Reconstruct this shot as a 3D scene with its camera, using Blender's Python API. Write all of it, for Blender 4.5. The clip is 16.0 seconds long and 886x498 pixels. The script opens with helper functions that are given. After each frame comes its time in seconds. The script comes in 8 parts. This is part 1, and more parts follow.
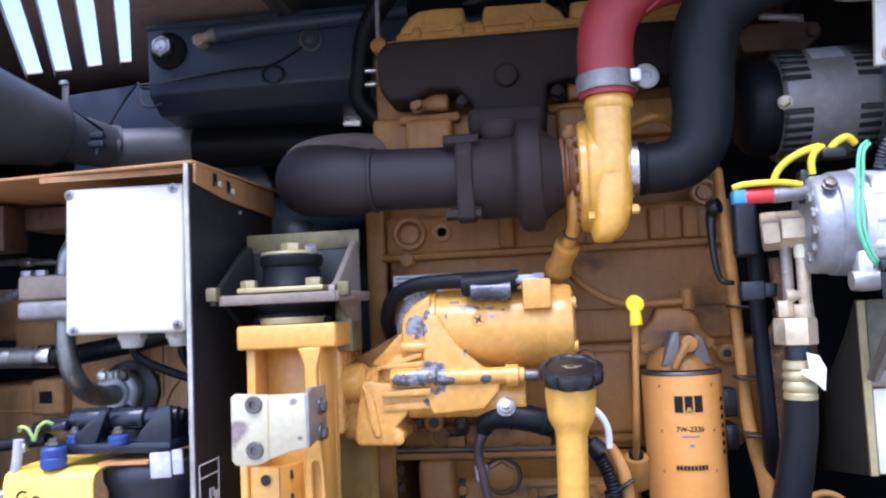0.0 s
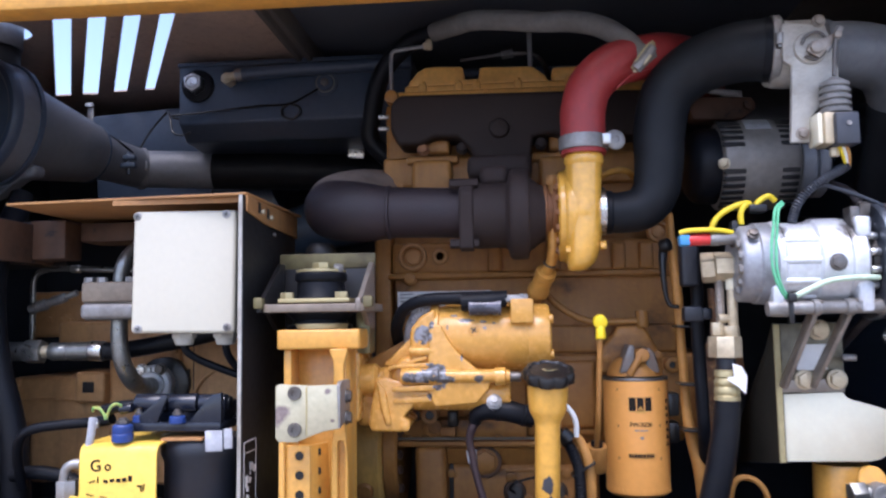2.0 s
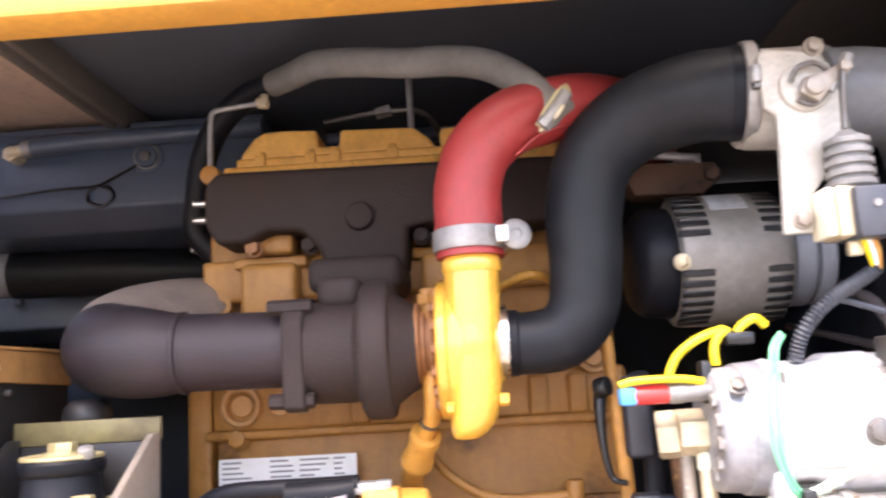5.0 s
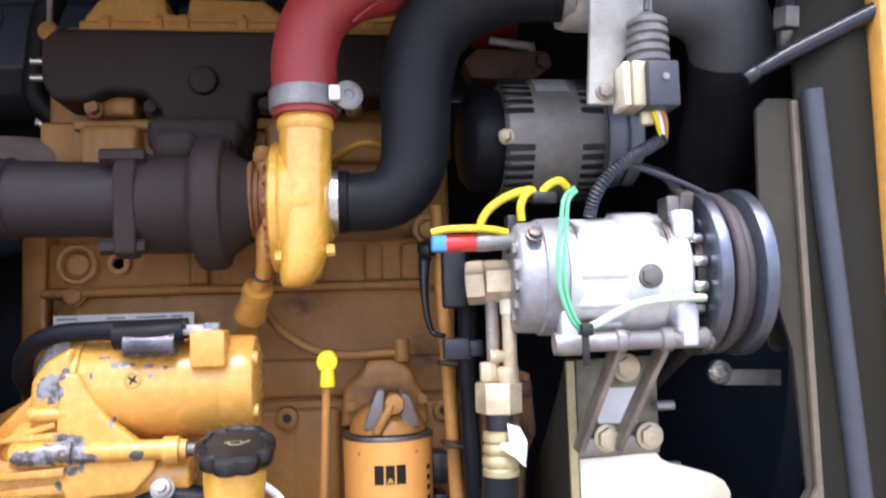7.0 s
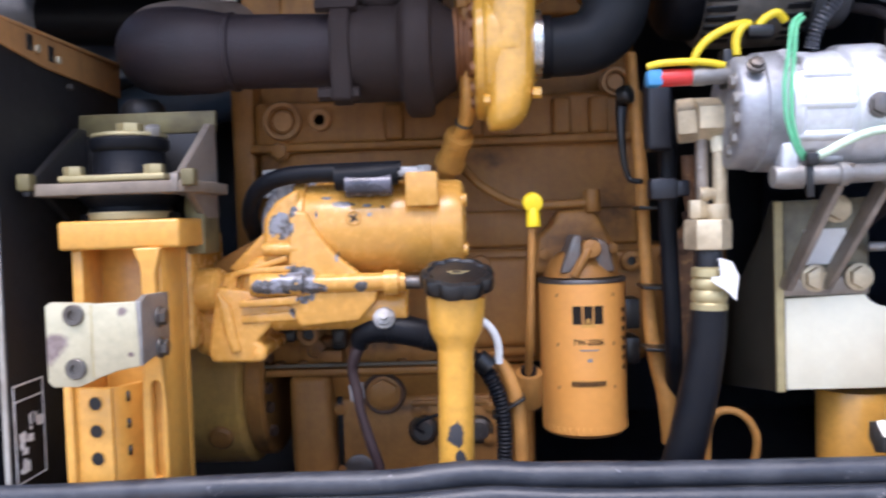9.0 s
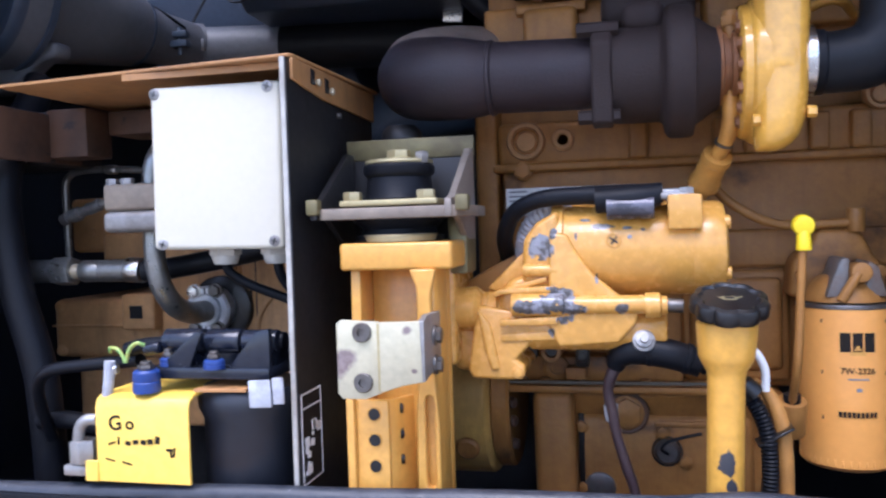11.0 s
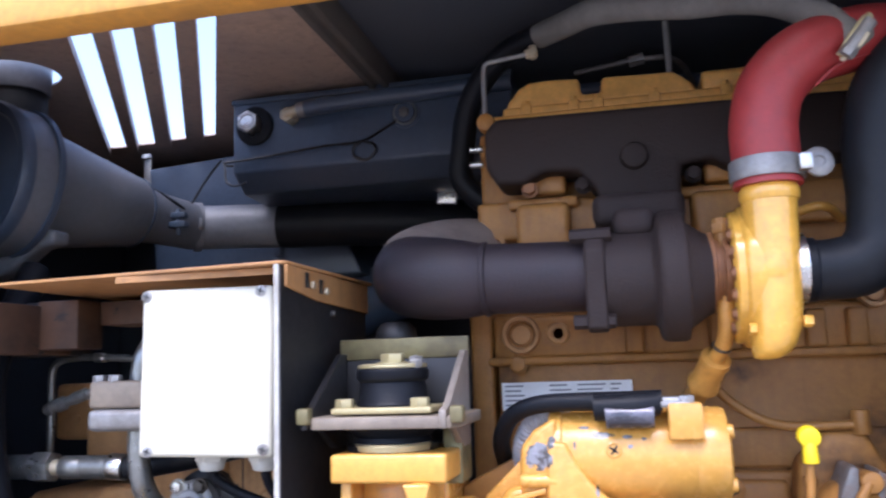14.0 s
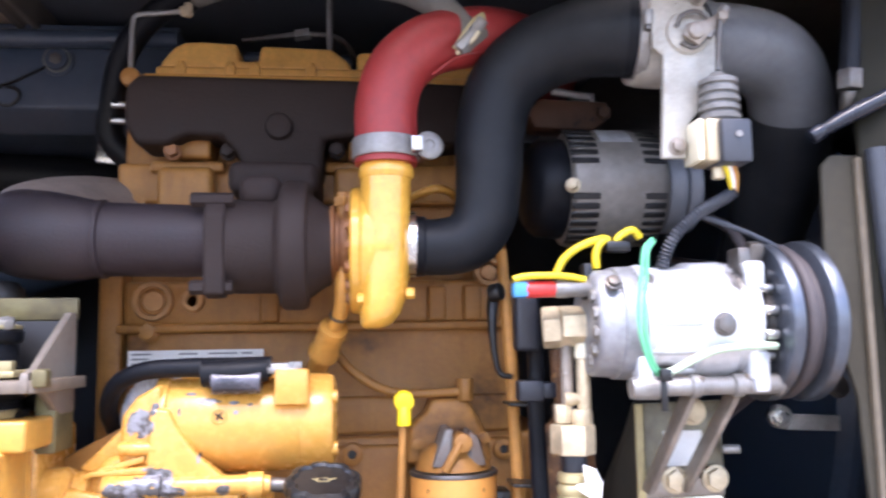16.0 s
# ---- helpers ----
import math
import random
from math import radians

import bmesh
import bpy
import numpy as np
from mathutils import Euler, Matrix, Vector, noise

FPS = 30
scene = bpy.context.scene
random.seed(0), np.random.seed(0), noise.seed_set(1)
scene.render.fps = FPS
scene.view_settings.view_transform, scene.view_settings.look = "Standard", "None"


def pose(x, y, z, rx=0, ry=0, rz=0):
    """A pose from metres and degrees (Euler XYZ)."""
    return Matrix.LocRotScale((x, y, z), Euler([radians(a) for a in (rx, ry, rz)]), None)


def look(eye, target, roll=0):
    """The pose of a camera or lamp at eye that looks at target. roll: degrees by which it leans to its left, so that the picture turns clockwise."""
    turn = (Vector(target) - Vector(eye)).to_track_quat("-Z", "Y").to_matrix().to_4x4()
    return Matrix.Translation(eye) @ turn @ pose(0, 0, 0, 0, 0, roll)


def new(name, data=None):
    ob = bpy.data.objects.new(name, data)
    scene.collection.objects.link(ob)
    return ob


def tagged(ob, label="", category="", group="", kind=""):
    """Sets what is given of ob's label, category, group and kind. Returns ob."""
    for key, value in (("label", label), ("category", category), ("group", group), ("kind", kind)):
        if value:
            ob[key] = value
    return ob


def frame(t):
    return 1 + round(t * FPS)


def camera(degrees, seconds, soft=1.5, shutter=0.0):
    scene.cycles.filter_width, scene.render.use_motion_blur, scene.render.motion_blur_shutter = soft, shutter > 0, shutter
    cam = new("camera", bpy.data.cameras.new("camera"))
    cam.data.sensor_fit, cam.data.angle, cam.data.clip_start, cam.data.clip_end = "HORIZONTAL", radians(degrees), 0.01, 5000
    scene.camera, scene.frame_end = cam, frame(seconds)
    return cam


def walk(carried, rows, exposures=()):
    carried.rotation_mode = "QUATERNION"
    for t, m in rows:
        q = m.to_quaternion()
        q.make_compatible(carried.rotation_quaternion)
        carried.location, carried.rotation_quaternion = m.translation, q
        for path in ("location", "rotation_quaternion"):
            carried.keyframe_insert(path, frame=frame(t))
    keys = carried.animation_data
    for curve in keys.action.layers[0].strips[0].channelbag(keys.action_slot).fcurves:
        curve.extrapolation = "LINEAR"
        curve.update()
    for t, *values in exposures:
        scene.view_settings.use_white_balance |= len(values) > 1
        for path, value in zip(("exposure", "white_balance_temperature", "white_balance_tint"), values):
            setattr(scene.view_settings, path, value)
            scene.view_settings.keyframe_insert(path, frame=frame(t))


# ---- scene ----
cam = camera(57.6, 16.0, soft=2.2, shutter=0.5)
PATH = [
    (0, (0.045, 0.042, 1.612), (-0.235, 2.017, 1.759), -2.7),
    (0.5, (0.025, -0.033, 1.618), (-0.234, 1.947, 1.723), -1.0),
    (1, (0.036, -0.133, 1.614), (-0.18, 1.855, 1.676), -0.6),
    (1.5, (0.022, -0.229, 1.615), (-0.163, 1.76, 1.721), -0.2),
    (2, (0.006, -0.208, 1.611), (-0.171, 1.776, 1.789), -0.9),
    (2.5, (-0.022, -0.03, 1.65), (-0.258, 1.942, 1.89), -1.9),
    (3, (-0.064, 0.13, 1.681), (-0.401, 2.078, 1.984), -1.5),
    (3.5, (-0.07, 0.244, 1.714), (-0.449, 2.179, 2.045), -2.4),
    (4, (-0.011, 0.293, 1.737), (-0.335, 2.239, 2.07), -3.4),
    (4.5, (0.065, 0.277, 1.744), (-0.133, 2.239, 2.077), -3.5),
    (5, (0.124, 0.255, 1.748), (0.053, 2.227, 2.076), -3.3),
    (5.2, (0.138, 0.252, 1.74), (0.117, 2.226, 2.065), -3.2),
    (7.3, (0.179, 0.202, 1.645), (0.393, 2.187, 1.756), -1.6),
    (7.5, (0.174, 0.195, 1.636), (0.385, 2.182, 1.719), -1.4),
    (8, (0.148, 0.188, 1.613), (0.33, 2.18, 1.627), -1.9),
    (8.5, (0.111, 0.19, 1.595), (0.184, 2.188, 1.553), -2.1),
    (9, (0.071, 0.193, 1.591), (-0.003, 2.19, 1.516), -1.9),
    (9.5, (0.034, 0.191, 1.591), (-0.17, 2.179, 1.51), -1.8),
    (9.7, (0.023, 0.187, 1.597), (-0.222, 2.17, 1.514), -1.8),
    (11.8, (-0.064, 0.156, 1.642), (-0.613, 2.079, 1.646), -2.4),
    (12, (-0.068, 0.153, 1.653), (-0.629, 2.072, 1.691), -2.6),
    (12.5, (-0.071, 0.136, 1.673), (-0.661, 2.043, 1.796), -2.4),
    (13, (-0.067, 0.138, 1.683), (-0.637, 2.045, 1.88), -2.0),
    (13.5, (-0.063, 0.157, 1.69), (-0.575, 2.074, 1.945), -1.8),
    (14, (-0.038, 0.174, 1.694), (-0.476, 2.104, 1.98), -1.9),
    (14.5, (-0.005, 0.188, 1.688), (-0.31, 2.144, 1.976), -1.9),
    (15, (0.037, 0.197, 1.678), (-0.097, 2.175, 1.94), -1.7),
    (15.5, (0.067, 0.199, 1.671), (0.101, 2.184, 1.908), -1.2),
    (16, (0.092, 0.184, 1.672), (0.296, 2.16, 1.902), -0.9),
]
EXPOSURES = [(0.0, 1.75, 5600, 23), (0.5, 1.75, 5700, 23), (1.5, 1.4, 6000, 22), (2.0, 1.35, 6000, 21), (2.5, 1.2, 6200, 21), (3.0, 1.3, 6600, 22), (3.5, 1.9, 6850, 23), (4.5, 2.6, 7400, 23), (5.0, 2.9, 7450, 23), (7.5, 1.7, 6300, 20), (8.5, 1.5, 6250, 20), (9.5, 1.5, 6150, 20), (12.0, 1.65, 5400, 21), (12.5, 1.8, 5350, 21), (14.0, 1.95, 5900, 21), (16.0, 2.3, 6350, 22)]
walk(cam, [(t, look(eye, target, roll)) for t, eye, target, roll in PATH], EXPOSURES)
SKY, SUN = 0.15, 1.5
# ---- sky, sun ----
world = bpy.data.worlds.new("sky")
scene.world = world
world.use_nodes = True
wn = world.node_tree.nodes
sky = wn.new("ShaderNodeTexSky")
sky.sky_type, sky.sun_disc = "NISHITA", False
sky.sun_elevation, sky.sun_rotation = radians(66), radians(191)
sky.air_density, sky.dust_density = 1.0, 2.0
wn["Background"].inputs["Strength"].default_value = SKY
world.node_tree.links.new(sky.outputs[0], wn["Background"].inputs["Color"])
sun = new("sun", bpy.data.lights.new("sun", "SUN"))
sun.data.energy, sun.data.angle, sun.data.color = SUN, radians(42), (0.97, 0.98, 1.0)
sun.matrix_world = look((-0.35, -1.85, 4.2), (0.0, 0.0, 0.0))


# ---- materials ----
def mat(name, col, rough=0.5, metal=0.0, dirt=None, dirt_scale=9.0, dirt_amt=0.5, grain=90.0, grain_amt=0.15,
        bump=0.15, bump_scale=350.0, chips_and_shade=(), chip_col=(0.33, 0.33, 0.34), chip_scale=110.0, chip_dark=None, chip_edge=12.0, streak=None, streak_amt=0.5, coat=0.0, wear=None, wear_at=0.62, spec=0.5):
    m = bpy.data.materials.new(name)
    m.use_nodes = True
    nt = m.node_tree
    N, L = nt.nodes, nt.links
    bsdf = N["Principled BSDF"]
    co = N.new("ShaderNodeTexCoord").outputs["Object"]

    def noise_at(scale, detail=5.0, rough_=0.6):
        n = N.new("ShaderNodeTexNoise")
        n.inputs["Scale"].default_value, n.inputs["Detail"].default_value, n.inputs["Roughness"].default_value = scale, detail, rough_
        L.new(co, n.inputs["Vector"])
        return n.outputs["Fac"]

    def ramp(fac, a, b):
        r = N.new("ShaderNodeMapRange")
        r.inputs["From Min"].default_value, r.inputs["From Max"].default_value = a, b
        L.new(fac, r.inputs["Value"])
        return r.outputs["Result"]

    def mix(fac, a, b, kind="MIX"):
        x = N.new("ShaderNodeMix")
        x.data_type, x.blend_type = "RGBA", kind
        for s, v in ((x.inputs[0], fac), (x.inputs[6], a), (x.inputs[7], b)):
            if isinstance(v, (int, float)):
                s.default_value = v
            elif isinstance(v, tuple):
                s.default_value = (*v, 1)
            else:
                L.new(v, s)
        return x.outputs[2]

    def math_(op, a, b):
        x = N.new("ShaderNodeMath")
        x.operation = op
        for s, v in zip(x.inputs, (a, b)):
            if isinstance(v, (int, float)):
                s.default_value = v
            else:
                L.new(v, s)
        return x.outputs[0]

    colour = mix(0.0, col, col)
    g = noise_at(grain, 4)
    v = ramp(g, 0.25, 0.75)
    lo = tuple(c * (1 - grain_amt) for c in col)
    hi = tuple(min(1.0, c * (1 + grain_amt)) for c in col)
    colour = mix(v, lo, hi)
    rg = math_("ADD", math_("MULTIPLY", v, 0.14), max(0.02, rough - 0.07))
    if dirt:
        d = ramp(noise_at(dirt_scale, 7, 0.65), 0.42, 0.68)
        f = math_("MULTIPLY", d, dirt_amt)
        colour = mix(f, colour, dirt)
        rg = math_("ADD", rg, math_("MULTIPLY", f, 0.15))
    if streak:
        mp = N.new("ShaderNodeMapping")
        mp.inputs["Scale"].default_value = (1.0, 1.0, 0.12)
        L.new(co, mp.inputs["Vector"])
        sn = N.new("ShaderNodeTexNoise")
        sn.inputs["Scale"].default_value, sn.inputs["Detail"].default_value, sn.inputs["Roughness"].default_value = 42, 5, 0.65
        L.new(mp.outputs[0], sn.inputs["Vector"])
        colour = mix(math_("MULTIPLY", ramp(sn.outputs["Fac"], 0.50, 0.72), streak_amt), colour, streak)
    if wear:
        w = ramp(noise_at(dirt_scale * 2.3, 8, 0.7), wear_at, wear_at + 0.03)
        colour = mix(w, colour, wear)
    if chips_and_shade:
        geo = N.new("ShaderNodeNewGeometry").outputs["Position"]
        nn = N.new("ShaderNodeTexNoise")
        nn.inputs["Scale"].default_value, nn.inputs["Detail"].default_value = chip_scale, 4
        L.new(geo, nn.inputs["Vector"])
        total = None
        for centre, size in chips_and_shade:
            s = N.new("ShaderNodeVectorMath")
            s.operation = "SUBTRACT"
            L.new(geo, s.inputs[0])
            s.inputs[1].default_value = centre
            q = N.new("ShaderNodeVectorMath")
            q.operation = "DIVIDE"
            L.new(s.outputs[0], q.inputs[0])
            q.inputs[1].default_value = size
            ln = N.new("ShaderNodeVectorMath")
            ln.operation = "LENGTH"
            L.new(q.outputs[0], ln.inputs[0])
            t = math_("SUBTRACT", 1.0, ln.outputs["Value"])
            t = math_("ADD", t, math_("MULTIPLY", math_("SUBTRACT", nn.outputs["Fac"], 0.5), 1.7))
            t = math_("MINIMUM", math_("MAXIMUM", math_("MULTIPLY", t, chip_edge), 0.0), 1.0)
            total = t if total is None else math_("MAXIMUM", total, t)
        bare = mix(ramp(noise_at(75, 3), 0.46, 0.58), chip_dark, chip_col) if chip_dark else chip_col
        colour = mix(total, colour, bare)
    L.new(colour, bsdf.inputs["Base Color"])
    L.new(rg, bsdf.inputs["Roughness"])
    bsdf.inputs["Metallic"].default_value = metal
    bsdf.inputs["Specular IOR Level"].default_value = spec
    bsdf.inputs["Coat Weight"].default_value = coat
    if bump:
        b = N.new("ShaderNodeBump")
        b.inputs["Strength"].default_value, b.inputs["Distance"].default_value = bump, 0.002
        L.new(noise_at(bump_scale, 3), b.inputs["Height"])
        L.new(b.outputs[0], bsdf.inputs["Normal"])
    return m


# Soft dark patches; the first paints the turbo outlet's shadow on the block.
M_BLOCK = mat("aged yellow engine enamel", (0.350, 0.160, 0.039), 0.44, spec=0.35, dirt=(0.225, 0.100, 0.028), dirt_scale=7, dirt_amt=0.65, bump=0.35, bump_scale=160, wear=(0.17, 0.08, 0.03), wear_at=0.70, streak=(0.16, 0.075, 0.022), streak_amt=0.45,
              chips_and_shade=[((0.10, 1.31, 1.675), (0.035, 0.06, 0.020)), ((0.21, 1.27, 1.555), (0.055, 0.07, 0.030)), ((-0.10, 1.30, 1.425), (0.12, 0.07, 0.022)), ((0.27, 1.31, 1.60), (0.03, 0.06, 0.06)), ((-0.215, 1.31, 1.66), (0.025, 0.06, 0.05)),
                     ((-0.03, 1.29, 1.335), (0.05, 0.05, 0.014)), ((-0.25, 1.25, 1.29), (0.08, 0.06, 0.018)), ((0.0, 1.32, 1.86), (0.08, 0.08, 0.03)), ((-0.15, 1.33, 1.935), (0.05, 0.05, 0.012))],
              chip_col=(0.15, 0.066, 0.020), chip_dark=(0.09, 0.04, 0.014), chip_edge=1.1, chip_scale=55)
M_YEL = mat("bright yellow enamel", (0.64, 0.322, 0.060), 0.36, dirt=(0.50, 0.25, 0.04), dirt_scale=16, dirt_amt=0.22, bump=0.12, coat=0.2)
M_TURBO = mat("turbo yellow enamel", (0.72, 0.375, 0.055), 0.22, dirt=(0.42, 0.19, 0.03), dirt_scale=13, dirt_amt=0.18, bump=0.12, bump_scale=180, coat=0.6)
M_STARTER = mat("chipped starter enamel", (0.62, 0.312, 0.062), 0.25, dirt=(0.50, 0.24, 0.04), dirt_scale=16, dirt_amt=0.2, bump=0.12, coat=0.2,
                chips_and_shade=[((-0.146, 1.10, 1.588), (0.015, 0.06, 0.015)), ((-0.132, 1.10, 1.604), (0.005, 0.05, 0.007)), ((-0.150, 1.07, 1.521), (0.034, 0.06, 0.009)), ((-0.126, 1.07, 1.533), (0.020, 0.06, 0.013)),
                       ((-0.112, 1.07, 1.519), (0.018, 0.06, 0.009)), ((-0.121, 1.07, 1.504), (0.009, 0.06, 0.007)), ((-0.135, 1.07, 1.490), (0.005, 0.06, 0.007)), ((-0.056, 1.07, 1.518), (0.008, 0.06, 0.006)),
                       ((-0.096, 1.10, 1.619), (0.007, 0.05, 0.002)), ((-0.076, 1.10, 1.611), (0.013, 0.05, 0.004)), ((-0.047, 1.10, 1.609), (0.006, 0.05, 0.002)), ((-0.030, 1.10, 1.607), (0.003, 0.05, 0.002)),
                       ((-0.045, 1.10, 1.5985), (0.003, 0.05, 0.0025)), ((-0.106, 1.09, 1.600), (0.002, 0.05, 0.008)), ((-0.083, 1.09, 1.552), (0.002, 0.04, 0.006))],
                chip_col=(0.235, 0.235, 0.26), chip_dark=(0.075, 0.068, 0.064))
M_TUBE = mat("chipped filler tube enamel", (0.68, 0.352, 0.055), 0.34, dirt=(0.55, 0.27, 0.04), dirt_scale=18, dirt_amt=0.2, bump=0.1, coat=0.2,
             chips_and_shade=[((0.047, 1.02, 1.365), (0.009, 0.03, 0.014)), ((0.052, 1.02, 1.340), (0.006, 0.03, 0.008))], chip_col=(0.05, 0.05, 0.055))
M_TAN = mat("tan cabinet paint", (0.46, 0.225, 0.075), 0.55, dirt=(0.20, 0.10, 0.05), dirt_scale=5, dirt_amt=0.55, bump=0.1, wear=(0.14, 0.07, 0.04), wear_at=0.68, streak=(0.20, 0.10, 0.045), streak_amt=0.35)
M_ROOF = mat("dust-dulled brown roof paint", (0.54, 0.39, 0.29), 0.55, dirt=(0.40, 0.31, 0.26), dirt_scale=4, dirt_amt=0.7, bump=0.1, wear=(0.11, 0.075, 0.055), wear_at=0.68, streak=(0.17, 0.12, 0.095), streak_amt=0.35)
M_ROOFDARK = mat("dark brown roof paint", (0.105, 0.090, 0.076), 0.6, dirt=(0.06, 0.055, 0.052), dirt_scale=4, dirt_amt=0.6, bump=0.1)
M_FRAME = mat("yellow frame paint", (0.66, 0.33, 0.06), 0.45, dirt=(0.30, 0.15, 0.05), dirt_scale=6, dirt_amt=0.45, bump=0.1, wear=(0.18, 0.08, 0.04), wear_at=0.69)
M_POST = mat("faded tan post paint", (0.275, 0.165, 0.075), 0.45, dirt=(0.19, 0.115, 0.058), dirt_scale=4, dirt_amt=0.5, bump=0.08, streak=(0.14, 0.07, 0.03), streak_amt=0.4)
M_RUST = mat("heat-browned cast iron", (0.0235, 0.0148, 0.0128), 0.66, spec=0.3, metal=0.0, dirt=(0.033, 0.0205, 0.018), dirt_scale=10, dirt_amt=0.6, bump=0.6, bump_scale=420)
M_RUSTPIPE = mat("heat-browned exhaust steel", (0.0195, 0.0143, 0.0165), 0.50, spec=0.35, metal=0.0, dirt=(0.034, 0.0210, 0.0235), dirt_scale=8, dirt_amt=0.6, bump=0.35, bump_scale=300)
# Blue lift in this black paints in the haze inside the bay.
M_BLACK = mat("black satin paint", (0.046, 0.068, 0.105), 0.36, dirt=(0.075, 0.090, 0.118), dirt_scale=6, dirt_amt=0.5, bump=0.08)
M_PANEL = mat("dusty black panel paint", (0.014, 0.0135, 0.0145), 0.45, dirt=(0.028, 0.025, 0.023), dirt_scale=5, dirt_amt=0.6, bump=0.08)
M_RUBBER = mat("black rubber", (0.0065, 0.0075, 0.0105), 0.40, spec=0.16, dirt=(0.015, 0.015, 0.016), dirt_scale=14, dirt_amt=0.5, bump=0.2)
M_HOSE = mat("smooth black moulded hose", (0.0085, 0.0098, 0.0125), 0.48, spec=0.22, dirt=(0.028, 0.030, 0.032), dirt_scale=7, dirt_amt=0.6, bump=0.12, bump_scale=180)
M_GREYHOSE = mat("greyed fabric hose", (0.19, 0.183, 0.165), 0.8, dirt=(0.13, 0.12, 0.105), dirt_scale=16, dirt_amt=0.6, bump=0.5, bump_scale=600)
M_RED = mat("red silicone hose", (0.30, 0.030, 0.028), 0.46, dirt=(0.24, 0.02, 0.02), dirt_scale=9, dirt_amt=0.35, bump=0.15, bump_scale=250)
M_STEEL = mat("bright steel", (0.62, 0.62, 0.60), 0.28, metal=1.0, dirt=(0.34, 0.32, 0.28), dirt_scale=20, dirt_amt=0.4, bump=0.08)
M_ALU = mat("cast aluminium", (0.72, 0.74, 0.77), 0.38, metal=0.45, dirt=(0.40, 0.41, 0.43), dirt_scale=13, dirt_amt=0.65, bump=0.22, bump_scale=600,
            chips_and_shade=[((0.487, 1.0, 1.727), (0.017, 0.07, 0.026)), ((0.412, 0.99, 1.640), (0.020, 0.06, 0.008)), ((0.395, 0.99, 1.735), (0.010, 0.06, 0.016))], chip_col=(0.15, 0.14, 0.135), chip_dark=(0.07, 0.065, 0.06), chip_edge=1.5, chip_scale=50)
M_HEAD = mat("grey steel-blue casting", (0.36, 0.37, 0.395), 0.42, metal=0.5, dirt=(0.12, 0.12, 0.125), dirt_scale=15, dirt_amt=0.75, bump=0.25, bump_scale=500)
M_DULLALU = mat("dull grey aluminium", (0.36, 0.35, 0.335), 0.5, metal=0.7, dirt=(0.12, 0.10, 0.085), dirt_scale=16, dirt_amt=0.6, bump=0.3)
M_ZINC = mat("yellow-passivated zinc plate", (0.46, 0.385, 0.20), 0.38, metal=0.45, dirt=(0.30, 0.255, 0.15), dirt_scale=10, dirt_amt=0.5, bump=0.1, wear=(0.20, 0.15, 0.13), wear_at=0.66)
M_BRACKET = mat("pale plated steel plate", (0.84, 0.79, 0.60), 0.34, metal=0.05, dirt=(0.70, 0.62, 0.43), dirt_scale=9, dirt_amt=0.55, grain_amt=0.03, bump=0.1, wear=(0.25, 0.18, 0.12), wear_at=0.71)
M_OLIVE = mat("olive passivated steel", (0.20, 0.170, 0.078), 0.45, metal=0.4, dirt=(0.060, 0.045, 0.030), dirt_scale=13, dirt_amt=0.75, bump=0.15)
M_BRASS = mat("tarnished brass fitting", (0.64, 0.54, 0.37), 0.38, metal=0.45, dirt=(0.28, 0.22, 0.14), dirt_scale=22, dirt_amt=0.6, bump=0.12)
M_BOLT = mat("dark steel bolt", (0.16, 0.15, 0.14), 0.42, metal=0.8, dirt=(0.09, 0.06, 0.04), dirt_scale=40, dirt_amt=0.5, bump=0.1)
# Both dark bases are lifted towards blue to paint in haze.
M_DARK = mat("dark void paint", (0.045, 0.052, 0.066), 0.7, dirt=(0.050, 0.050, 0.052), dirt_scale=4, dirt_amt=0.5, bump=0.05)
M_FOAM = mat("black roof lining", (0.062, 0.070, 0.086), 0.85, dirt=(0.085, 0.090, 0.102), dirt_scale=6, dirt_amt=0.5, bump=0.5, bump_scale=240)
M_BOX = mat("off-white enclosure plastic", (0.60, 0.565, 0.45), 0.42, dirt=(0.53, 0.495, 0.38), dirt_scale=3, dirt_amt=0.4, grain_amt=0.03, bump=0.05)
M_GLAND = mat("grey-white nylon", (0.60, 0.58, 0.52), 0.45, dirt=(0.4, 0.37, 0.31), dirt_scale=20, dirt_amt=0.5, bump=0.05)
M_ZINCB = mat("scuffed zinc plate", (0.50, 0.46, 0.32), 0.38, metal=0.35, dirt=(0.44, 0.39, 0.25), dirt_scale=12, dirt_amt=0.5, bump=0.1, chip_scale=60,
              chips_and_shade=[((-0.338, 0.963, 1.484), (0.016, 0.03, 0.012)), ((-0.346, 0.963, 1.474), (0.010, 0.03, 0.016)), ((-0.270, 0.957, 1.512), (0.006, 0.03, 0.006)), ((-0.263, 0.957, 1.470), (0.004, 0.03, 0.003))], chip_col=(0.27, 0.215, 0.20), chip_dark=(0.20, 0.15, 0.14), chip_edge=2.2)
M_RAW = mat("scratched raw sheet edge", (0.46, 0.44, 0.39), 0.42, metal=0.3, dirt=(0.20, 0.17, 0.14), dirt_scale=30, dirt_amt=0.7, bump=0.1)
M_LITPIPE = mat("rusty pipe steel with slot light painted in", (0.24, 0.185, 0.155), 0.6, dirt=(0.12, 0.085, 0.07), dirt_scale=22, dirt_amt=0.6, bump=0.3, bump_scale=240)
M_GLOSS = mat("glossy black plastic", (0.010, 0.013, 0.022), 0.2, dirt=(0.03, 0.032, 0.04), dirt_scale=18, dirt_amt=0.4, bump=0.05)
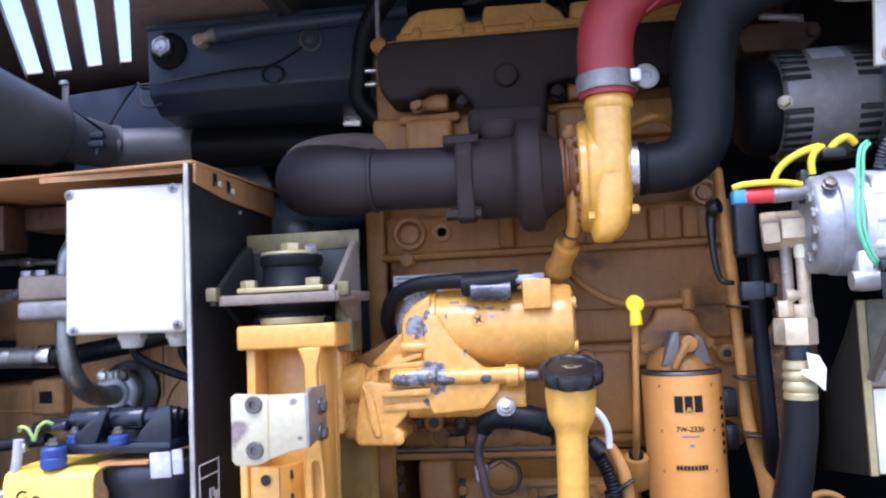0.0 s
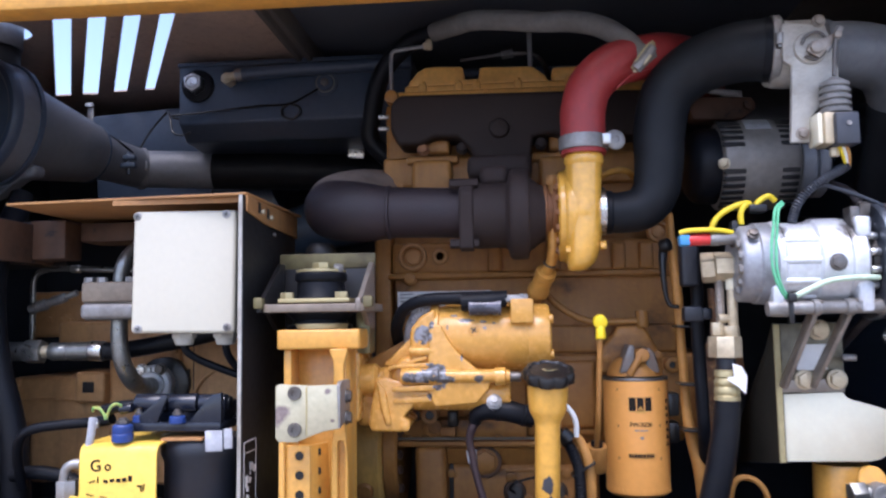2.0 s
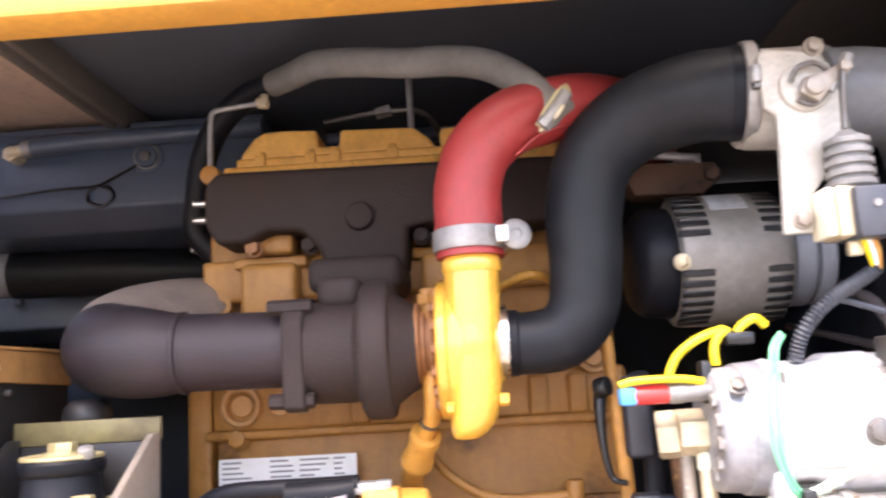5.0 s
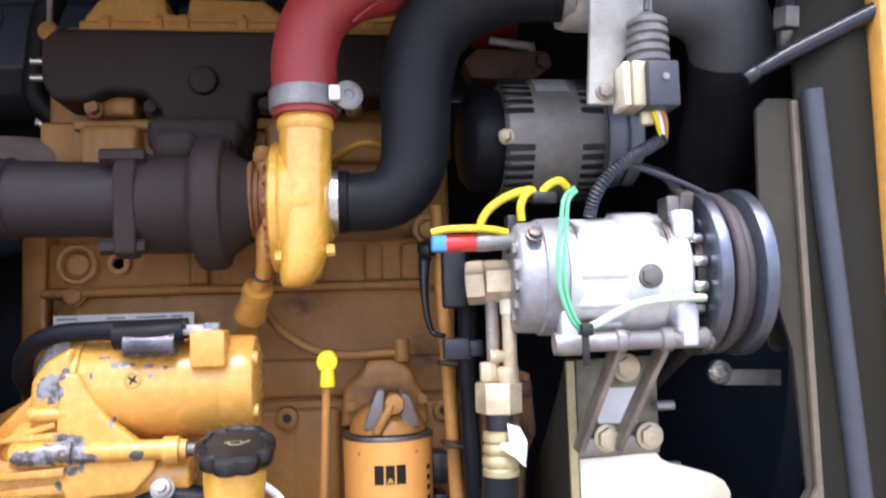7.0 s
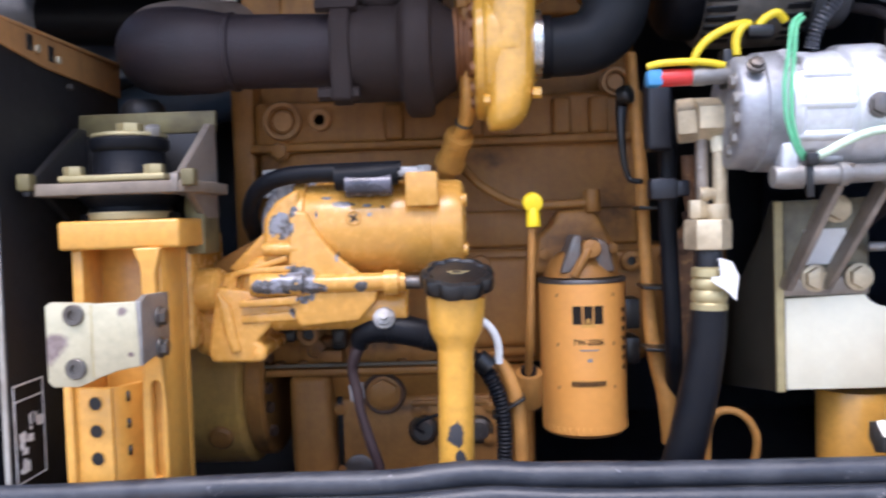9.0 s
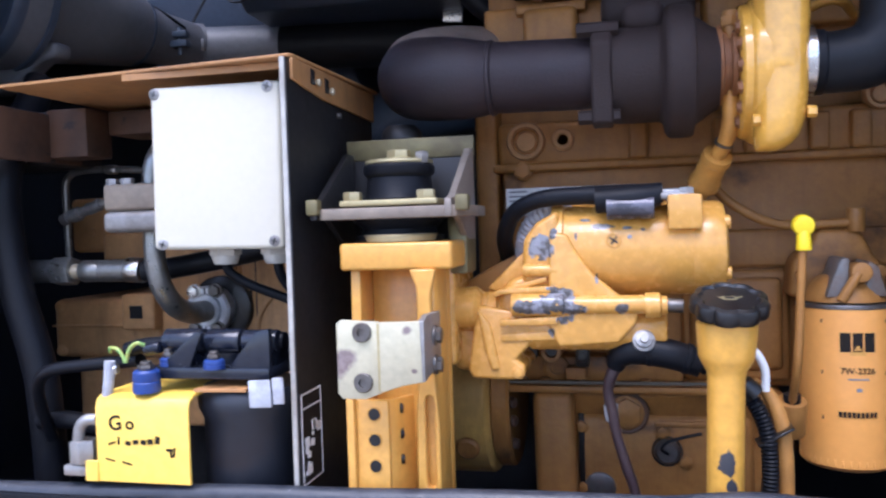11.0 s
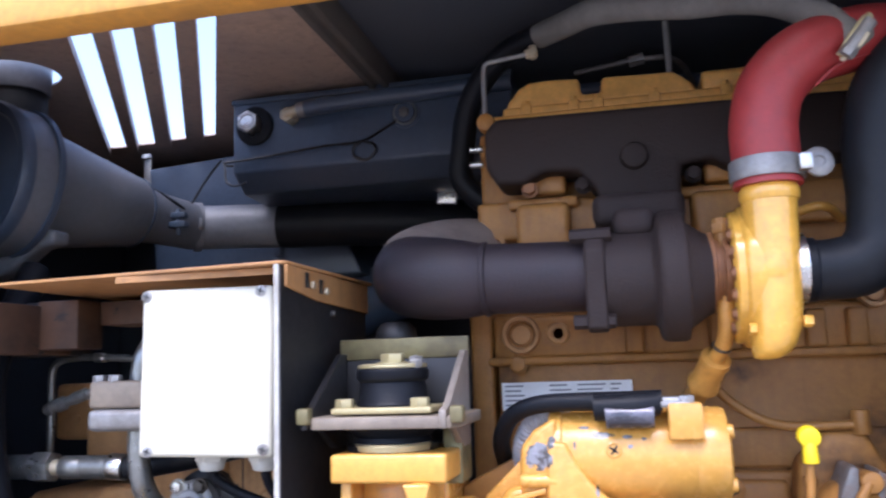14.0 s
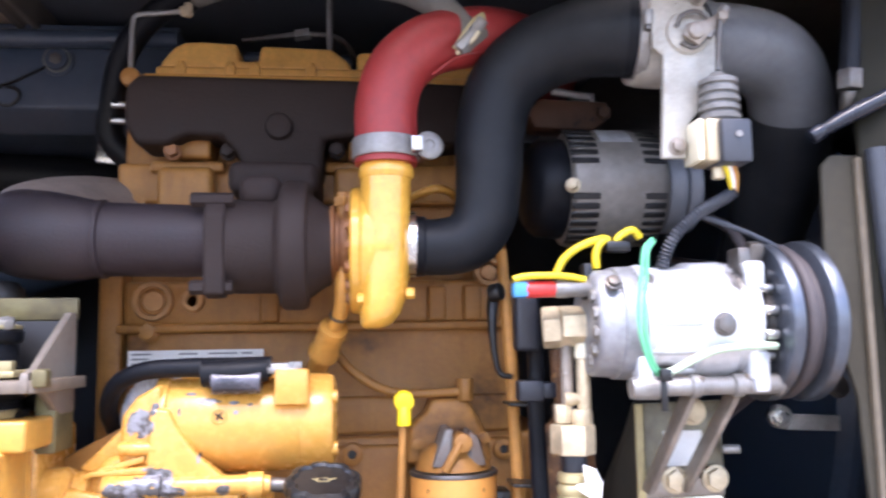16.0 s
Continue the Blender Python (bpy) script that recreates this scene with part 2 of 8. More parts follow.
M_YGWIRE = mat("green and yellow wire sheath", (0.40, 0.42, 0.10), 0.4, grain=160.0, dirt=(0.05, 0.32, 0.10), dirt_scale=90, dirt_amt=1.0, bump=0.05)
M_PLATE = mat("stained pale casting", (0.50, 0.475, 0.42), 0.45, metal=0.25, dirt=(0.24, 0.21, 0.17), dirt_scale=22, dirt_amt=0.7, bump=0.2, wear=(0.16, 0.13, 0.10), wear_at=0.67)
M_BELLOW = mat("dirty grey bellows rubber", (0.20, 0.195, 0.185), 0.42, dirt=(0.08, 0.075, 0.07), dirt_scale=40, dirt_amt=0.7, bump=0.2)
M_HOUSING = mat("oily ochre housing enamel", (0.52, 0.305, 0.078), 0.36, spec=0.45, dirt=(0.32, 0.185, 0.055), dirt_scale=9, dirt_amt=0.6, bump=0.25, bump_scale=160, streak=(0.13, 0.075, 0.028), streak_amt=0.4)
M_PUMP = mat("faded pale tan pump enamel", (0.50, 0.275, 0.115), 0.5, spec=0.35, dirt=(0.30, 0.155, 0.062), dirt_scale=8, dirt_amt=0.6, bump=0.25, bump_scale=160, streak=(0.17, 0.09, 0.04), streak_amt=0.45)
M_ROCKER = mat("orange-yellow cover enamel", (0.84, 0.45, 0.108), 0.4, dirt=(0.50, 0.24, 0.06), dirt_scale=18, dirt_amt=0.4, bump=0.2, wear=(0.24, 0.11, 0.05), wear_at=0.70)
M_DRAIN = mat("orange-yellow pipe enamel", (0.58, 0.28, 0.055), 0.38, dirt=(0.30, 0.13, 0.03), dirt_scale=26, dirt_amt=0.5, bump=0.2)
M_GUSSET = mat("grey primer with rust", (0.17, 0.165, 0.16), 0.5, metal=0.2, dirt=(0.14, 0.065, 0.025), dirt_scale=28, dirt_amt=0.8, bump=0.2)
M_RUSTY = mat("flaking rusty paint", (0.19, 0.09, 0.038), 0.6, dirt=(0.05, 0.028, 0.018), dirt_scale=26, dirt_amt=0.9, bump=0.4, bump_scale=160, wear=(0.30, 0.16, 0.06), wear_at=0.60)
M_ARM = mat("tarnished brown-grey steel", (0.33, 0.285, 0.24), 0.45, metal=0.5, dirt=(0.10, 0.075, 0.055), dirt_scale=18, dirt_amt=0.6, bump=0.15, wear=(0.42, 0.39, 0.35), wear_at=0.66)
M_GRIME = mat("oil-stained olive plate", (0.20, 0.18, 0.125), 0.36, metal=0.25, dirt=(0.030, 0.024, 0.018), dirt_scale=16, dirt_amt=0.75, bump=0.15, wear=(0.52, 0.49, 0.38), wear_at=0.66)
M_BEARING = mat("rusty orange-brown casting", (0.26, 0.105, 0.035), 0.55, dirt=(0.11, 0.042, 0.018), dirt_scale=24, dirt_amt=0.7, bump=0.4, bump_scale=200)
M_TRAY = mat("mud-browned bracket steel", (0.24, 0.195, 0.145), 0.5, metal=0.2, dirt=(0.13, 0.10, 0.08), dirt_scale=13, dirt_amt=0.7, bump=0.15)
M_TEXTBLACK = mat("black ink", (0.02, 0.016, 0.013), 0.7, spec=0.12, bump=0)
M_FILTER = mat("filter yellow lacquer", (0.80, 0.360, 0.085), 0.36, dirt=(0.68, 0.295, 0.065), dirt_scale=8, dirt_amt=0.35, grain_amt=0.05, bump=0.05, coat=0.25)
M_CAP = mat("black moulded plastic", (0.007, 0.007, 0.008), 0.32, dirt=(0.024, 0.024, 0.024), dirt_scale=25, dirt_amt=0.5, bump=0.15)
M_PLASTIC = mat("dark blue-black plastic", (0.010, 0.012, 0.018), 0.42, dirt=(0.022, 0.024, 0.030), dirt_scale=18, dirt_amt=0.5, bump=0.1)
M_BLUE = mat("blue plastic", (0.014, 0.045, 0.20), 0.45, dirt=(0.03, 0.06, 0.2), dirt_scale=30, dirt_amt=0.4, bump=0.05)
M_LBLUE = mat("light blue plastic", (0.06, 0.27, 0.52), 0.4, bump=0.05)
M_REDP = mat("red plastic", (0.62, 0.04, 0.035), 0.4, bump=0.05)
M_YWIRE = mat("yellow wire sheath", (0.80, 0.60, 0.02), 0.4, dirt=(0.5, 0.36, 0.03), dirt_scale=40, dirt_amt=0.4, bump=0.05)
M_YBLK = mat("lemon yellow painted plate", (0.86, 0.55, 0.09), 0.4, dirt=(0.7, 0.45, 0.03), dirt_scale=10, dirt_amt=0.4, bump=0.05, coat=0.2)
M_GRN = mat("green wire sheath", (0.13, 0.50, 0.27), 0.4, bump=0.05)
M_PALEGRN = mat("pale green wire sheath", (0.52, 0.66, 0.50), 0.45, bump=0.05)
M_WHITE = mat("white paper label", (0.80, 0.80, 0.78), 0.6, dirt=(0.62, 0.60, 0.55), dirt_scale=30, dirt_amt=0.4, grain_amt=0.04, bump=0.05)
M_GREYTXT = mat("grey print", (0.22, 0.22, 0.22), 0.6, bump=0)
M_ORWIRE = mat("orange-brown cable sleeve", (0.50, 0.23, 0.05), 0.6, dirt=(0.25, 0.11, 0.03), dirt_scale=14, dirt_amt=0.5, bump=0.3)
M_PIPE = mat("grey painted steel pipe", (0.27, 0.275, 0.265), 0.30, metal=0.75, dirt=(0.10, 0.092, 0.075), dirt_scale=15, dirt_amt=0.65, bump=0.15)
M_GREY = mat("grey moulded intake duct", (0.105, 0.110, 0.118), 0.42, dirt=(0.07, 0.07, 0.072), dirt_scale=6, dirt_amt=0.4, bump=0.15)
# Dusty drum base, raised further to paint in the veil over it.
M_DRUM = mat("dusty dark plastic drum", (0.125, 0.136, 0.160), 0.36, dirt=(0.200, 0.205, 0.218), dirt_scale=6, dirt_amt=0.55, bump=0.15)
M_DUST = mat("dusty grey duct", (0.150, 0.158, 0.178), 0.42, dirt=(0.21, 0.21, 0.215), dirt_scale=5, dirt_amt=0.5, bump=0.1)
M_SEAL = mat("weathered rubber seal", (0.020, 0.024, 0.033), 0.42, dirt=(0.050, 0.055, 0.065), dirt_scale=24, dirt_amt=0.75, bump=0.5, bump_scale=70, wear=(0.13, 0.13, 0.14), wear_at=0.64)
M_HANDLE = mat("blue-grey vinyl grip", (0.14, 0.17, 0.22), 0.5, dirt=(0.09, 0.10, 0.12), dirt_scale=16, dirt_amt=0.4, bump=0.1)
M_EARTH = mat("pale bounce-light ground", (0.27, 0.25, 0.22), 0.9, dirt=(0.20, 0.185, 0.165), dirt_scale=1.2, dirt_amt=0.7, bump=0.8, bump_scale=60)
M_BELT = mat("worn rubber belt", (0.050, 0.042, 0.044), 0.6, dirt=(0.085, 0.066, 0.066), dirt_scale=30, dirt_amt=0.4, bump=0.1)
M_PULLEY = mat("steel pulley", (0.13, 0.15, 0.185), 0.34, metal=0.8, dirt=(0.09, 0.085, 0.09), dirt_scale=16, dirt_amt=0.5, bump=0.05)
M_JAMB = mat("grimy olive jamb paint", (0.048, 0.043, 0.031), 0.7, spec=0.25, dirt=(0.028, 0.025, 0.019), dirt_scale=7, dirt_amt=0.6, bump=0.1, wear=(0.13, 0.11, 0.085), wear_at=0.66)
M_OLIVESHADE = mat("olive panel paint with shade painted in", (0.0125, 0.012, 0.007), 0.65, spec=0.15, dirt=(0.02, 0.018, 0.015), dirt_scale=6, dirt_amt=0.6, bump=0.1)
M_JSEAL = mat("weathered blue-grey seal rubber", (0.044, 0.050, 0.063), 0.38, dirt=(0.034, 0.037, 0.045), dirt_scale=9, dirt_amt=0.6, bump=0.2, bump_scale=140)
M_STRIP = mat("worn tan strip paint", (0.135, 0.110, 0.076), 0.45, dirt=(0.055, 0.046, 0.034), dirt_scale=8, dirt_amt=0.6, bump=0.1, wear=(0.26, 0.235, 0.195), wear_at=0.70)
M_CASTING = mat("warm grey alternator casting", (0.245, 0.228, 0.206), 0.5, metal=0.35, dirt=(0.13, 0.110, 0.090), dirt_scale=14, dirt_amt=0.6, bump=0.3)
M_BROWN = mat("rusted brown paint", (0.105, 0.052, 0.028), 0.6, dirt=(0.035, 0.020, 0.015), dirt_scale=11, dirt_amt=0.85, bump=0.2, wear=(0.022, 0.016, 0.015), wear_at=0.60)
M_DIPY = mat("vivid yellow plastic", (0.85, 0.62, 0.01), 0.4, bump=0.05)
M_TAPE2 = mat("dark worn sleeve", (0.05, 0.05, 0.06), 0.25, metal=0.3, dirt=(0.22, 0.21, 0.25), dirt_scale=40, dirt_amt=0.5, bump=0.1)
M_SHEATH = mat("dark maroon cable sheath", (0.030, 0.016, 0.018), 0.5, dirt=(0.06, 0.036, 0.034), dirt_scale=30, dirt_amt=0.6, bump=0.3)
M_TAPE = mat("grey duct tape", (0.42, 0.43, 0.46), 0.5, dirt=(0.17, 0.165, 0.165), dirt_scale=26, dirt_amt=0.65, bump=0.2)


# ---- mesh helpers ----
ORIGIN = {}


def thing(name, at, label, category, group="", kind=""):
    ob = new(name)
    ob.empty_display_size = 0.02
    ob.location = at
    ORIGIN[ob] = Vector(at)
    return tagged(ob, label, category, group, kind)


def part(name, bm, material, parent=None, label="", angle=38, category="", group="", kind=""):
    """Links a bmesh in world coordinates as one mesh, under a thing or a part, or on its own."""
    o = ORIGIN[parent] if parent else Vector((0, 0, 0))
    if parent is None:
        vs = [v.co for v in bm.verts]
        o = Vector((sum(v.x for v in vs) / len(vs), sum(v.y for v in vs) / len(vs), min(v.z for v in vs)))
    bmesh.ops.translate(bm, verts=bm.verts, vec=-o)
    bmesh.ops.recalc_face_normals(bm, faces=bm.faces)
    me = bpy.data.meshes.new(name)
    bm.to_mesh(me)
    bm.free()
    me.materials.append(material)
    me.shade_smooth()
    me.set_sharp_from_angle(angle=radians(angle))
    ob = new(name, me)
    if parent:
        ob.parent = parent
    else:
        ob.location = o
    ORIGIN[ob] = o
    return tagged(ob, label, category, group, kind)


def join(*bms):
    out = bms[0]
    for b in bms[1:]:
        me = bpy.data.meshes.new("tmp")
        b.to_mesh(me)
        b.free()
        out.from_mesh(me)
        bpy.data.meshes.remove(me)
    return out


def soften(bm, r, seg=2):
    if r > 0:
        bmesh.ops.bevel(bm, geom=[e for e in bm.edges if len(e.link_faces) == 2 and e.calc_face_angle(0) > 0.5], offset=r, segments=seg, affect="EDGES", profile=0.5)
    return bm


def box(lo, hi, r=0.002, seg=2, turn=(0, 0, 0)):
    bm = bmesh.new()
    lo, hi = Vector(lo), Vector(hi)
    bmesh.ops.create_cube(bm, size=1, matrix=Matrix.Translation((lo + hi) / 2) @ pose(0, 0, 0, *turn) @ Matrix.Diagonal((*(hi - lo), 1)))
    return soften(bm, r, seg)


def frame_along(a, b):
    a, b = Vector(a), Vector(b)
    return Matrix.Translation(a) @ (b - a).to_track_quat("Z", "Y").to_matrix().to_4x4(), (b - a).length


def rod(a, b, r, r2=None, seg=28, edge=0.0015, turn=0):
    """A cylinder or cone from a to b; seg=6 makes a hexagon."""
    m, h = frame_along(a, b)
    bm = bmesh.new()
    bmesh.ops.create_cone(bm, cap_ends=True, segments=seg, radius1=r, radius2=r if r2 is None else r2, depth=h, matrix=m @ Matrix.Translation((0, 0, h / 2)) @ pose(0, 0, 0, 0, 0, turn))
    if edge:
        caps = {e for f in bm.faces if len(f.verts) > 4 for e in f.edges}
        bmesh.ops.bevel(bm, geom=list(caps), offset=min(edge, h * 0.4), segments=2, affect="EDGES", profile=0.5)
    return bm


def lathe(a, axis, profile, seg=48, arc=1.0):
    """Turns (distance along the axis, radius) pairs round an axis from a."""
    a, axis = Vector(a), Vector(axis).normalized()
    m, _ = frame_along(a, a + axis)
    bm = bmesh.new()
    rings = []
    for s, r in profile:
        if r < 1e-5:
            rings.append([bm.verts.new(m @ Vector((0, 0, s)))])
        else:
            rings.append([bm.verts.new(m @ Vector((r * math.cos(2 * math.pi * k / seg), r * math.sin(2 * math.pi * k / seg), s))) for k in range(seg)])
    for p, q in zip(rings, rings[1:]):
        for k in range(seg):
            j = (k + 1) % seg
            vs = [p[k % len(p)], p[j % len(p)], q[j % len(q)], q[k % len(q)]]
            vs = list(dict.fromkeys(vs))
            if len(vs) > 2:
                bm.faces.new(vs)
    for ring in (rings[0], rings[-1]):
        if len(ring) > 2:
            bm.faces.new(ring)
    return bm


def curve_through(pts, n):
    """Points of a smooth line through pts."""
    P = [Vector(p) for p in pts]
    P = [2 * P[0] - P[1], *P, 2 * P[-1] - P[-2]]
    out = []
    for i in range(1, len(P) - 2):
        for k in range(n):
            u = k / n
            p0, p1, p2, p3 = P[i - 1:i + 3]
            out.append(0.5 * (2 * p1 + (p2 - p0) * u + (2 * p0 - 5 * p1 + 4 * p2 - p3) * u * u + (3 * p1 - p0 - 3 * p2 + p3) * u ** 3))
    out.append(P[-2].copy())
    return out


def tube(pts, r, seg=16, n=8, smooth=True, ribs=0.0, pitch=0.0, oval=1.0):
    """A hose along pts; r may be a list, one a point. ribs: height of rings, pitch metres apart."""
    line = curve_through(pts, n) if smooth else [Vector(p) for p in pts]
    rs = list(r) if isinstance(r, (list, tuple)) else [r] * len(pts)
    m = len(line) - 1
    rad = [float(np.interp(i / m * (len(pts) - 1), range(len(pts)), rs)) for i in range(m + 1)]
    if ribs:
        far, fine, rad2 = 0.0, [line[0]], [rad[0]]
        for i in range(m):
            d = (line[i + 1] - line[i]).length
            k = max(1, round(d / (pitch / 4)))
            for j in range(1, k + 1):
                far += d / k
                fine.append(line[i].lerp(line[i + 1], j / k))
                rad2.append(rad[i] + ribs * math.sin(2 * math.pi * far / pitch))
        line, rad = fine, rad2
    bm = bmesh.new()
    t = (line[1] - line[0]).normalized()
    up = t.orthogonal().normalized()
    rings = []
    for i, p in enumerate(line):
        t2 = (line[min(i + 1, len(line) - 1)] - line[max(i - 1, 0)]).normalized()
        up = (t.rotation_difference(t2) @ up).normalized()
        t = t2
        s = t.cross(up)
        rings.append([bm.verts.new(p + rad[i] * (math.cos(2 * math.pi * k / seg) * up + oval * math.sin(2 * math.pi * k / seg) * s)) for k in range(seg)])
    for a, b in zip(rings, rings[1:]):
        for k in range(seg):
            bm.faces.new([a[k], a[(k + 1) % seg], b[(k + 1) % seg], b[k]])
    bm.faces.new(rings[0])
    bm.faces.new(rings[-1])
    return bm


def prism(poly, axis, lo, hi, r=0.002, seg=2):
    """An outline extruded along x, y or z. The outline names the other two coordinates, in order."""
    bm = bmesh.new()
    k = "xyz".index(axis)

    def at(p, v):
        c = list(p)
        c.insert(k, v)
        return c
    a = [bm.verts.new(at(p, lo)) for p in poly]
    b = [bm.verts.new(at(p, hi)) for p in poly]
    bm.faces.new(a)
    bm.faces.new(b)
    for i in range(len(poly)):
        j = (i + 1) % len(poly)
        bm.faces.new([a[i], a[j], b[j], b[i]])
    bmesh.ops.recalc_face_normals(bm, faces=bm.faces)
    return soften(bm, r, seg)


def loft(rows, seg=32, power=3.0):
    """Stacks rounded-rectangle rings: rows of (z, x centre, x half, y centre, y half)."""
    bm = bmesh.new()
    rings = []
    for z, xc, hx, yc, hy in rows:
        ring_ = []
        for k in range(seg):
            a = 2 * math.pi * k / seg
            c, s = math.cos(a), math.sin(a)
            ring_.append(bm.verts.new((xc + hx * math.copysign(abs(c) ** (2 / power), c), yc + hy * math.copysign(abs(s) ** (2 / power), s), z)))
        rings.append(ring_)
    for p, q in zip(rings, rings[1:]):
        for k in range(seg):
            bm.faces.new([p[k], p[(k + 1) % seg], q[(k + 1) % seg], q[k]])
    bm.faces.new(rings[0])
    bm.faces.new(rings[-1])
    return bm


def bolt(at, way, r, h=None, washer=0.0):
    """A hexagon head on a washer; way points out of the surface."""
    at, way = Vector(at), Vector(way).normalized()
    h = h or r * 0.75
    bm = rod(at - way * 0.003, at + way * h, r, seg=6, edge=r * 0.12)
    if washer:
        bm = join(bm, rod(at - way * 0.002, at + way * 0.0022, washer, seg=24, edge=0.0006))
    return bm


def arc_pts(cx, cy, r, a0, a1, n):
    return [(cx + r * math.cos(radians(a0 + (a1 - a0) * k / n)), cy + r * math.sin(radians(a0 + (a1 - a0) * k / n))) for k in range(n + 1)]


def clamp_band(c, way, r, w, material, parent=None, name="hose_clamp", label="", category="hose clamp"):
    """A steel worm-drive band with its screw housing."""
    c, way = Vector(c), Vector(way).normalized()
    t = thing(name, c, label or "bright steel worm-drive clamp round a hose", category, "hose clamps")
    part("band", lathe(c - way * w / 2, way, [(0, r), (0, r + 0.0015), (w * 0.1, r + 0.003), (w * 0.9, r + 0.003), (w, r + 0.0015), (w, r)], seg=44), material, t)
    side = way.cross(Vector((0, 0, 1)))
    side = side.normalized() if side.length > 0.2 else Vector((0, -1, 0))
    if side.y > 0:
        side = -side
    tang = way.cross(side).normalized()
    p = c + side * (r + 0.005)
    part("screw_housing", rod(p - tang * 0.009, p + tang * 0.009, 0.006, seg=14), material, t)
    part("screw", rod(p + tang * 0.009, p + tang * 0.015, 0.005, seg=6, edge=0.0005), M_BOLT, t)
    return t


# ---- the bay: shell ----
def sheet(outer, holes, z0, z1):
    """A flat plate with openings through it."""
    bm = bmesh.new()
    for loop in (outer, *holes):
        vs = [bm.verts.new((x, y, z0)) for x, y in loop]
        for i in range(len(vs)):
            bm.edges.new((vs[i], vs[(i + 1) % len(vs)]))
    bmesh.ops.triangle_fill(bm, edges=bm.edges[:], use_beauty=True)
    ext = bmesh.ops.extrude_face_region(bm, geom=bm.faces[:])
    bmesh.ops.translate(bm, verts=[v for v in ext["geom"] if isinstance(v, bmesh.types.BMVert)], vec=(0, 0, z1 - z0))
    return bm


# Unseen ground, added and made pale to bounce light into the bay.
part("ground", box((-1500, -1500, -0.3), (1500, 1500, 0.0), 0), M_EARTH, label="unseen ground under the machine, made pale to bounce light", category="ground", kind="structure")
SLOTS = [[(-0.870, 1.222), (-0.832, 1.224), (-1.180, 1.828), (-1.222, 1.828)], [(-0.797, 1.225), (-0.762, 1.229), (-1.102, 1.826), (-1.144, 1.824)],
         [(-0.726, 1.231), (-0.694, 1.237), (-1.014, 1.812), (-1.052, 1.815)], [(-0.653, 1.232), (-0.624, 1.239), (-0.936, 1.808), (-0.964, 1.809)]]
ceil_left = part("ceiling", sheet([(-1.62, 0.96), (-0.470, 0.96), (-0.495, 1.64), (-0.495, 2.45), (-1.62, 2.45)], [*SLOTS, arc_pts(-1.074, 1.354, 0.069, 0, 345, 23)], 2.235, 2.239),
                 M_ROOF, label="dusty brown sheet-metal hood roof with four long vent slots", category="ceiling", kind="structure")
for q in SLOTS:
    a, b = Vector((*q[0], 2.235)), Vector((*q[3], 2.235))
    d = (b - a).normalized()
    n = Vector((-d.y, d.x, 0))
    lip = bmesh.new()
    pts = [a + n * 0.001, b + n * 0.001 + d * 0.02, b + n * 0.001 + d * 0.02 - Vector((0, 0, 0.014)), a + n * 0.001 - Vector((0, 0, 0.010))]
    vs = [lip.verts.new(p) for p in pts] + [lip.verts.new(p + n * 0.002) for p in pts]
    for f in ((0, 1, 2, 3), (4, 5, 6, 7), (0, 1, 5, 4), (1, 2, 6, 5), (2, 3, 7, 6), (3, 0, 4, 7)):
        lip.faces.new([vs[i] for i in f])
    part("slot_lip", lip, M_ROOF, ceil_left)
part("ceiling_3", box((0.598, 0.97, 2.240), (1.45, 2.45, 2.258), 0.002), M_ROOFDARK, label="dark brown sheet roof over the fan end", category="ceiling", kind="structure")
part("ceiling_2", box((-0.45, 0.97, 2.245), (0.597, 2.45, 2.262), 0), M_FOAM, label="black foam-lined roof over the engine", category="ceiling", kind="structure")
part("trim_1", prism([(-0.492, 2.239), (-0.478, 2.205), (-0.468, 2.205), (-0.464, 2.214), (-0.456, 2.214), (-0.452, 2.205), (-0.442, 2.205), (-0.435, 2.258), (-0.492, 2.258)], "y", 1.0, 2.4, 0.002), M_ROOFDARK, label="dark brown channel rib along the hood roof", category="trim", kind="structure")
part("trim_2", join(box((-1.62, 0.900, 2.085), (1.45, 0.950, 2.135), 0.006), box((-1.62, 0.930, 2.130), (1.45, 0.962, 2.24), 0.004)), M_FRAME, label="yellow painted beam along the hood opening", category="trim", kind="structure")
# Floor and end walls are out of view, added to close the bay.
part("floor", box((-1.62, 0.95, 1.02), (1.45, 2.45, 1.05), 0), M_DARK, label="unseen black floor closing the bay", category="floor", kind="structure")
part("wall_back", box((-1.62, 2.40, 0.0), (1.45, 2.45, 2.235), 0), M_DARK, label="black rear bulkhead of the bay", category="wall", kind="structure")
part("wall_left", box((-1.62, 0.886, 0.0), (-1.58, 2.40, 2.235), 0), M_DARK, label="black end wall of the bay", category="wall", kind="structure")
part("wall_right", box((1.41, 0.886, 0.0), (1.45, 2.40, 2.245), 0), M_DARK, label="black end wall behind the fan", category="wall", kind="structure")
part("wall_front_left", join(prism([(-1.62, 1.082), (-1.62, 1.07), (-0.938, 1.07), (-0.932, 1.073), (-0.932, 1.082)], "z", 0.0, 2.233, 0.003)),
     M_POST, label="tan painted door post with a folded edge", category="door post", kind="structure")
part("trim_3", prism([(-1.10, 1.012), (-0.974, 1.012), (-0.969, 1.016), (-0.972, 1.022), (-1.028, 1.069), (-1.10, 1.069)], "z", 0.0, 2.084, 0.002), M_FRAME, label="bright yellow folded edge of the door post", category="trim", kind="structure")
part("wall_front_right", box((0.714, 0.965, 0.0), (1.409, 1.0, 2.085), 0.006), M_FRAME, label="yellow painted side panel beside the opening", category="wall", kind="structure")
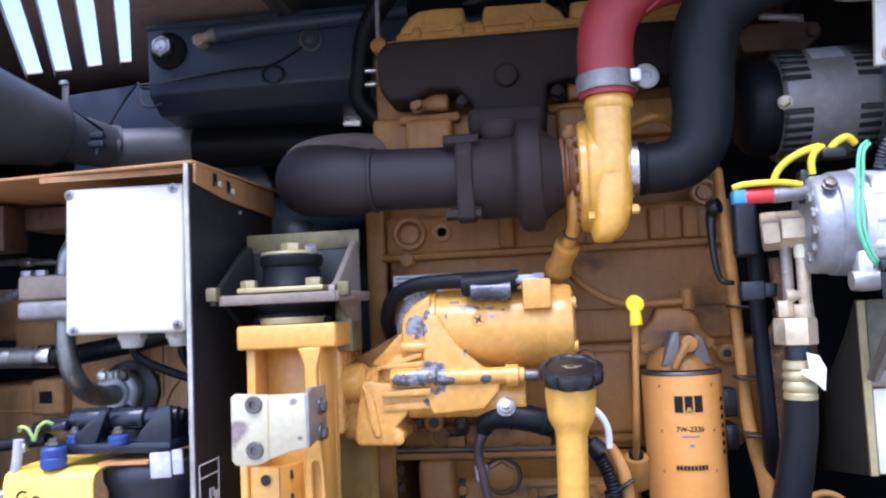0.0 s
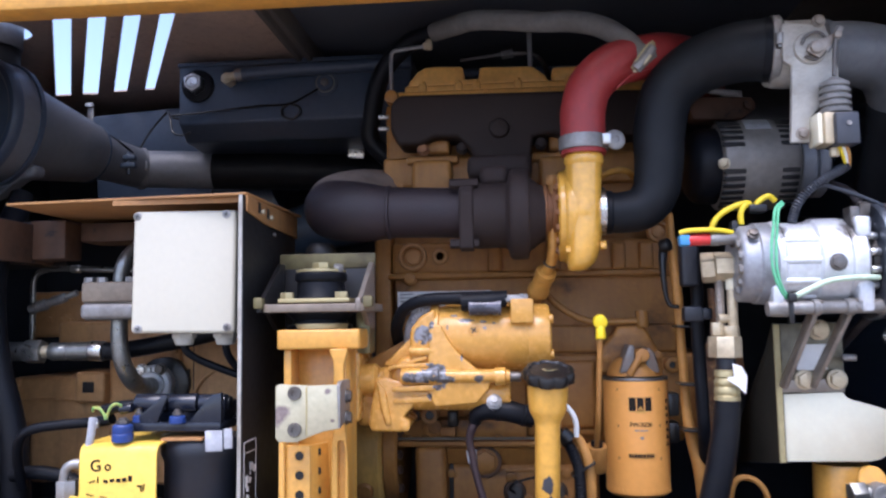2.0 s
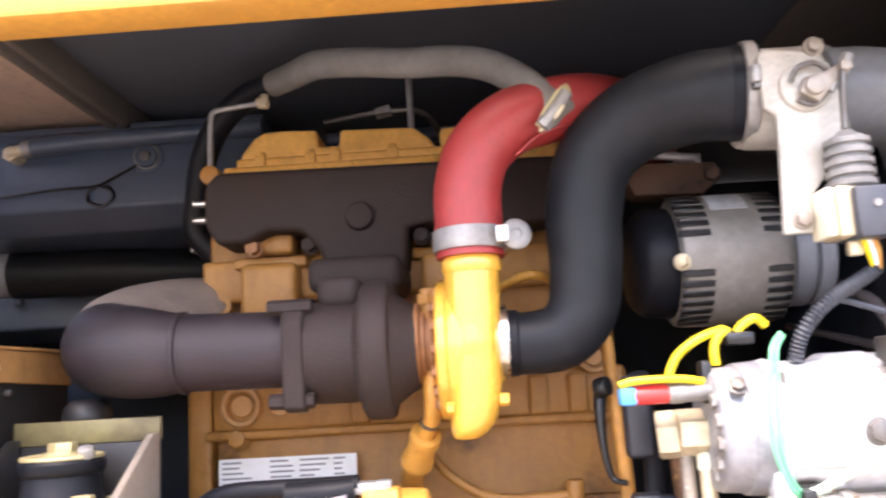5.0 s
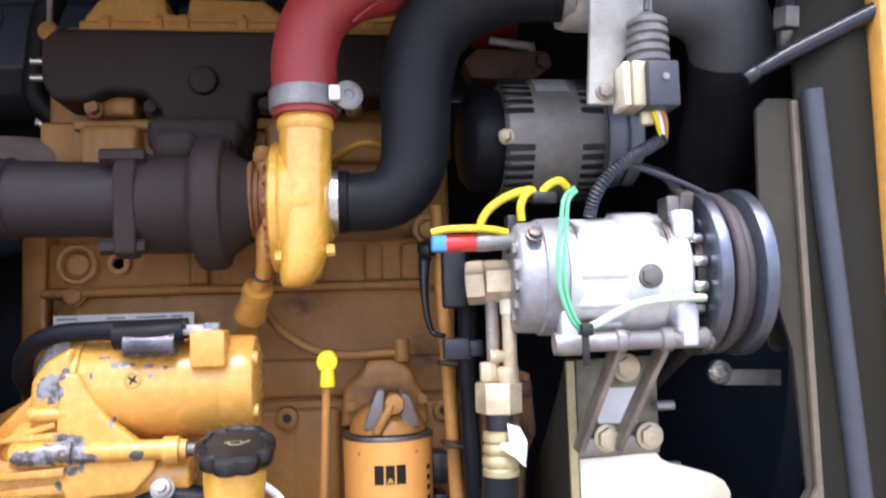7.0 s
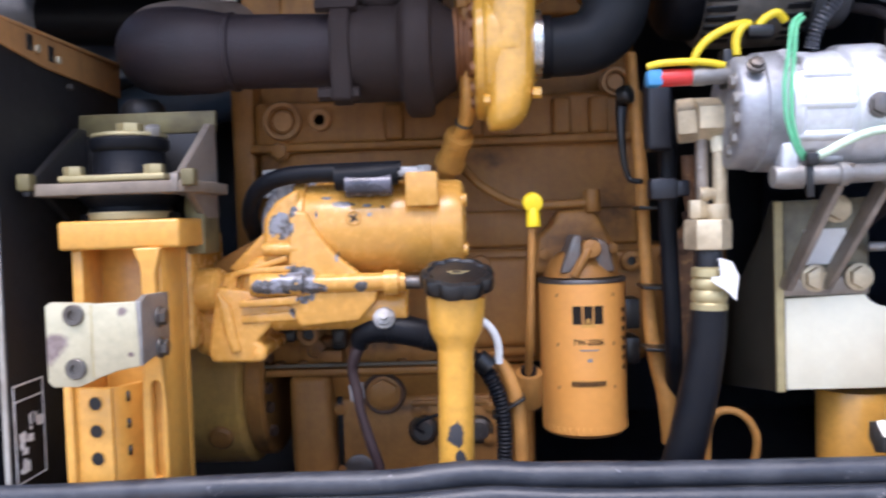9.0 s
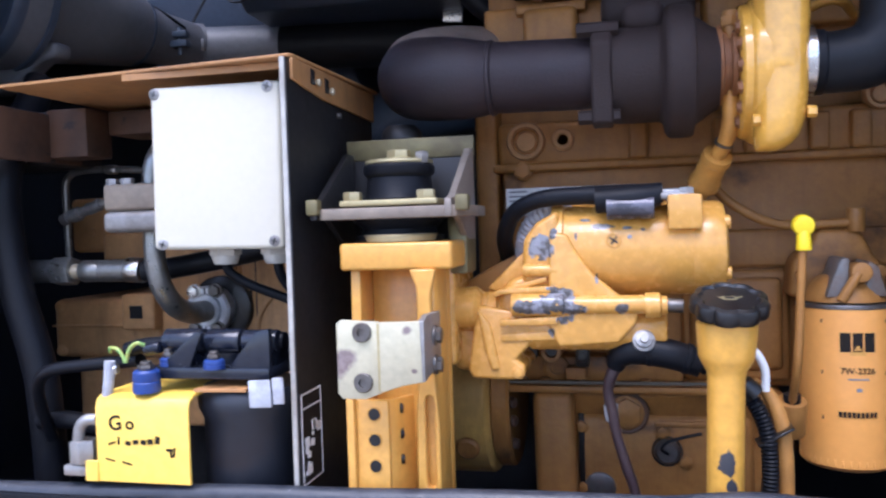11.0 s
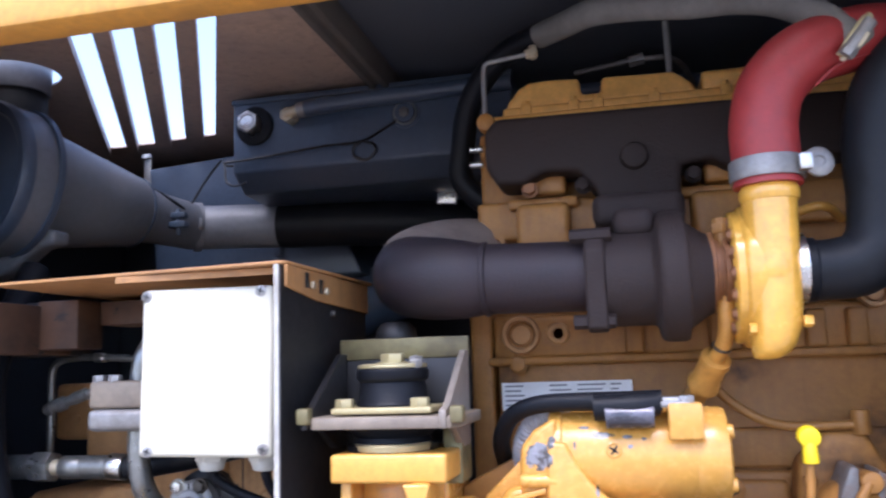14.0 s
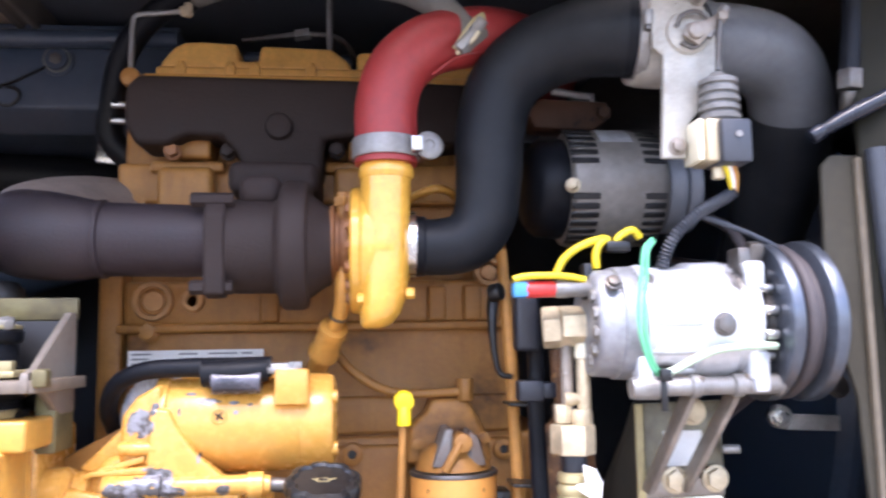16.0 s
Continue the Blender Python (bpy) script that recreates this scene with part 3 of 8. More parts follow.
# Return edge faces away from the light; its shade is in the colour.
part("trim_4", prism([(0.640, 1.012), (0.640, 1.004), (0.684, 0.985), (0.7135, 0.985), (0.7135, 1.012)], "z", 0.9, 2.085, 0.003), M_OLIVESHADE, label="return edge of the side panel, dark olive for its shade", category="trim", kind="structure")
part("trim_5", prism([(0.605, 1.02), (0.665, 1.02), (0.660, 1.44), (0.650, 1.872), (0.612, 1.872), (0.600, 1.860), (0.597, 1.75), (0.609, 1.66), (0.624, 1.606), (0.631, 1.464), (0.608, 1.432), (0.605, 1.384), (0.612, 1.34)], "y", 1.0125, 1.020, 0.002), M_JAMB,
     label="dull olive-brown jamb plate with a curved cutout", category="jamb plate", kind="structure")
part("trim_7", prism([(0.620, 1.02), (0.662, 1.02), (0.657, 1.454), (0.655, 1.600), (0.648, 1.868), (0.635, 1.868), (0.635, 1.605), (0.636, 1.466), (0.612, 1.430), (0.609, 1.384), (0.620, 1.34)], "y", 1.0035, 1.0120, 0.002), M_STRIP,
     label="worn tan folded strip along the jamb", category="trim", kind="structure")
part("trim_8", rod((0.622, 1.0035, 1.392), (0.622, 0.997, 1.392), 0.007, seg=6, edge=0.001), M_BOLT, label="dark bolt head in the jamb plate", category="bolt", kind="structure")
part("trim_9", rod((0.653, 1.0035, 1.381), (0.653, 0.997, 1.381), 0.006, seg=6, edge=0.001), M_BOLT, label="small dark bolt head in the jamb plate", category="bolt", kind="structure")
part("trim_6", tube([(0.692, 0.990, 1.02), (0.683, 0.990, 1.30), (0.676, 0.990, 1.42), (0.6635, 0.990, 1.64), (0.656, 0.990, 1.76), (0.650, 0.990, 1.874)], 0.0112, seg=16), M_JSEAL,
     label="weathered blue-grey bulb seal down the jamb", category="door seal", kind="structure")
part("wall_front_low", join(box((-1.62, 0.930, 0.0), (1.45, 0.955, 1.302), 0.008), box((-1.62, 0.955, 1.272), (1.45, 0.998, 1.288), 0.003)), M_FRAME, label="yellow sill panel below the opening", category="sill", kind="structure")
seal = thing("sill_seal", (0, 0.985, 1.288), "weathered black rubber seal sagging along the yellow sill", "door seal")
SAG = [(-1.62, 1.300), (-0.80, 1.313), (-0.42, 1.322), (-0.10, 1.3285), (-0.02, 1.328), (0.03, 1.333), (0.07, 1.3365), (0.13, 1.333), (0.25, 1.331), (0.72, 1.331)]


def sag(x):
    """Height of the seal's middle: it droops to one end and has one hump."""
    for (xa, za), (xb, zb) in zip(SAG, SAG[1:]):
        if x <= xb:
            u = (x - xa) / (xb - xa)
            return za + (zb - za) * u * u * (3 - 2 * u)
    return SAG[-1][1]


wob = lambda x, a: a * (math.sin(3.1 * x + 1) + 0.5 * math.sin(8.3 * x) + 0.3 * math.sin(29 * x))
for x0, x1, dz in ((-1.6, -0.402, 0.0), (-0.414, 0.655, 0.0008)):
    xa = [x0 + (x1 - x0) * k / 34 for k in range(35)]
    part("bulb", tube([(x, 0.986 + wob(x, 0.0010) - 2 * dz, sag(x) + dz + wob(x + 2, 0.0005)) for x in xa], [0.0126 + wob(x + 4, 0.0004) for x in xa], seg=14, n=3), M_SEAL, seal)
xs = [-1.6 + 0.07 * k for k in range(33)]
# Black tube laid in the crease stands in for its shade.
part("crease", tube([(x, 0.9745 + wob(x, 0.0008), sag(x) - 0.010 + wob(x + 1, 0.0007)) for x in xs], 0.0032, seg=8, n=3), M_CAP, seal, "black strip for the shade in the crease under the bulb")
part("grip", tube([(x, 0.968 + wob(x + 1, 0.0013), sag(x) - 0.0175 + wob(x, 0.0012)) for x in xs], 0.0090, seg=12, n=3), M_SEAL, seal)
part("foot", box((-1.6, 0.968, 1.2885), (0.66, 0.996, 1.316), 0.003), M_RUBBER, seal)


# ---- the diesel engine ----
TX = (1, 0, 0)
eng = thing("diesel_engine", (0.05, 1.5, 1.05), "large yellow-painted diesel engine, oily and dusty", "engine")
block = part("cylinder_block", join(box((-0.225, 1.322, 1.386), (0.308, 1.75, 1.700), 0.006, 3), box((-0.228, 1.312, 1.698), (0.312, 1.75, 1.760), 0.008, 3)), M_BLOCK, eng, "aged tan-yellow cast block")
for x in (-0.045, 0.065, 0.105, 0.185, 0.235):
    part("rib", box((x, 1.302, 1.702), (x + 0.026, 1.325, 1.752), 0.005, 3), M_BLOCK, block)
part("rib", box((-0.235, 1.306, 1.690), (0.310, 1.330, 1.702), 0.004, 3), M_BLOCK, block)
for c, r in (((-0.187, 1.312, 1.733), 0.027), ((0.272, 1.312, 1.770), 0.020)):
    # Paler enamel on plugs and boss paints in their rim highlight.
    part("core_plug", lathe(c, (0, -1, 0), [(-0.01, r), (0.007, r), (0.010, r * 0.93), (0.010, r * 0.76), (0.007, r * 0.70), (-0.001, r * 0.68), (-0.001, r * 0.60), (0.004, r * 0.50), (0.006, 0.0)], 36), M_PUMP, block)
part("plug", bolt((-0.193, 1.312, 1.692), (0, -1, 0), 0.012, 0.010, 0.014), M_BLOCK, block)
part("boss", lathe((-0.135, 1.318, 1.733), (0, -1, 0), [(-0.01, 0.0165), (0.014, 0.0155), (0.016, 0.013), (0.016, 0.0080), (-0.004, 0.0075), (-0.004, 0.0)], 28), M_PUMP, block)
for x, z, y in ((0.080, 1.524, 1.305), (0.287, 1.525, 1.308), (0.345, 1.524, 1.335)):
    part("boss", lathe((x, y, z), (0, -1, 0), [(-0.02, 0.016), (0.008, 0.014), (0.010, 0.011), (0.010, 0.0062), (-0.004, 0.006), (-0.004, 0.0)], 24), M_BLOCK, block)
    # Black discs stand in for the shade inside the boss holes.
    part("hole", rod((x, y + 0.004, z), (x, y - 0.004, z), 0.0060, seg=18, edge=0), M_CAP, block)
part("hole", rod((-0.135, 1.3225, 1.733), (-0.135, 1.3120, 1.733), 0.0074, seg=18, edge=0), M_CAP, block)
part("side_cover", join(box((0.020, 1.312, 1.395), (0.160, 1.33, 1.546), 0.008, 3), box((0.030, 1.305, 1.41), (0.150, 1.32, 1.535), 0.010, 3)), M_BLOCK, eng)
part("side_cover", join(box((-0.035, 1.314, 1.548), (0.300, 1.33, 1.600), 0.006, 3), box((0.225, 1.308, 1.392), (0.308, 1.33, 1.540), 0.008, 3)), M_BLOCK, eng)
part("block_end", join(box((0.3085, 1.335, 1.392), (0.372, 1.75, 1.545), 0.008, 3)), M_BLOCK, eng)
# serial plate
plate = part("serial_plate", box((-0.217, 1.3045, 1.628), (-0.039, 1.3065, 1.667), 0.0005, 1), M_WHITE, eng, "pale printed serial plate")
for k in range(5):
    z = 1.662 - 0.0065 * k
    for x0, w in ((-0.212, 0.055), (-0.150, 0.030), (-0.112, 0.038), (-0.068, 0.025)):
        part("print_bar", box((x0, 1.3038, z - 0.0012), (x0 + w * (0.7 + 0.3 * math.sin(7 * k + 40 * x0)), 1.3046, z + 0.0012), 0, 1), M_GREYTXT, plate)
# flywheel housing
hsg = part("flywheel_housing", prism([(1.318, 1.435), (1.316, 1.80), (1.75, 1.80), (1.75, 1.435)], "x", -0.262, -0.2295, 0.006, 3), M_BLOCK, eng)
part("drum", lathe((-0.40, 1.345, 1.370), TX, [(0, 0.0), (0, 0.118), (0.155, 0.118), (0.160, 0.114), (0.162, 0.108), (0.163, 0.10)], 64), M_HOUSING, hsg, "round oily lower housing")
part("drum_flange", lathe((-0.238, 1.345, 1.370), TX, [(0, 0.06), (0, 0.104), (0.003, 0.108), (0.022, 0.108), (0.026, 0.103), (0.026, 0)], 56), M_BLOCK, hsg)
part("bolt", lathe((-0.270, 1.243, 1.312), (0, -1, -0.35), [(-0.004, 0.017), (0.006, 0.0165), (0.009, 0.013), (0.009, 0)], 28), M_BLOCK, hsg)
for y, z in ((1.262, 1.412), (1.257, 1.372), (1.262, 1.345), (1.275, 1.310)):
    part("bolt", bolt((-0.212, y, z), (1, -0.4, 0), 0.008, 0.008), M_BROWN, hsg)
part("lower_flange", join(box((-0.222, 1.255, 1.386), (0.100, 1.34, 1.396), 0.003), box((-0.21, 1.285, 1.396), (0.02, 1.33, 1.432), 0.006)), M_BLOCK, eng)
for x in (-0.196, -0.165, -0.118, -0.03, 0.05):
    part("flange_bolt", bolt((x, 1.275, 1.3955), (0, 0, 1), 0.0075, 0.008), M_BLOCK, eng)
part("boss", lathe((-0.150, 1.285, 1.415), (0, -1, 0), [(-0.02, 0.02), (0.006, 0.018), (0.008, 0.015), (0.008, 0.008), (-0.004, 0.008), (-0.004, 0)], 24), M_BLOCK, eng)
pan = part("oil_pan", join(prism([(1.30, 1.12), (1.30, 1.335), (1.27, 1.383), (1.75, 1.383), (1.75, 1.12)], "x", -0.150, 0.150, 0.010, 3), box((-0.128, 1.285, 1.20), (0.108, 1.31, 1.352), 0.012, 3)), M_BLOCK, eng)
for x, z in ((-0.118, 1.335), (0.090, 1.335), (-0.118, 1.25), (0.02, 1.29), (0.085, 1.29), (-0.01, 1.33)):
    part("pan_bolt", join(bolt((x, 1.287, z), (0, -1, 0), 0.008, 0.009, 0.012)), M_BLOCK, pan)
part("drain_plug", bolt((-0.056, 1.274, 1.357), (0, -1, 0), 0.0215, 0.010, 0.0235), M_BLOCK, pan)
# Brown ring stands in for the shade round the plug's rim.
part("plug_ring", lathe((-0.056, 1.2745, 1.357), (0, -1, 0), [(-0.016, 0.0), (0.0, 0.0), (0.002, 0.0245), (0.003, 0.0262), (0.002, 0.0285), (-0.002, 0.0295), (-0.016, 0.0300)], 36), M_BROWN, pan, "brown ring for the shade round the plug")
part("side_plug", lathe((0.0716, 1.286, 1.302), (0, -1, 0), [(-0.004, 0.017), (0.006, 0.016), (0.010, 0.012), (0.010, 0)], 28), M_BOLT, pan)
for x, z, r in ((-0.004, 1.303, 0.0215), (0.0716, 1.302, 0.0205)):
    # Black rings paint shade into the grooves round the side plugs.
    part("groove_ring", lathe((x, 1.2858, z), (0, -1, 0), [(-0.003, r - 0.005), (0.002, r - 0.003), (0.002, r - 0.001), (-0.003, r)], 32), M_CAP, pan)
part("flange_step", box((-0.020, 1.282, 1.336), (0.100, 1.31, 1.344), 0.003), M_BLOCK, pan)
part("sump_rib", prism([(-0.182, 1.387), (-0.126, 1.387), (-0.120, 1.15), (-0.178, 1.15)], "y", 1.255, 1.31, 0.012, 4), M_BLOCK, pan)
part("bracket_tab", box((-0.135, 1.258, 1.404), (-0.108, 1.29, 1.420), 0.002), M_BLOCK, pan)
part("sender", join(box((-0.122, 1.262, 1.420), (-0.104, 1.29, 1.448), 0.003), rod((-0.113, 1.26, 1.434), (-0.113, 1.29, 1.434), 0.007, seg=14)), M_CAP, pan, "small black sender")
part("boss", lathe((-0.156, 1.285, 1.4395), (0, -1, 0), [(-0.03, 0.0155), (0.012, 0.0150), (0.014, 0.0130), (0.014, 0.0085), (0.002, 0.008), (0.002, 0)], 28), M_PUMP, pan)
# Black disc and box stand in for shade in hole and slot.
part("boss_hole", rod((-0.156, 1.2845, 1.4395), (-0.156, 1.2805, 1.4395), 0.0078, seg=18, edge=0), M_CAP, pan)
part("dark_slot", box((-0.212, 1.284, 1.428), (-0.176, 1.30, 1.446), 0.003), M_CAP, pan)
# Thin pale strip paints in the shine along the rail edge.
part("ledge_edge", box((-0.216, 1.2525, 1.3985), (0.100, 1.2565, 1.4035), 0.001, 1), M_STRIP, pan, "pale strip for the shine on the pan rail edge")
part("cover_groove", box((-0.122, 1.283, 1.20), (-0.114, 1.287, 1.352), 0.001, 1), M_CAP, pan)
part("side_plug", join(lathe((-0.004, 1.286, 1.303), (0, -1, 0), [(-0.004, 0.018), (0.006, 0.017), (0.010, 0.013), (0.010, 0)], 28)), M_BOLT, pan)
part("side_plug", lathe((-0.094, 1.286, 1.250), (0, -1, 0), [(-0.004, 0.022), (0.004, 0.021), (0.006, 0.017), (0.006, 0)], 28), M_BOLT, pan)
part("sensor_wire", tube([(-0.004, 1.272, 1.303), (-0.012, 1.262, 1.312), (-0.004, 1.26, 1.322), (0.015, 1.262, 1.328), (0.04, 1.27, 1.332)], 0.0022, seg=8), M_RUBBER, pan)
# head
head = part("cylinder_head", join(box((-0.245, 1.362, 1.756), (0.310, 1.72, 2.045), 0.008, 3), box((-0.247, 1.335, 1.872), (0.312, 1.37, 1.930), 0.006, 3)), M_BLOCK, eng)
for x0, x1 in ((-0.187, -0.110), (0.055, 0.130)):
    part("port_boss", join(box((x0, 1.305, 1.845), (x1, 1.37, 1.920), 0.010, 3), box((x0 - 0.012, 1.318, 1.914), (x1 + 0.012, 1.37, 1.930), 0.005)), M_BLOCK, head)
for x0, x1 in ((-0.161, -0.114), (0.075, 0.125)):
    part("port_boss", box((x0, 1.302, 1.930), (x1, 1.37, 1.966), 0.006, 3), M_BLOCK, head)
part("eye_lug", join(lathe((-0.222, 1.345, 1.868), (0, -1, 0), [(-0.01, 0.016), (0.012, 0.015), (0.012, 0.008), (-0.008, 0.008), (-0.008, 0)], 24), box((-0.245, 1.34, 1.872), (-0.222, 1.365, 1.93), 0.005)), M_BLOCK, head)
# rocker cover
rc = part("rocker_cover", join(box((-0.222, 1.352, 2.044), (0.33, 1.68, 2.068), 0.006, 3), box((-0.206, 1.362, 2.066), (0.33, 1.66, 2.082), 0.005, 3)), M_ROCKER, eng, "yellow rocker cover")
part("cover_hump", prism([(-0.203, 2.080), (-0.198, 2.092), (-0.182, 2.112), (-0.166, 2.121), (-0.140, 2.1225), (-0.089, 2.120), (-0.087, 2.094), (-0.058, 2.093), (-0.055, 2.118), (0.050, 2.115), (0.072, 2.098), (0.084, 2.080)], "y", 1.368, 1.64, 0.006, 3), M_ROCKER, rc)
part("cover_hump", box((0.088, 1.37, 2.080), (0.33, 1.64, 2.112), 0.008, 3), M_ROCKER, rc)
for x, z in ((-0.128, 2.122), (-0.072, 2.094), (0.068, 2.094), (0.10, 2.082)):
    part("cover_bolt", bolt((x, 1.40, z), (0, 0, 1), 0.008, 0.007), M_STEEL if z > 2.12 else M_ROCKER, rc)
for x in (-0.043, 0.072):
    part("cover_bolt", rod((x, 1.372, 2.052), (x, 1.342, 2.052), 0.012, seg=20, edge=0.003), M_ROCKER, rc)
# manifold
man = part("exhaust_manifold", prism([(-0.222, 1.968), (-0.222, 2.020), (-0.205, 2.038), (0.10, 2.034), (0.285, 2.030), (0.285, 1.952), (0.160, 1.940), (0.105, 1.940), (0.085, 1.955), (0.044, 1.950), (0.040, 1.895), (-0.060, 1.895), (-0.074, 1.930), (-0.094, 1.953), (-0.140, 1.955), (-0.166, 1.940), (-0.206, 1.941)], "y", 1.268, 1.352, 0.0095, 4), M_RUST, eng, "heat-browned cast-iron exhaust manifold")
part("outlet_leg", box((-0.075, 1.20, 1.862), (0.040, 1.34, 1.905), 0.014, 4), M_RUST, man)
part("boss", rod((-0.017, 1.300, 1.966), (-0.017, 1.258, 1.966), 0.022, 0.018, edge=0.005), M_RUST, man)
for x, z, m_ in ((-0.163, 1.937, M_BEARING), (-0.088, 1.937, M_RUST), (0.060, 1.940, M_RUST), (0.176, 1.936, M_BEARING)):
    part("manifold_bolt", bolt((x, 1.296, z), (0, -1, 0), 0.0095, 0.016, 0.012), m_, man)
part("bolt", rod((-0.224, 1.330, 2.044), (-0.224, 1.298, 2.044), 0.0135, seg=24, edge=0.004), M_BLOCK, man, "orange-yellow banjo bolt")
for z in (2.008, 1.985):
    part("stud", rod((-0.232, 1.318, z), (-0.252, 1.316, z), 0.005, seg=12), M_STEEL, man)
pl = thing("leak_off_pipe", (-0.224, 1.33, 2.046), "thin bare steel pipe bent over the rocker cover", "pipe")
part("pipe", tube([(-0.226, 1.312, 2.046), (-0.226, 1.312, 2.09), (-0.225, 1.312, 2.128), (-0.221, 1.312, 2.136), (-0.212, 1.313, 2.139), (-0.160, 1.320, 2.1475)], 0.0038, seg=10), M_DULLALU, pl)
part("fitting", rod((-0.163, 1.320, 2.147), (-0.146, 1.322, 2.151), 0.0075, seg=6, edge=0.001), M_BRASS, pl)
part("fitting", rod((-0.152, 1.321, 2.140), (-0.152, 1.321, 2.160), 0.0062, seg=12), M_BRASS, pl)
inj = thing("fuel_lines", (0.05, 1.45, 2.09), "dark fuel lines and hose behind the rocker cover", "pipe")
part("joint", rod((-0.012, 1.455, 2.168), (0.012, 1.455, 2.172), 0.010, seg=6, edge=0.001), M_DULLALU, inj)
part("line", tube([(-0.10, 1.50, 2.175), (0.0, 1.455, 2.170), (0.06, 1.46, 2.165), (0.09, 1.50, 2.13), (0.095, 1.54, 2.09)], 0.005, seg=8), M_BOLT, inj)
part("rail", tube([(-0.10, 1.52, 2.15), (0.10, 1.52, 2.148), (0.30, 1.53, 2.15)], 0.012, seg=12), M_BLACK, inj)
part("upright", rod((0.047, 1.40, 2.05), (0.045, 1.40, 2.24), 0.005, seg=10), M_DULLALU, inj)

# ---- turbocharger and exhaust ----
tb = thing("turbocharger", (0.03, 1.155, 1.70), "turbocharger with browned turbine and yellow compressor housing", "turbocharger")
TY, TZ = 1.155, 1.789
part("turbine_housing", lathe((-0.060, TY, TZ), TX, [(0, 0.046), (0, 0.056), (0.012, 0.0565), (0.052, 0.0565), (0.056, 0.060), (0.058, 0.070), (0.061, 0.0745), (0.066, 0.0765), (0.086, 0.0765), (0.090, 0.074), (0.092, 0.063), (0.102, 0.056), (0.110, 0.050), (0.118, 0.046), (0.120, 0.03), (0.120, 0)], 56), M_RUST, tb, "browned cast-iron turbine housing")
part("turbine_volute", join(box((-0.050, 1.125, 1.835), (0.000, 1.30, 1.872), 0.014, 4), box((0.000, 1.14, 1.832), (0.034, 1.22, 1.868), 0.008, 3)), M_RUST, tb)
fl = part("exhaust_flange", prism([(TY + p[0], TZ + p[1]) for p in [(-0.052, -0.030), (-0.050, -0.060), (-0.028, -0.064), (0.0, -0.052), (0.035, -0.052), (0.055, -0.03), (0.058, 0.03), (0.045, 0.058), (0.018, 0.064), (0, 0.055), (-0.04, 0.052), (-0.056, 0.03)]], "x", -0.084, -0.060, 0.004, 3), M_RUST, tb)
for y, z in ((1.117, 1.738), (1.115, 1.838), (1.195, 1.838)):
    part("bolt", rod((-0.100, y, z), (-0.052, y, z), 0.0085, seg=6, edge=0.001), M_RUST, fl)
part("bearing_housing", lathe((0.056, TY, TZ + 0.004), TX, [(0, 0.044), (0.005, 0.046), (0.007, 0.038), (0.011, 0.038), (0.012, 0.034), (0.015, 0.034), (0.016, 0.0405), (0.021, 0.0405), (0.022, 0.038), (0.0245, 0.038), (0.026, 0.036), (0.036, 0.036), (0.036, 0)], 44), M_BEARING, tb, "rusty orange-brown bearing housing")
part("oil_inlet", join(rod((0.072, TY - 0.012, 1.815), (0.072, TY - 0.012, 1.852), 0.0095, seg=16, edge=0.002), rod((0.072, TY - 0.012, 1.834), (0.072, TY - 0.012, 1.846), 0.0125, seg=6)), M_BLOCK, tb)
# compressor: a scroll whose radius grows towards its outlet
sc = bmesh.new()
rings = []
for k in range(65):
    u = k / 64
    a = radians(-80 + 360 * u)
    rr, cr = 0.052 + 0.004 * u, 0.017 + 0.006 * u
    c = Vector((0.1195, TY + rr * math.sin(a) * 0.9, TZ - rr * math.cos(a)))
    out = Vector((0, math.sin(a), -math.cos(a)))
    rings.append([sc.verts.new(c + cr * (math.cos(t) * out + 0.95 * math.sin(t) * Vector((1, 0, 0)))) for t in [2 * math.pi * j / 20 for j in range(20)]])
for p, q in zip(rings, rings[1:]):
    for j in range(20):
        sc.faces.new([p[j], p[(j + 1) % 20], q[(j + 1) % 20], q[j]])
for rg_ in (rings[0], rings[-1]):
    sc.faces.new(rg_)
ch = part("compressor_housing", join(sc, lathe((0.094, TY, TZ), TX, [(0, 0.03), (0, 0.060), (0.004, 0.063), (0.050, 0.060), (0.053, 0.050), (0.058, 0.042), (0.064, 0.036), (0.064, 0)], 48)), M_TURBO, tb, "bright yellow compressor scroll")
part("outlet", lathe((0.1225, 1.113, 1.862), (0, 0, 1), [(0, 0.0305), (0.004, 0.0325), (0.012, 0.0325), (0.016, 0.030), (0.045, 0.030), (0.045, 0)], 32), M_TURBO, ch)
part("volute_rim", loft([(1.6885, 0.1065, 0.009, 1.122, 0.014), (1.6905, 0.1080, 0.0145, 1.121, 0.022), (1.696, 0.1110, 0.0195, 1.120, 0.029), (1.705, 0.1145, 0.0235, 1.119, 0.033), (1.722, 0.1180, 0.0265, 1.119, 0.0345), (1.75, 0.1200, 0.0282, 1.119, 0.035), (1.80, 0.1208, 0.0290, 1.119, 0.035), (1.84, 0.1216, 0.0294, 1.118, 0.034), (1.868, 0.1222, 0.0298, 1.115, 0.0315)], 40, 2.15), M_TURBO, ch)
part("back_flange", lathe((0.079, 1.170, 1.785), TX, [(0, 0.038), (0, 0.073), (0.003, 0.0770), (0.011, 0.0785), (0.013, 0.0815), (0.017, 0.0840), (0.032, 0.0845), (0.038, 0.080), (0.040, 0.06)], 64), M_TURBO, ch)
for k in range(7):
    a = radians(118 + 21 * k)
    part("flange_bolt", bolt((0.0795, 1.170 + 0.066 * math.cos(a), 1.785 + 0.066 * math.sin(a)), (-1, 0, 0), 0.006, 0.005, 0.008), M_BEARING, ch)
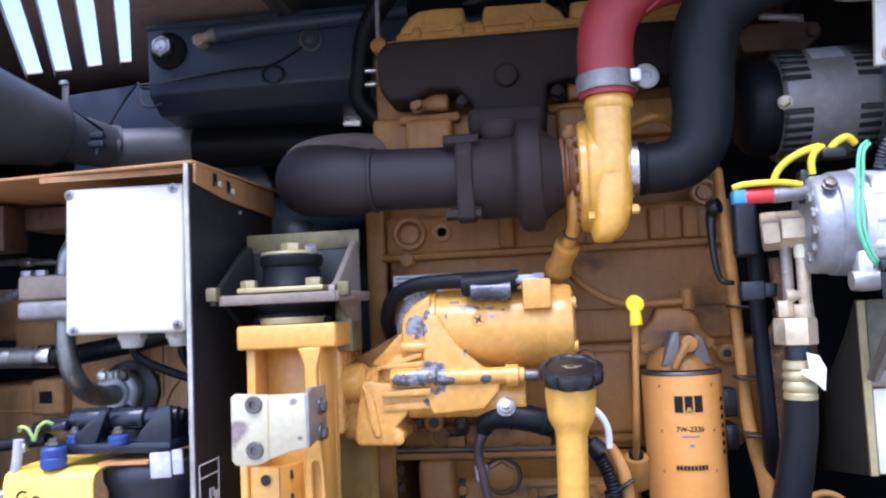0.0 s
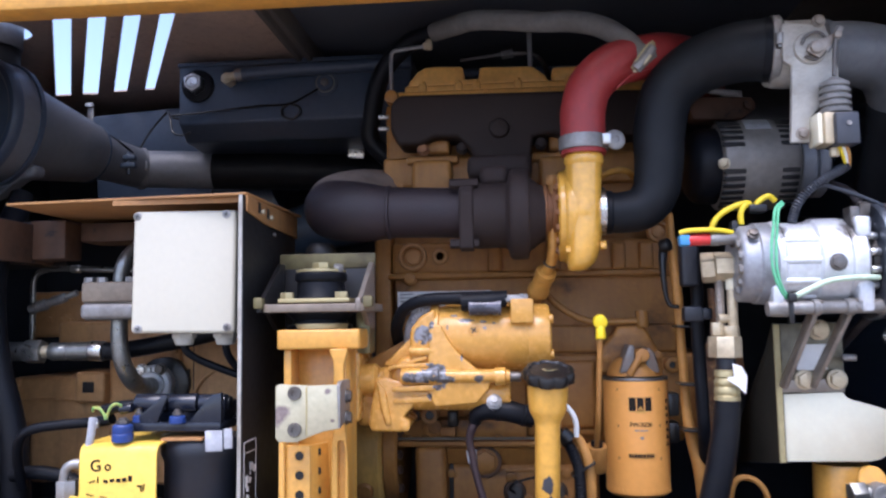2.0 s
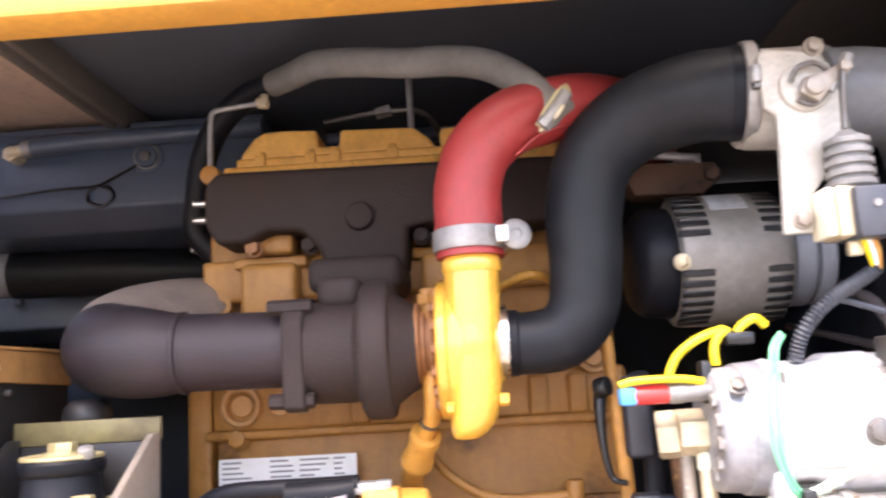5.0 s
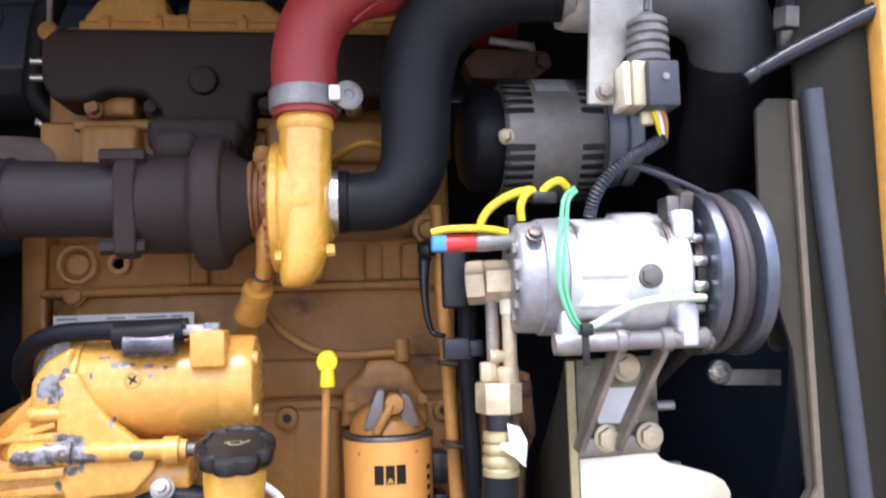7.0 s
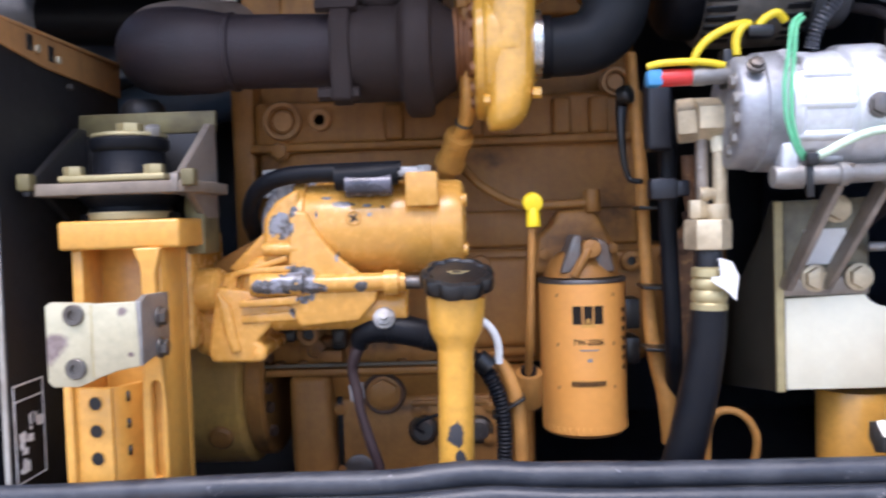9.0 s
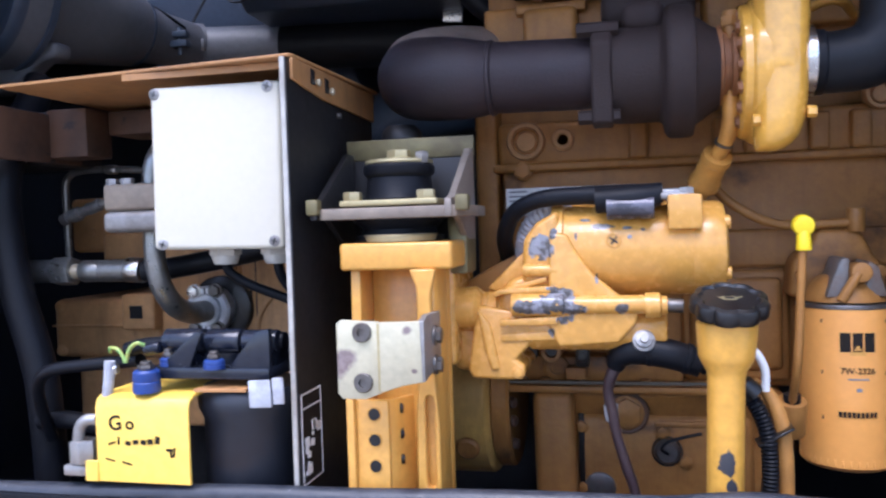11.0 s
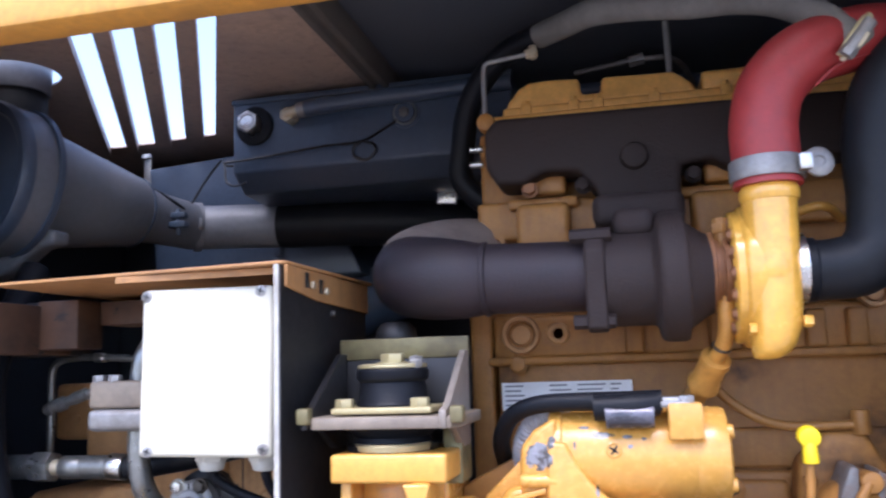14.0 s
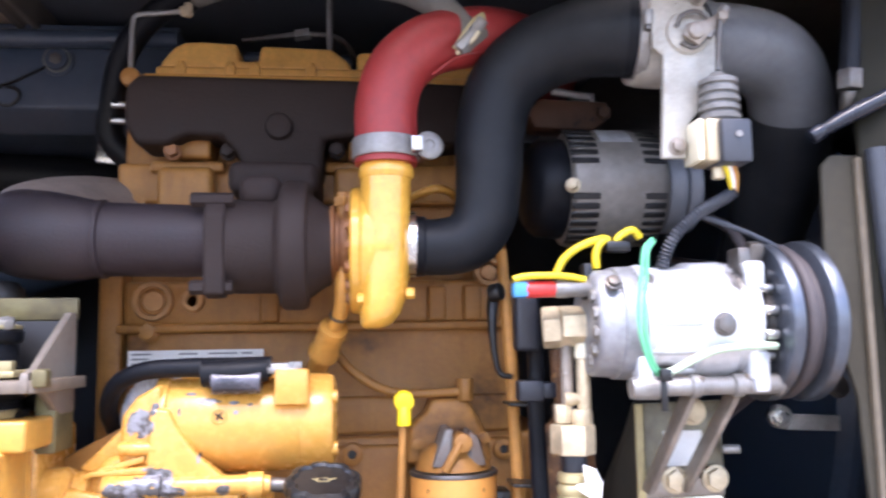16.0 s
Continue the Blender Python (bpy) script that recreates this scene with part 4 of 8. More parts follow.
part("lug", rod((0.088, 1.10, 1.722), (0.096, 1.10, 1.722), 0.0065, seg=6, edge=0.001), M_TURBO, ch)
part("lug", rod((0.143, 1.10, 1.728), (0.153, 1.10, 1.728), 0.0065, seg=6, edge=0.001), M_TURBO, ch)
part("inlet_ring", lathe((0.144, TY - 0.01, TZ), TX, [(0, 0.030), (0, 0.040), (0.013, 0.040), (0.013, 0.030)], 36), M_STEEL, tb, "bright steel inlet ring")
dr = part("oil_drain_pipe", tube([(0.070, 1.150, 1.765), (0.071, 1.150, 1.735), (0.068, 1.165, 1.710), (0.058, 1.185, 1.690), (0.047, 1.215, 1.668), (0.035, 1.26, 1.640), (0.030, 1.31, 1.62)], [0.0095, 0.0095, 0.0095, 0.0095, 0.0135, 0.0140, 0.0140], seg=18), M_DRAIN, tb, "yellow oil drain pipe")
part("sleeve", lathe((0.060, 1.182, 1.693), (-0.25, 0.6, -0.55), [(0, 0.010), (0.001, 0.0175), (0.010, 0.0185), (0.012, 0.0165), (0.040, 0.0170), (0.044, 0.0195), (0.052, 0.0195), (0.054, 0.014)], 28), M_DRAIN, dr)
part("lock_ring", lathe((0.0655, 1.168, 1.706), (-0.25, 0.5, -0.65), [(0, 0.009), (0, 0.0112), (0.003, 0.0112), (0.003, 0.009)], 24), M_BOLT, dr)
el = thing("exhaust_elbow", (-0.25, 1.2, 1.75), "browned steel exhaust elbow turning back from the turbo", "exhaust pipe")
part("straight_pipe", rod((-0.084, TY, 1.795), (-0.206, TY, 1.798), 0.0425, 0.0435, seg=40, edge=0), M_RUSTPIPE, el)
part("seam", lathe((-0.210, TY, 1.798), TX, [(0, 0.0435), (0.002, 0.0465), (0.006, 0.0465), (0.008, 0.043)], 44), M_RUSTPIPE, el)
part("elbow", tube([(-0.205, TY, 1.798), (-0.235, TY, 1.799), (-0.270, 1.163, 1.803), (-0.304, 1.187, 1.809), (-0.321, 1.230, 1.818), (-0.318, 1.290, 1.826)], [0.0435, 0.049, 0.0525, 0.0535, 0.0535, 0.051], seg=40, n=8), M_RUSTPIPE, el)
# Rear section is paler for dust and to paint in slot light.
part("rear_section", tube([(-0.306, 1.192, 1.817), (-0.319, 1.230, 1.829), (-0.309, 1.277, 1.843), (-0.282, 1.327, 1.857), (-0.252, 1.377, 1.865), (-0.22, 1.43, 1.868)], [0.044, 0.050, 0.0525, 0.051, 0.049, 0.048], seg=40, n=8), M_LITPIPE, el, "dusty rear section of the bend, slot light painted in")

# ---- starter ----
st = thing("starter_motor", (-0.08, 1.15, 1.43), "yellow starter motor with chipped paint and grey primer", "starter motor")
SY, SZ = 1.160, 1.583
part("motor_body", lathe((-0.125, SY, SZ), TX, [(0, 0.05), (0, 0.055), (0.004, 0.0565), (0.148, 0.0555), (0.150, 0.0545), (0.152, 0.0555), (0.180, 0.0545), (0.185, 0.052), (0.188, 0.044), (0.190, 0)], 56), M_STARTER, st)
part("front_ring", lathe((-0.136, SY, SZ), TX, [(0, 0.05), (0, 0.058), (0.003, 0.060), (0.014, 0.060), (0.016, 0.056)], 48), M_STARTER, st)
part("screw", join(lathe((-0.063, SY - 0.0545, 1.595), (0, -1, 0.1), [(-0.002, 0.009), (0.0012, 0.009), (0.002, 0.0075), (0.0005, 0.007), (0.0005, 0)], 24)), M_STARTER, st)
for a in (35, 125):
    part("screw_slot", box((-0.0685, SY - 0.0562, 1.5942), (-0.0575, SY - 0.0555, 1.5962), 0, 1, (0, a, 0)), M_CAP, st)
part("end_screw", rod((0.058, SY - 0.035, 1.612), (0.066, SY - 0.035, 1.612), 0.008, seg=16), M_STARTER, st)
part("end_screw", rod((0.058, SY - 0.035, 1.555), (0.066, SY - 0.035, 1.555), 0.008, seg=16), M_STARTER, st)
nose = part("nose_housing", join(lathe((-0.252, 1.140, 1.512), TX, [(0, 0), (0, 0.022), (0.003, 0.026), (0.026, 0.027), (0.029, 0.0235), (0.037, 0.0235), (0.039, 0.029), (0.049, 0.030), (0.052, 0.027), (0.075, 0.031), (0.100, 0.033), (0.130, 0.030), (0.16, 0.026)], 44),
                                 prism([(-0.170, 1.545), (-0.168, 1.598), (-0.152, 1.618), (-0.126, 1.632), (-0.124, 1.540)], "y", 1.106, 1.215, 0.007, 3)), M_STARTER, st)
part("cross_bar", rod((-0.168, 1.104, 1.563), (-0.126, 1.104, 1.562), 0.0075, seg=18, edge=0.002), M_STARTER, nose)
part("upper_web", join(prism([(-0.214, 1.541), (-0.133, 1.619), (-0.126, 1.604), (-0.140, 1.560), (-0.196, 1.534)], "y", 1.120, 1.150, 0.003), prism([(-0.204, 1.538), (-0.140, 1.556), (-0.140, 1.549), (-0.204, 1.531)], "y", 1.100, 1.150, 0.002)), M_STARTER, nose)
part("saddle", prism([(-0.136, 1.606), (-0.116, 1.604), (-0.104, 1.580), (-0.086, 1.556), (-0.060, 1.534), (-0.036, 1.518), (-0.040, 1.500), (-0.060, 1.478), (-0.128, 1.473), (-0.140, 1.500)], "y", 1.097, 1.116, 0.004, 3), M_STARTER, nose)
part("web", prism([(-0.140, 1.560), (-0.185, 1.552), (-0.200, 1.530), (-0.200, 1.470), (-0.130, 1.474)], "y", 1.110, 1.16, 0.008, 3), M_STARTER, nose)
# Gusset takes the darker block enamel to stand in for its shade.
part("gusset", prism([(-0.140, 1.604), (-0.262, 1.540), (-0.262, 1.490), (-0.18, 1.48)], "y", 1.178, 1.195, 0.004), M_BLOCK, nose)
part("flange", join(box((-0.262, 1.10, 1.45), (-0.250, 1.22, 1.585), 0.006, 3)), M_STARTER, nose)
for z0, z1, y in ((1.545, 1.537, 1.094), (1.510, 1.500, 1.092), (1.492, 1.481, 1.100)):
    part("rib", prism([(-0.196, z0 - 0.004), (-0.128, z0), (-0.128, z1), (-0.196, z1 - 0.002)], "y", y, 1.13, 0.002), M_STARTER, nose)
part("pinion_boss", lathe((-0.2545, 1.128, 1.5165), TX, [(0, 0), (0, 0.0225), (0.003, 0.0255), (0.026, 0.0262), (0.029, 0.023), (0.033, 0.018), (0.033, 0)], 40), M_STARTER, nose)
part("foot_flange", join(prism([(-0.224, 1.522), (-0.160, 1.512), (-0.155, 1.490), (-0.163, 1.474), (-0.180, 1.457), (-0.168, 1.450), (-0.170, 1.439), (-0.184, 1.4325), (-0.233, 1.434), (-0.237, 1.445), (-0.234, 1.468)], "y", 1.1035, 1.205, 0.005, 4),
                         prism([(-0.224, 1.518), (-0.208, 1.500), (-0.198, 1.446), (-0.208, 1.444), (-0.216, 1.470)], "y", 1.0985, 1.12, 0.0035, 3),
                         box((-0.262, 1.130, 1.437), (-0.226, 1.235, 1.512), 0.012, 3)), M_STARTER, nose)
part("foot_bolt", bolt((-0.177, 1.105, 1.4420), (0, -1, 0), 0.0065, 0.006, 0.008), M_STARTER, nose)
so = part("solenoid", join(rod((-0.182, 1.098, 1.523), (-0.120, 1.098, 1.523), 0.0135, seg=24, edge=0.003), rod((-0.130, 1.10, 1.522), (-0.015, 1.10, 1.522), 0.0115, 0.0105, seg=24, edge=0.002), lathe((-0.030, 1.10, 1.521), TX, [(0, 0.011), (0, 0.0145), (0.016, 0.0145), (0.018, 0.011), (0.024, 0.0105), (0.024, 0)], 24)), M_STARTER, st)
part("solenoid_stud", rod((-0.006, 1.10, 1.521), (0.012, 1.099, 1.520), 0.0080, seg=12), M_BOLT, so)
part("solenoid_barrel", join(rod((-0.165, 1.128, 1.492), (-0.006, 1.132, 1.490), 0.026, 0.025, seg=36, edge=0.004)), M_STARTER, so)
tm = part("terminal_block", box((-0.003, 1.097, 1.606), (0.034, 1.135, 1.645), 0.003), M_STARTER, st)
part("cable_lug", join(box((-0.014, 1.103, 1.640), (0.022, 1.125, 1.647), 0.002), rod((-0.014, 1.114, 1.647), (-0.028, 1.114, 1.647), 0.010, seg=16)), M_DULLALU, tm)
part("terminal", join(rod((0.018, 1.115, 1.641), (0.018, 1.115, 1.653), 0.009, seg=6), box((-0.018, 1.106, 1.640), (0.012, 1.128, 1.652), 0.004)), M_DULLALU, tm)
part("sleeve_mark", tube([(-0.070, 1.103, 1.632), (-0.018, 1.103, 1.632)], 0.0135, seg=14, smooth=False), M_TAPE2, st, "grey taped cable sleeve")
cb = thing("starter_cable", (-0.1, 1.15, 1.62), "thick black battery cable looping over the starter", "cable")
part("cable", tube([(-0.008, 1.117, 1.648), (-0.050, 1.116, 1.647), (-0.10, 1.118, 1.648), (-0.150, 1.125, 1.645), (-0.182, 1.140, 1.630), (-0.198, 1.165, 1.602), (-0.200, 1.20, 1.575), (-0.195, 1.23, 1.54)], [0.0115, 0.012, 0.0105, 0.0105, 0.0105, 0.0105, 0.0105, 0.0105], seg=16), M_RUBBER, cb)
part("boot", tube([(-0.012, 1.110, 1.645), (-0.040, 1.107, 1.642), (-0.082, 1.110, 1.641)], [0.013, 0.0155, 0.0145], seg=18), M_RUBBER, cb)
part("grey_sheath", tube([(-0.112, 1.150, 1.634), (-0.140, 1.150, 1.630), (-0.160, 1.155, 1.620), (-0.172, 1.165, 1.600), (-0.178, 1.185, 1.575)], 0.0105, seg=14, ribs=0.0012, pitch=0.006), M_TAPE, cb, "ribbed pale grey cable sheath")

# ---- oil filter ----
of = thing("oil_filter", (0.21, 1.238, 1.303), "yellow spin-on oil filter with black printing", "oil filter")
FY = 1.238
part("canister", lathe((0.2095, FY, 1.309), (0, 0, 1), [(0, 0), (0.001, 0.042), (0.003, 0.049), (0.008, 0.0540), (0.191, 0.0555), (0.196, 0.0555)], 72), M_FILTER, of)
part("rim", lathe((0.2095, FY, 1.505), (0, 0, 1), [(0, 0.050), (0, 0.0562), (0.0025, 0.0566), (0.005, 0.0555), (0.005, 0.04), (0.005, 0)], 64), M_BOLT, of, "dark crimped steel rim")
for k in range(40):
    a = 2 * math.pi * k / 40
    part("flute", box((0.2095 + 0.0534 * math.cos(a) - 0.0011, FY + 0.0534 * math.sin(a) - 0.0011, 1.3165), (0.2095 + 0.0534 * math.cos(a) + 0.0011, FY + 0.0534 * math.sin(a) + 0.0011, 1.327), 0.0008, 1), M_FILTER, of)
for x in (-0.170, -0.098, -0.062, 0.020, 0.120, 0.200):
    part("cover_lug", join(box((x - 0.008, 1.356, 2.066), (x + 0.008, 1.380, 2.084), 0.003), rod((x, 1.366, 2.082), (x, 1.366, 2.090), 0.0065, seg=6, edge=0.0008)), M_ROCKER, rc)


def on_filter(name, u0, u1, z0, z1, material, slant=0.0):
    """A printed bar that follows the curve of the canister."""
    bm = bmesh.new()
    n = 5
    rows = []
    for z, s in ((z0, 0.0), (z1, slant)):
        row = []
        for k in range(n + 1):
            u = u0 + (u1 - u0) * k / n + s
            a = u / 0.0558
            row.append(bm.verts.new((0.2095 + 0.05585 * math.sin(a), FY - 0.05585 * math.cos(a), z)))
        rows.append(row)
    for k in range(n):
        bm.faces.new([rows[0][k], rows[0][k + 1], rows[1][k + 1], rows[1][k]])
    return part(name, bm, material, of)


# maker's mark as plain shapes: three dark blocks over a pale triangle
for u0, u1 in ((-0.019, -0.0075), (-0.0055, 0.0055), (0.0075, 0.019)):
    on_filter("logo_block", u0, u1, 1.4555, 1.478, M_TEXTBLACK)
for k in range(4):
    on_filter("logo_triangle", -0.009 + 0.0024 * k, 0.009 - 0.0024 * k, 1.4515 + 0.0028 * k, 1.4543 + 0.0028 * k, M_YEL)


def filter_text(body, z, size):
    """Printing that follows the curve of the canister."""
    cu = bpy.data.curves.new("text", "FONT")
    cu.body, cu.size, cu.align_x, cu.offset = body, size, "CENTER", 0.0002
    tmp = new("text", cu)
    me = bpy.data.meshes.new_from_object(tmp)
    bpy.data.objects.remove(tmp)
    bm = bmesh.new()
    bm.from_mesh(me)
    bmesh.ops.subdivide_edges(bm, edges=[e for e in bm.edges if e.calc_length() > 0.003], cuts=1)
    for v in bm.verts:
        a = v.co.x / 0.0558
        v.co = (0.2095 + 0.0559 * math.sin(a), FY - 0.0559 * math.cos(a), z + v.co.y)
    return part("part_number", bm, M_TEXTBLACK, of)


filter_text("7W-2326", 1.4300, 0.0098)
on_filter("print_bar", -0.011, 0.012, 1.4225, 1.4243, M_GREYTXT)
on_filter("print_bar", -0.002, 0.004, 1.409, 1.413, M_GREYTXT)
for k in range(9):
    on_filter("print_bar", -0.0215 + 0.0048 * k, -0.0178 + 0.0048 * k, 1.3785, 1.385, M_TEXTBLACK)
for u in (-0.041, 0.033):
    for z in (1.491, 1.430, 1.376):
        on_filter("print_mark", u, u + 0.0024, z - 0.0022, z + 0.0022, M_BEARING, 0.0008)
for k in range(7):
    on_filter("print_mark", 0.052, 0.060, 1.395 + 0.012 * k, 1.401 + 0.012 * k, M_TEXTBLACK)
fh = part("filter_head", join(prism([(0.150, 1.512), (0.155, 1.560), (0.178, 1.580), (0.185, 1.598), (0.235, 1.598), (0.245, 1.578), (0.262, 1.545), (0.266, 1.512)], "y", 1.268, 1.33, 0.008, 3), lathe((0.2095, FY, 1.512), (0, 0, 1), [(0, 0.0), (0, 0.048), (0.008, 0.046), (0.020, 0.040), (0.030, 0.03), (0.036, 0)], 40)), M_BLOCK, eng)
part("gusset", join(prism([(0.178, 1.518), (0.196, 1.565), (0.206, 1.565), (0.203, 1.518)], "y", 1.195, 1.26, 0.004), prism([(0.222, 1.518), (0.226, 1.562), (0.238, 1.555), (0.248, 1.518)], "y", 1.20, 1.26, 0.004)), M_GUSSET, fh)
part("valve_plug", join(rod((0.217, 1.255, 1.545), (0.217, 1.188, 1.548), 0.012, seg=20, edge=0.003), rod((0.214, 1.192, 1.548), (0.194, 1.190, 1.514), 0.006, seg=12)), M_BLOCK, fh)
for x, z in ((0.165, 1.540), (0.255, 1.545)):
    part("bolt", bolt((x, 1.268, z), (0, -1, 0), 0.008, 0.008), M_BLOCK, fh)
part("oil_line", join(tube([(0.050, 1.290, 1.680), (0.057, 1.275, 1.664), (0.079, 1.268, 1.638), (0.108, 1.266, 1.618), (0.132, 1.270, 1.608), (0.162, 1.272, 1.6045), (0.235, 1.272, 1.606)], 0.0062, seg=12), rod((0.231, 1.272, 1.594), (0.231, 1.272, 1.624), 0.011, seg=14)), M_BLOCK, eng, "thin tan oil line")

# ---- oil filler and dipstick ----
fi = thing("oil_filler", (0.045, 1.043, 1.10), "yellow oil filler tube with a black scalloped cap", "oil filler")
part("tube", lathe((0.040, 1.045, 1.10), (0.028, 0, 1), [(0, 0.0188), (0.350, 0.0190), (0.358, 0.0205), (0.368, 0.0262), (0.374, 0.0285), (0.396, 0.0305), (0.408, 0.0310), (0.411, 0.026), (0.42, 0.026)], 40), M_TUBE, fi)
cap = bmesh.new()
outl = []
for k in range(96):
    a = 2 * math.pi * k / 96
    r = 0.0348 + 0.0052 * abs(math.sin(4.5 * a)) ** 0.6
    outl.append((r * math.cos(a), r * math.sin(a)))
prev = None
for s, z in ((0.86, 0.007), (0.97, 0.0085), (1.0, 0.011), (1.0, 0.020), (0.95, 0.0235), (0.80, 0.025), (0.74, 0.0225), (0.0, 0.0225)):
    ringv = [cap.verts.new((0, 0, z))] if s == 0 else [cap.verts.new((x * s, y * s, z)) for x, y in outl]
    if prev:
        for k in range(96):
            vs = [prev[k], prev[(k + 1) % 96]] + ([ringv[0]] if s == 0 else [ringv[(k + 1) % 96], ringv[k]])
            cap.faces.new(vs)
    else:
        cap.faces.new(ringv)
    prev = ringv
bmesh.ops.transform(cap, matrix=Matrix.Translation((0.053, 1.043, 1.513)) @ pose(0, 0, 0, 21, 2, 0), verts=cap.verts)
capo = part("cap", cap, M_CAP, fi, "black plastic cap with a scalloped rim")
can = join(box((-0.010, -0.004, 0), (0.006, 0.005, 0.0008), 0, 1), box((0.004, 0.001, 0), (0.016, 0.0032, 0.0008), 0, 1, (0, 0, 25)), box((-0.015, 0.001, 0), (-0.009, 0.0025, 0.0008), 0, 1, (0, 0, -20)))
can2 = box((-0.008, -0.0025, 0.0002), (0.004, 0.0035, 0.001), 0, 1)
for nm, b_, mm in (("oil_can_symbol", can, M_ZINC), ("symbol_inside", can2, M_CAP)):
    bmesh.ops.transform(b_, matrix=Matrix.Translation((0.053, 1.043, 1.513)) @ pose(0, 0, 0, 21, 2, 8) @ Matrix.Translation((0, 0, 0.0226)) @ Matrix.Diagonal((0.8, 0.8, 1, 1)), verts=b_.verts)
    part(nm, b_, mm, capo)
dp = thing("dipstick", (0.14, 1.12, 1.35), "yellow oil dipstick with a bright plastic pull", "dipstick")
part("pull", join(rod((0.141, 1.112, 1.605), (0.141, 1.130, 1.607), 0.0115, seg=28, edge=0.003), rod((0.141, 1.118, 1.578), (0.141, 1.119, 1.60), 0.0085, 0.007, seg=16)), M_DIPY, dp)
part("tube", tube([(0.140, 1.120, 1.582), (0.137, 1.122, 1.52), (0.134, 1.128, 1.45), (0.133, 1.160, 1.40)], 0.0046, seg=12), M_BLOCK, dp)
part("sleeve", rod((0.134, 1.18, 1.36), (0.134, 1.165, 1.402), 0.0165, seg=20), M_BLOCK, dp)
part("clip", rod((0.134, 1.165, 1.398), (0.134, 1.164, 1.410), 0.010, seg=12), M_RUBBER, dp)


# ---- engine mount and its bracket ----
mt = thing("engine_mount", (-0.31, 1.06, 1.60), "rubber engine mount in a folded olive steel bracket", "engine mount")
part("back_plate", box((-0.399, 1.152, 1.704), (-0.232, 1.160, 1.730), 0.002), M_OLIVE, mt)
# Black lower half paints in the shade behind the cushion.
part("lower_plate", box((-0.397, 1.1535, 1.602), (-0.234, 1.160, 1.7038), 0.001), M_PANEL, mt, "lower half of the back plate, black for its shade")
# Left side plate is black for its shade, the right one lighter.
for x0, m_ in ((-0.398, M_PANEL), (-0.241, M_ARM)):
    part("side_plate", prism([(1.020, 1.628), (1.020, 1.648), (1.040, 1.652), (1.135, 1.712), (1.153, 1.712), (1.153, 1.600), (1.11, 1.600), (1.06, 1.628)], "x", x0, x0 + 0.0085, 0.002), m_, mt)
part("tray", join(prism([(-0.395, 1.040), (-0.386, 1.022), (-0.228, 1.022), (-0.219, 1.040), (-0.219, 1.150), (-0.395, 1.150)], "z", 1.628, 1.641, 0.002)), M_TRAY, mt)
part("corner_tab", box((-0.401, 1.014, 1.634), (-0.386, 1.03, 1.652), 0.003), M_OLIVE, mt)
part("corner_tab", box((-0.228, 1.014, 1.634), (-0.213, 1.03, 1.652), 0.003), M_OLIVE, mt)
ms = part("base_strip", box((-0.370, 1.040, 1.643), (-0.254, 1.130, 1.650), 0.002), M_ZINC, mt, "plated steel base of the rubber mount")
for x in (-0.357, -0.269):
    part("nut", bolt((x, 1.052, 1.650), (0, 0, 1), 0.011, 0.010), M_ZINC, ms)
part("cushion", lathe((-0.3125, 1.095, 1.648), (0, 0, 1), [(0, 0.0425), (0.004, 0.0425), (0.007, 0.0400), (0.026, 0.0385), (0.029, 0.0375), (0.031, 0.0405), (0.034, 0.0425), (0.042, 0.0425), (0.045, 0.040), (0.045, 0)], 44), M_RUBBER, mt, "black rubber cushion")
part("washer", lathe((-0.3125, 1.095, 1.693), (0, 0, 1), [(0, 0.0), (0, 0.0400), (0.0015, 0.0410), (0.004, 0.0405), (0.0055, 0.033), (0.006, 0)], 44), M_ZINC, mt)
part("bolt", bolt((-0.3125, 1.095, 1.698), (0, 0, 1), 0.0145, 0.012, 0.019), M_ZINC, mt)
part("bolt", bolt((-0.280, 1.080, 1.697), (0.1, -0.4, 1), 0.0085, 0.008), M_DULLALU, mt)
part("lower_cushion", lathe((-0.3125, 1.09, 1.598), (0, 0, 1), [(0, 0.05), (0.004, 0.053), (0.010, 0.053), (0.012, 0.046), (0.018, 0.044), (0.028, 0.055), (0.030, 0.055)], 40), M_RUBBER, mt)
part("lower_washer", lathe((-0.3075, 1.075, 1.602), (0, 0, 1), [(0, 0.03), (0, 0.044), (0.006, 0.045), (0.008, 0.043), (0.008, 0.03)], 40), M_ZINC, mt)
part("side_ear", box((-0.256, 1.100, 1.560), (-0.233, 1.155, 1.628), 0.003), M_OLIVE, mt)
sb = thing("mount_support", (-0.30, 1.05, 1.10), "bright yellow welded support channel under the engine mount", "support bracket")
part("head_plate", box((-0.367, 1.028, 1.570), (-0.236, 1.150, 1.601), 0.004, 3), M_YEL, sb)
part("back_web", box((-0.355, 1.085, 1.10), (-0.255, 1.10, 1.575), 0.003), M_YEL, sb)
part("leg", prism([(1.040, 1.571), (1.040, 1.53), (1.035, 1.45), (1.018, 1.43), (1.010, 1.10), (1.09, 1.10), (1.09, 1.571)], "x", -0.359, -0.347, 0.002), M_YEL, sb)
lg = sheet([(-0.281, 1.10), (-0.250, 1.10), (-0.252, 1.40), (-0.2565, 1.47), (-0.258, 1.545), (-0.252, 1.571), (-0.281, 1.571), (-0.2735, 1.552), (-0.2725, 1.47), (-0.277, 1.42)], [[(-0.2625 + 0.0055 * math.cos(a), (1.424 if k < 9 else 1.338) + 0.009 * math.sin(a)) for k, a in enumerate([math.pi * q / 8 for q in range(9)] + [math.pi * (1 + q / 8) for q in range(9)])]], 0, 0.012)
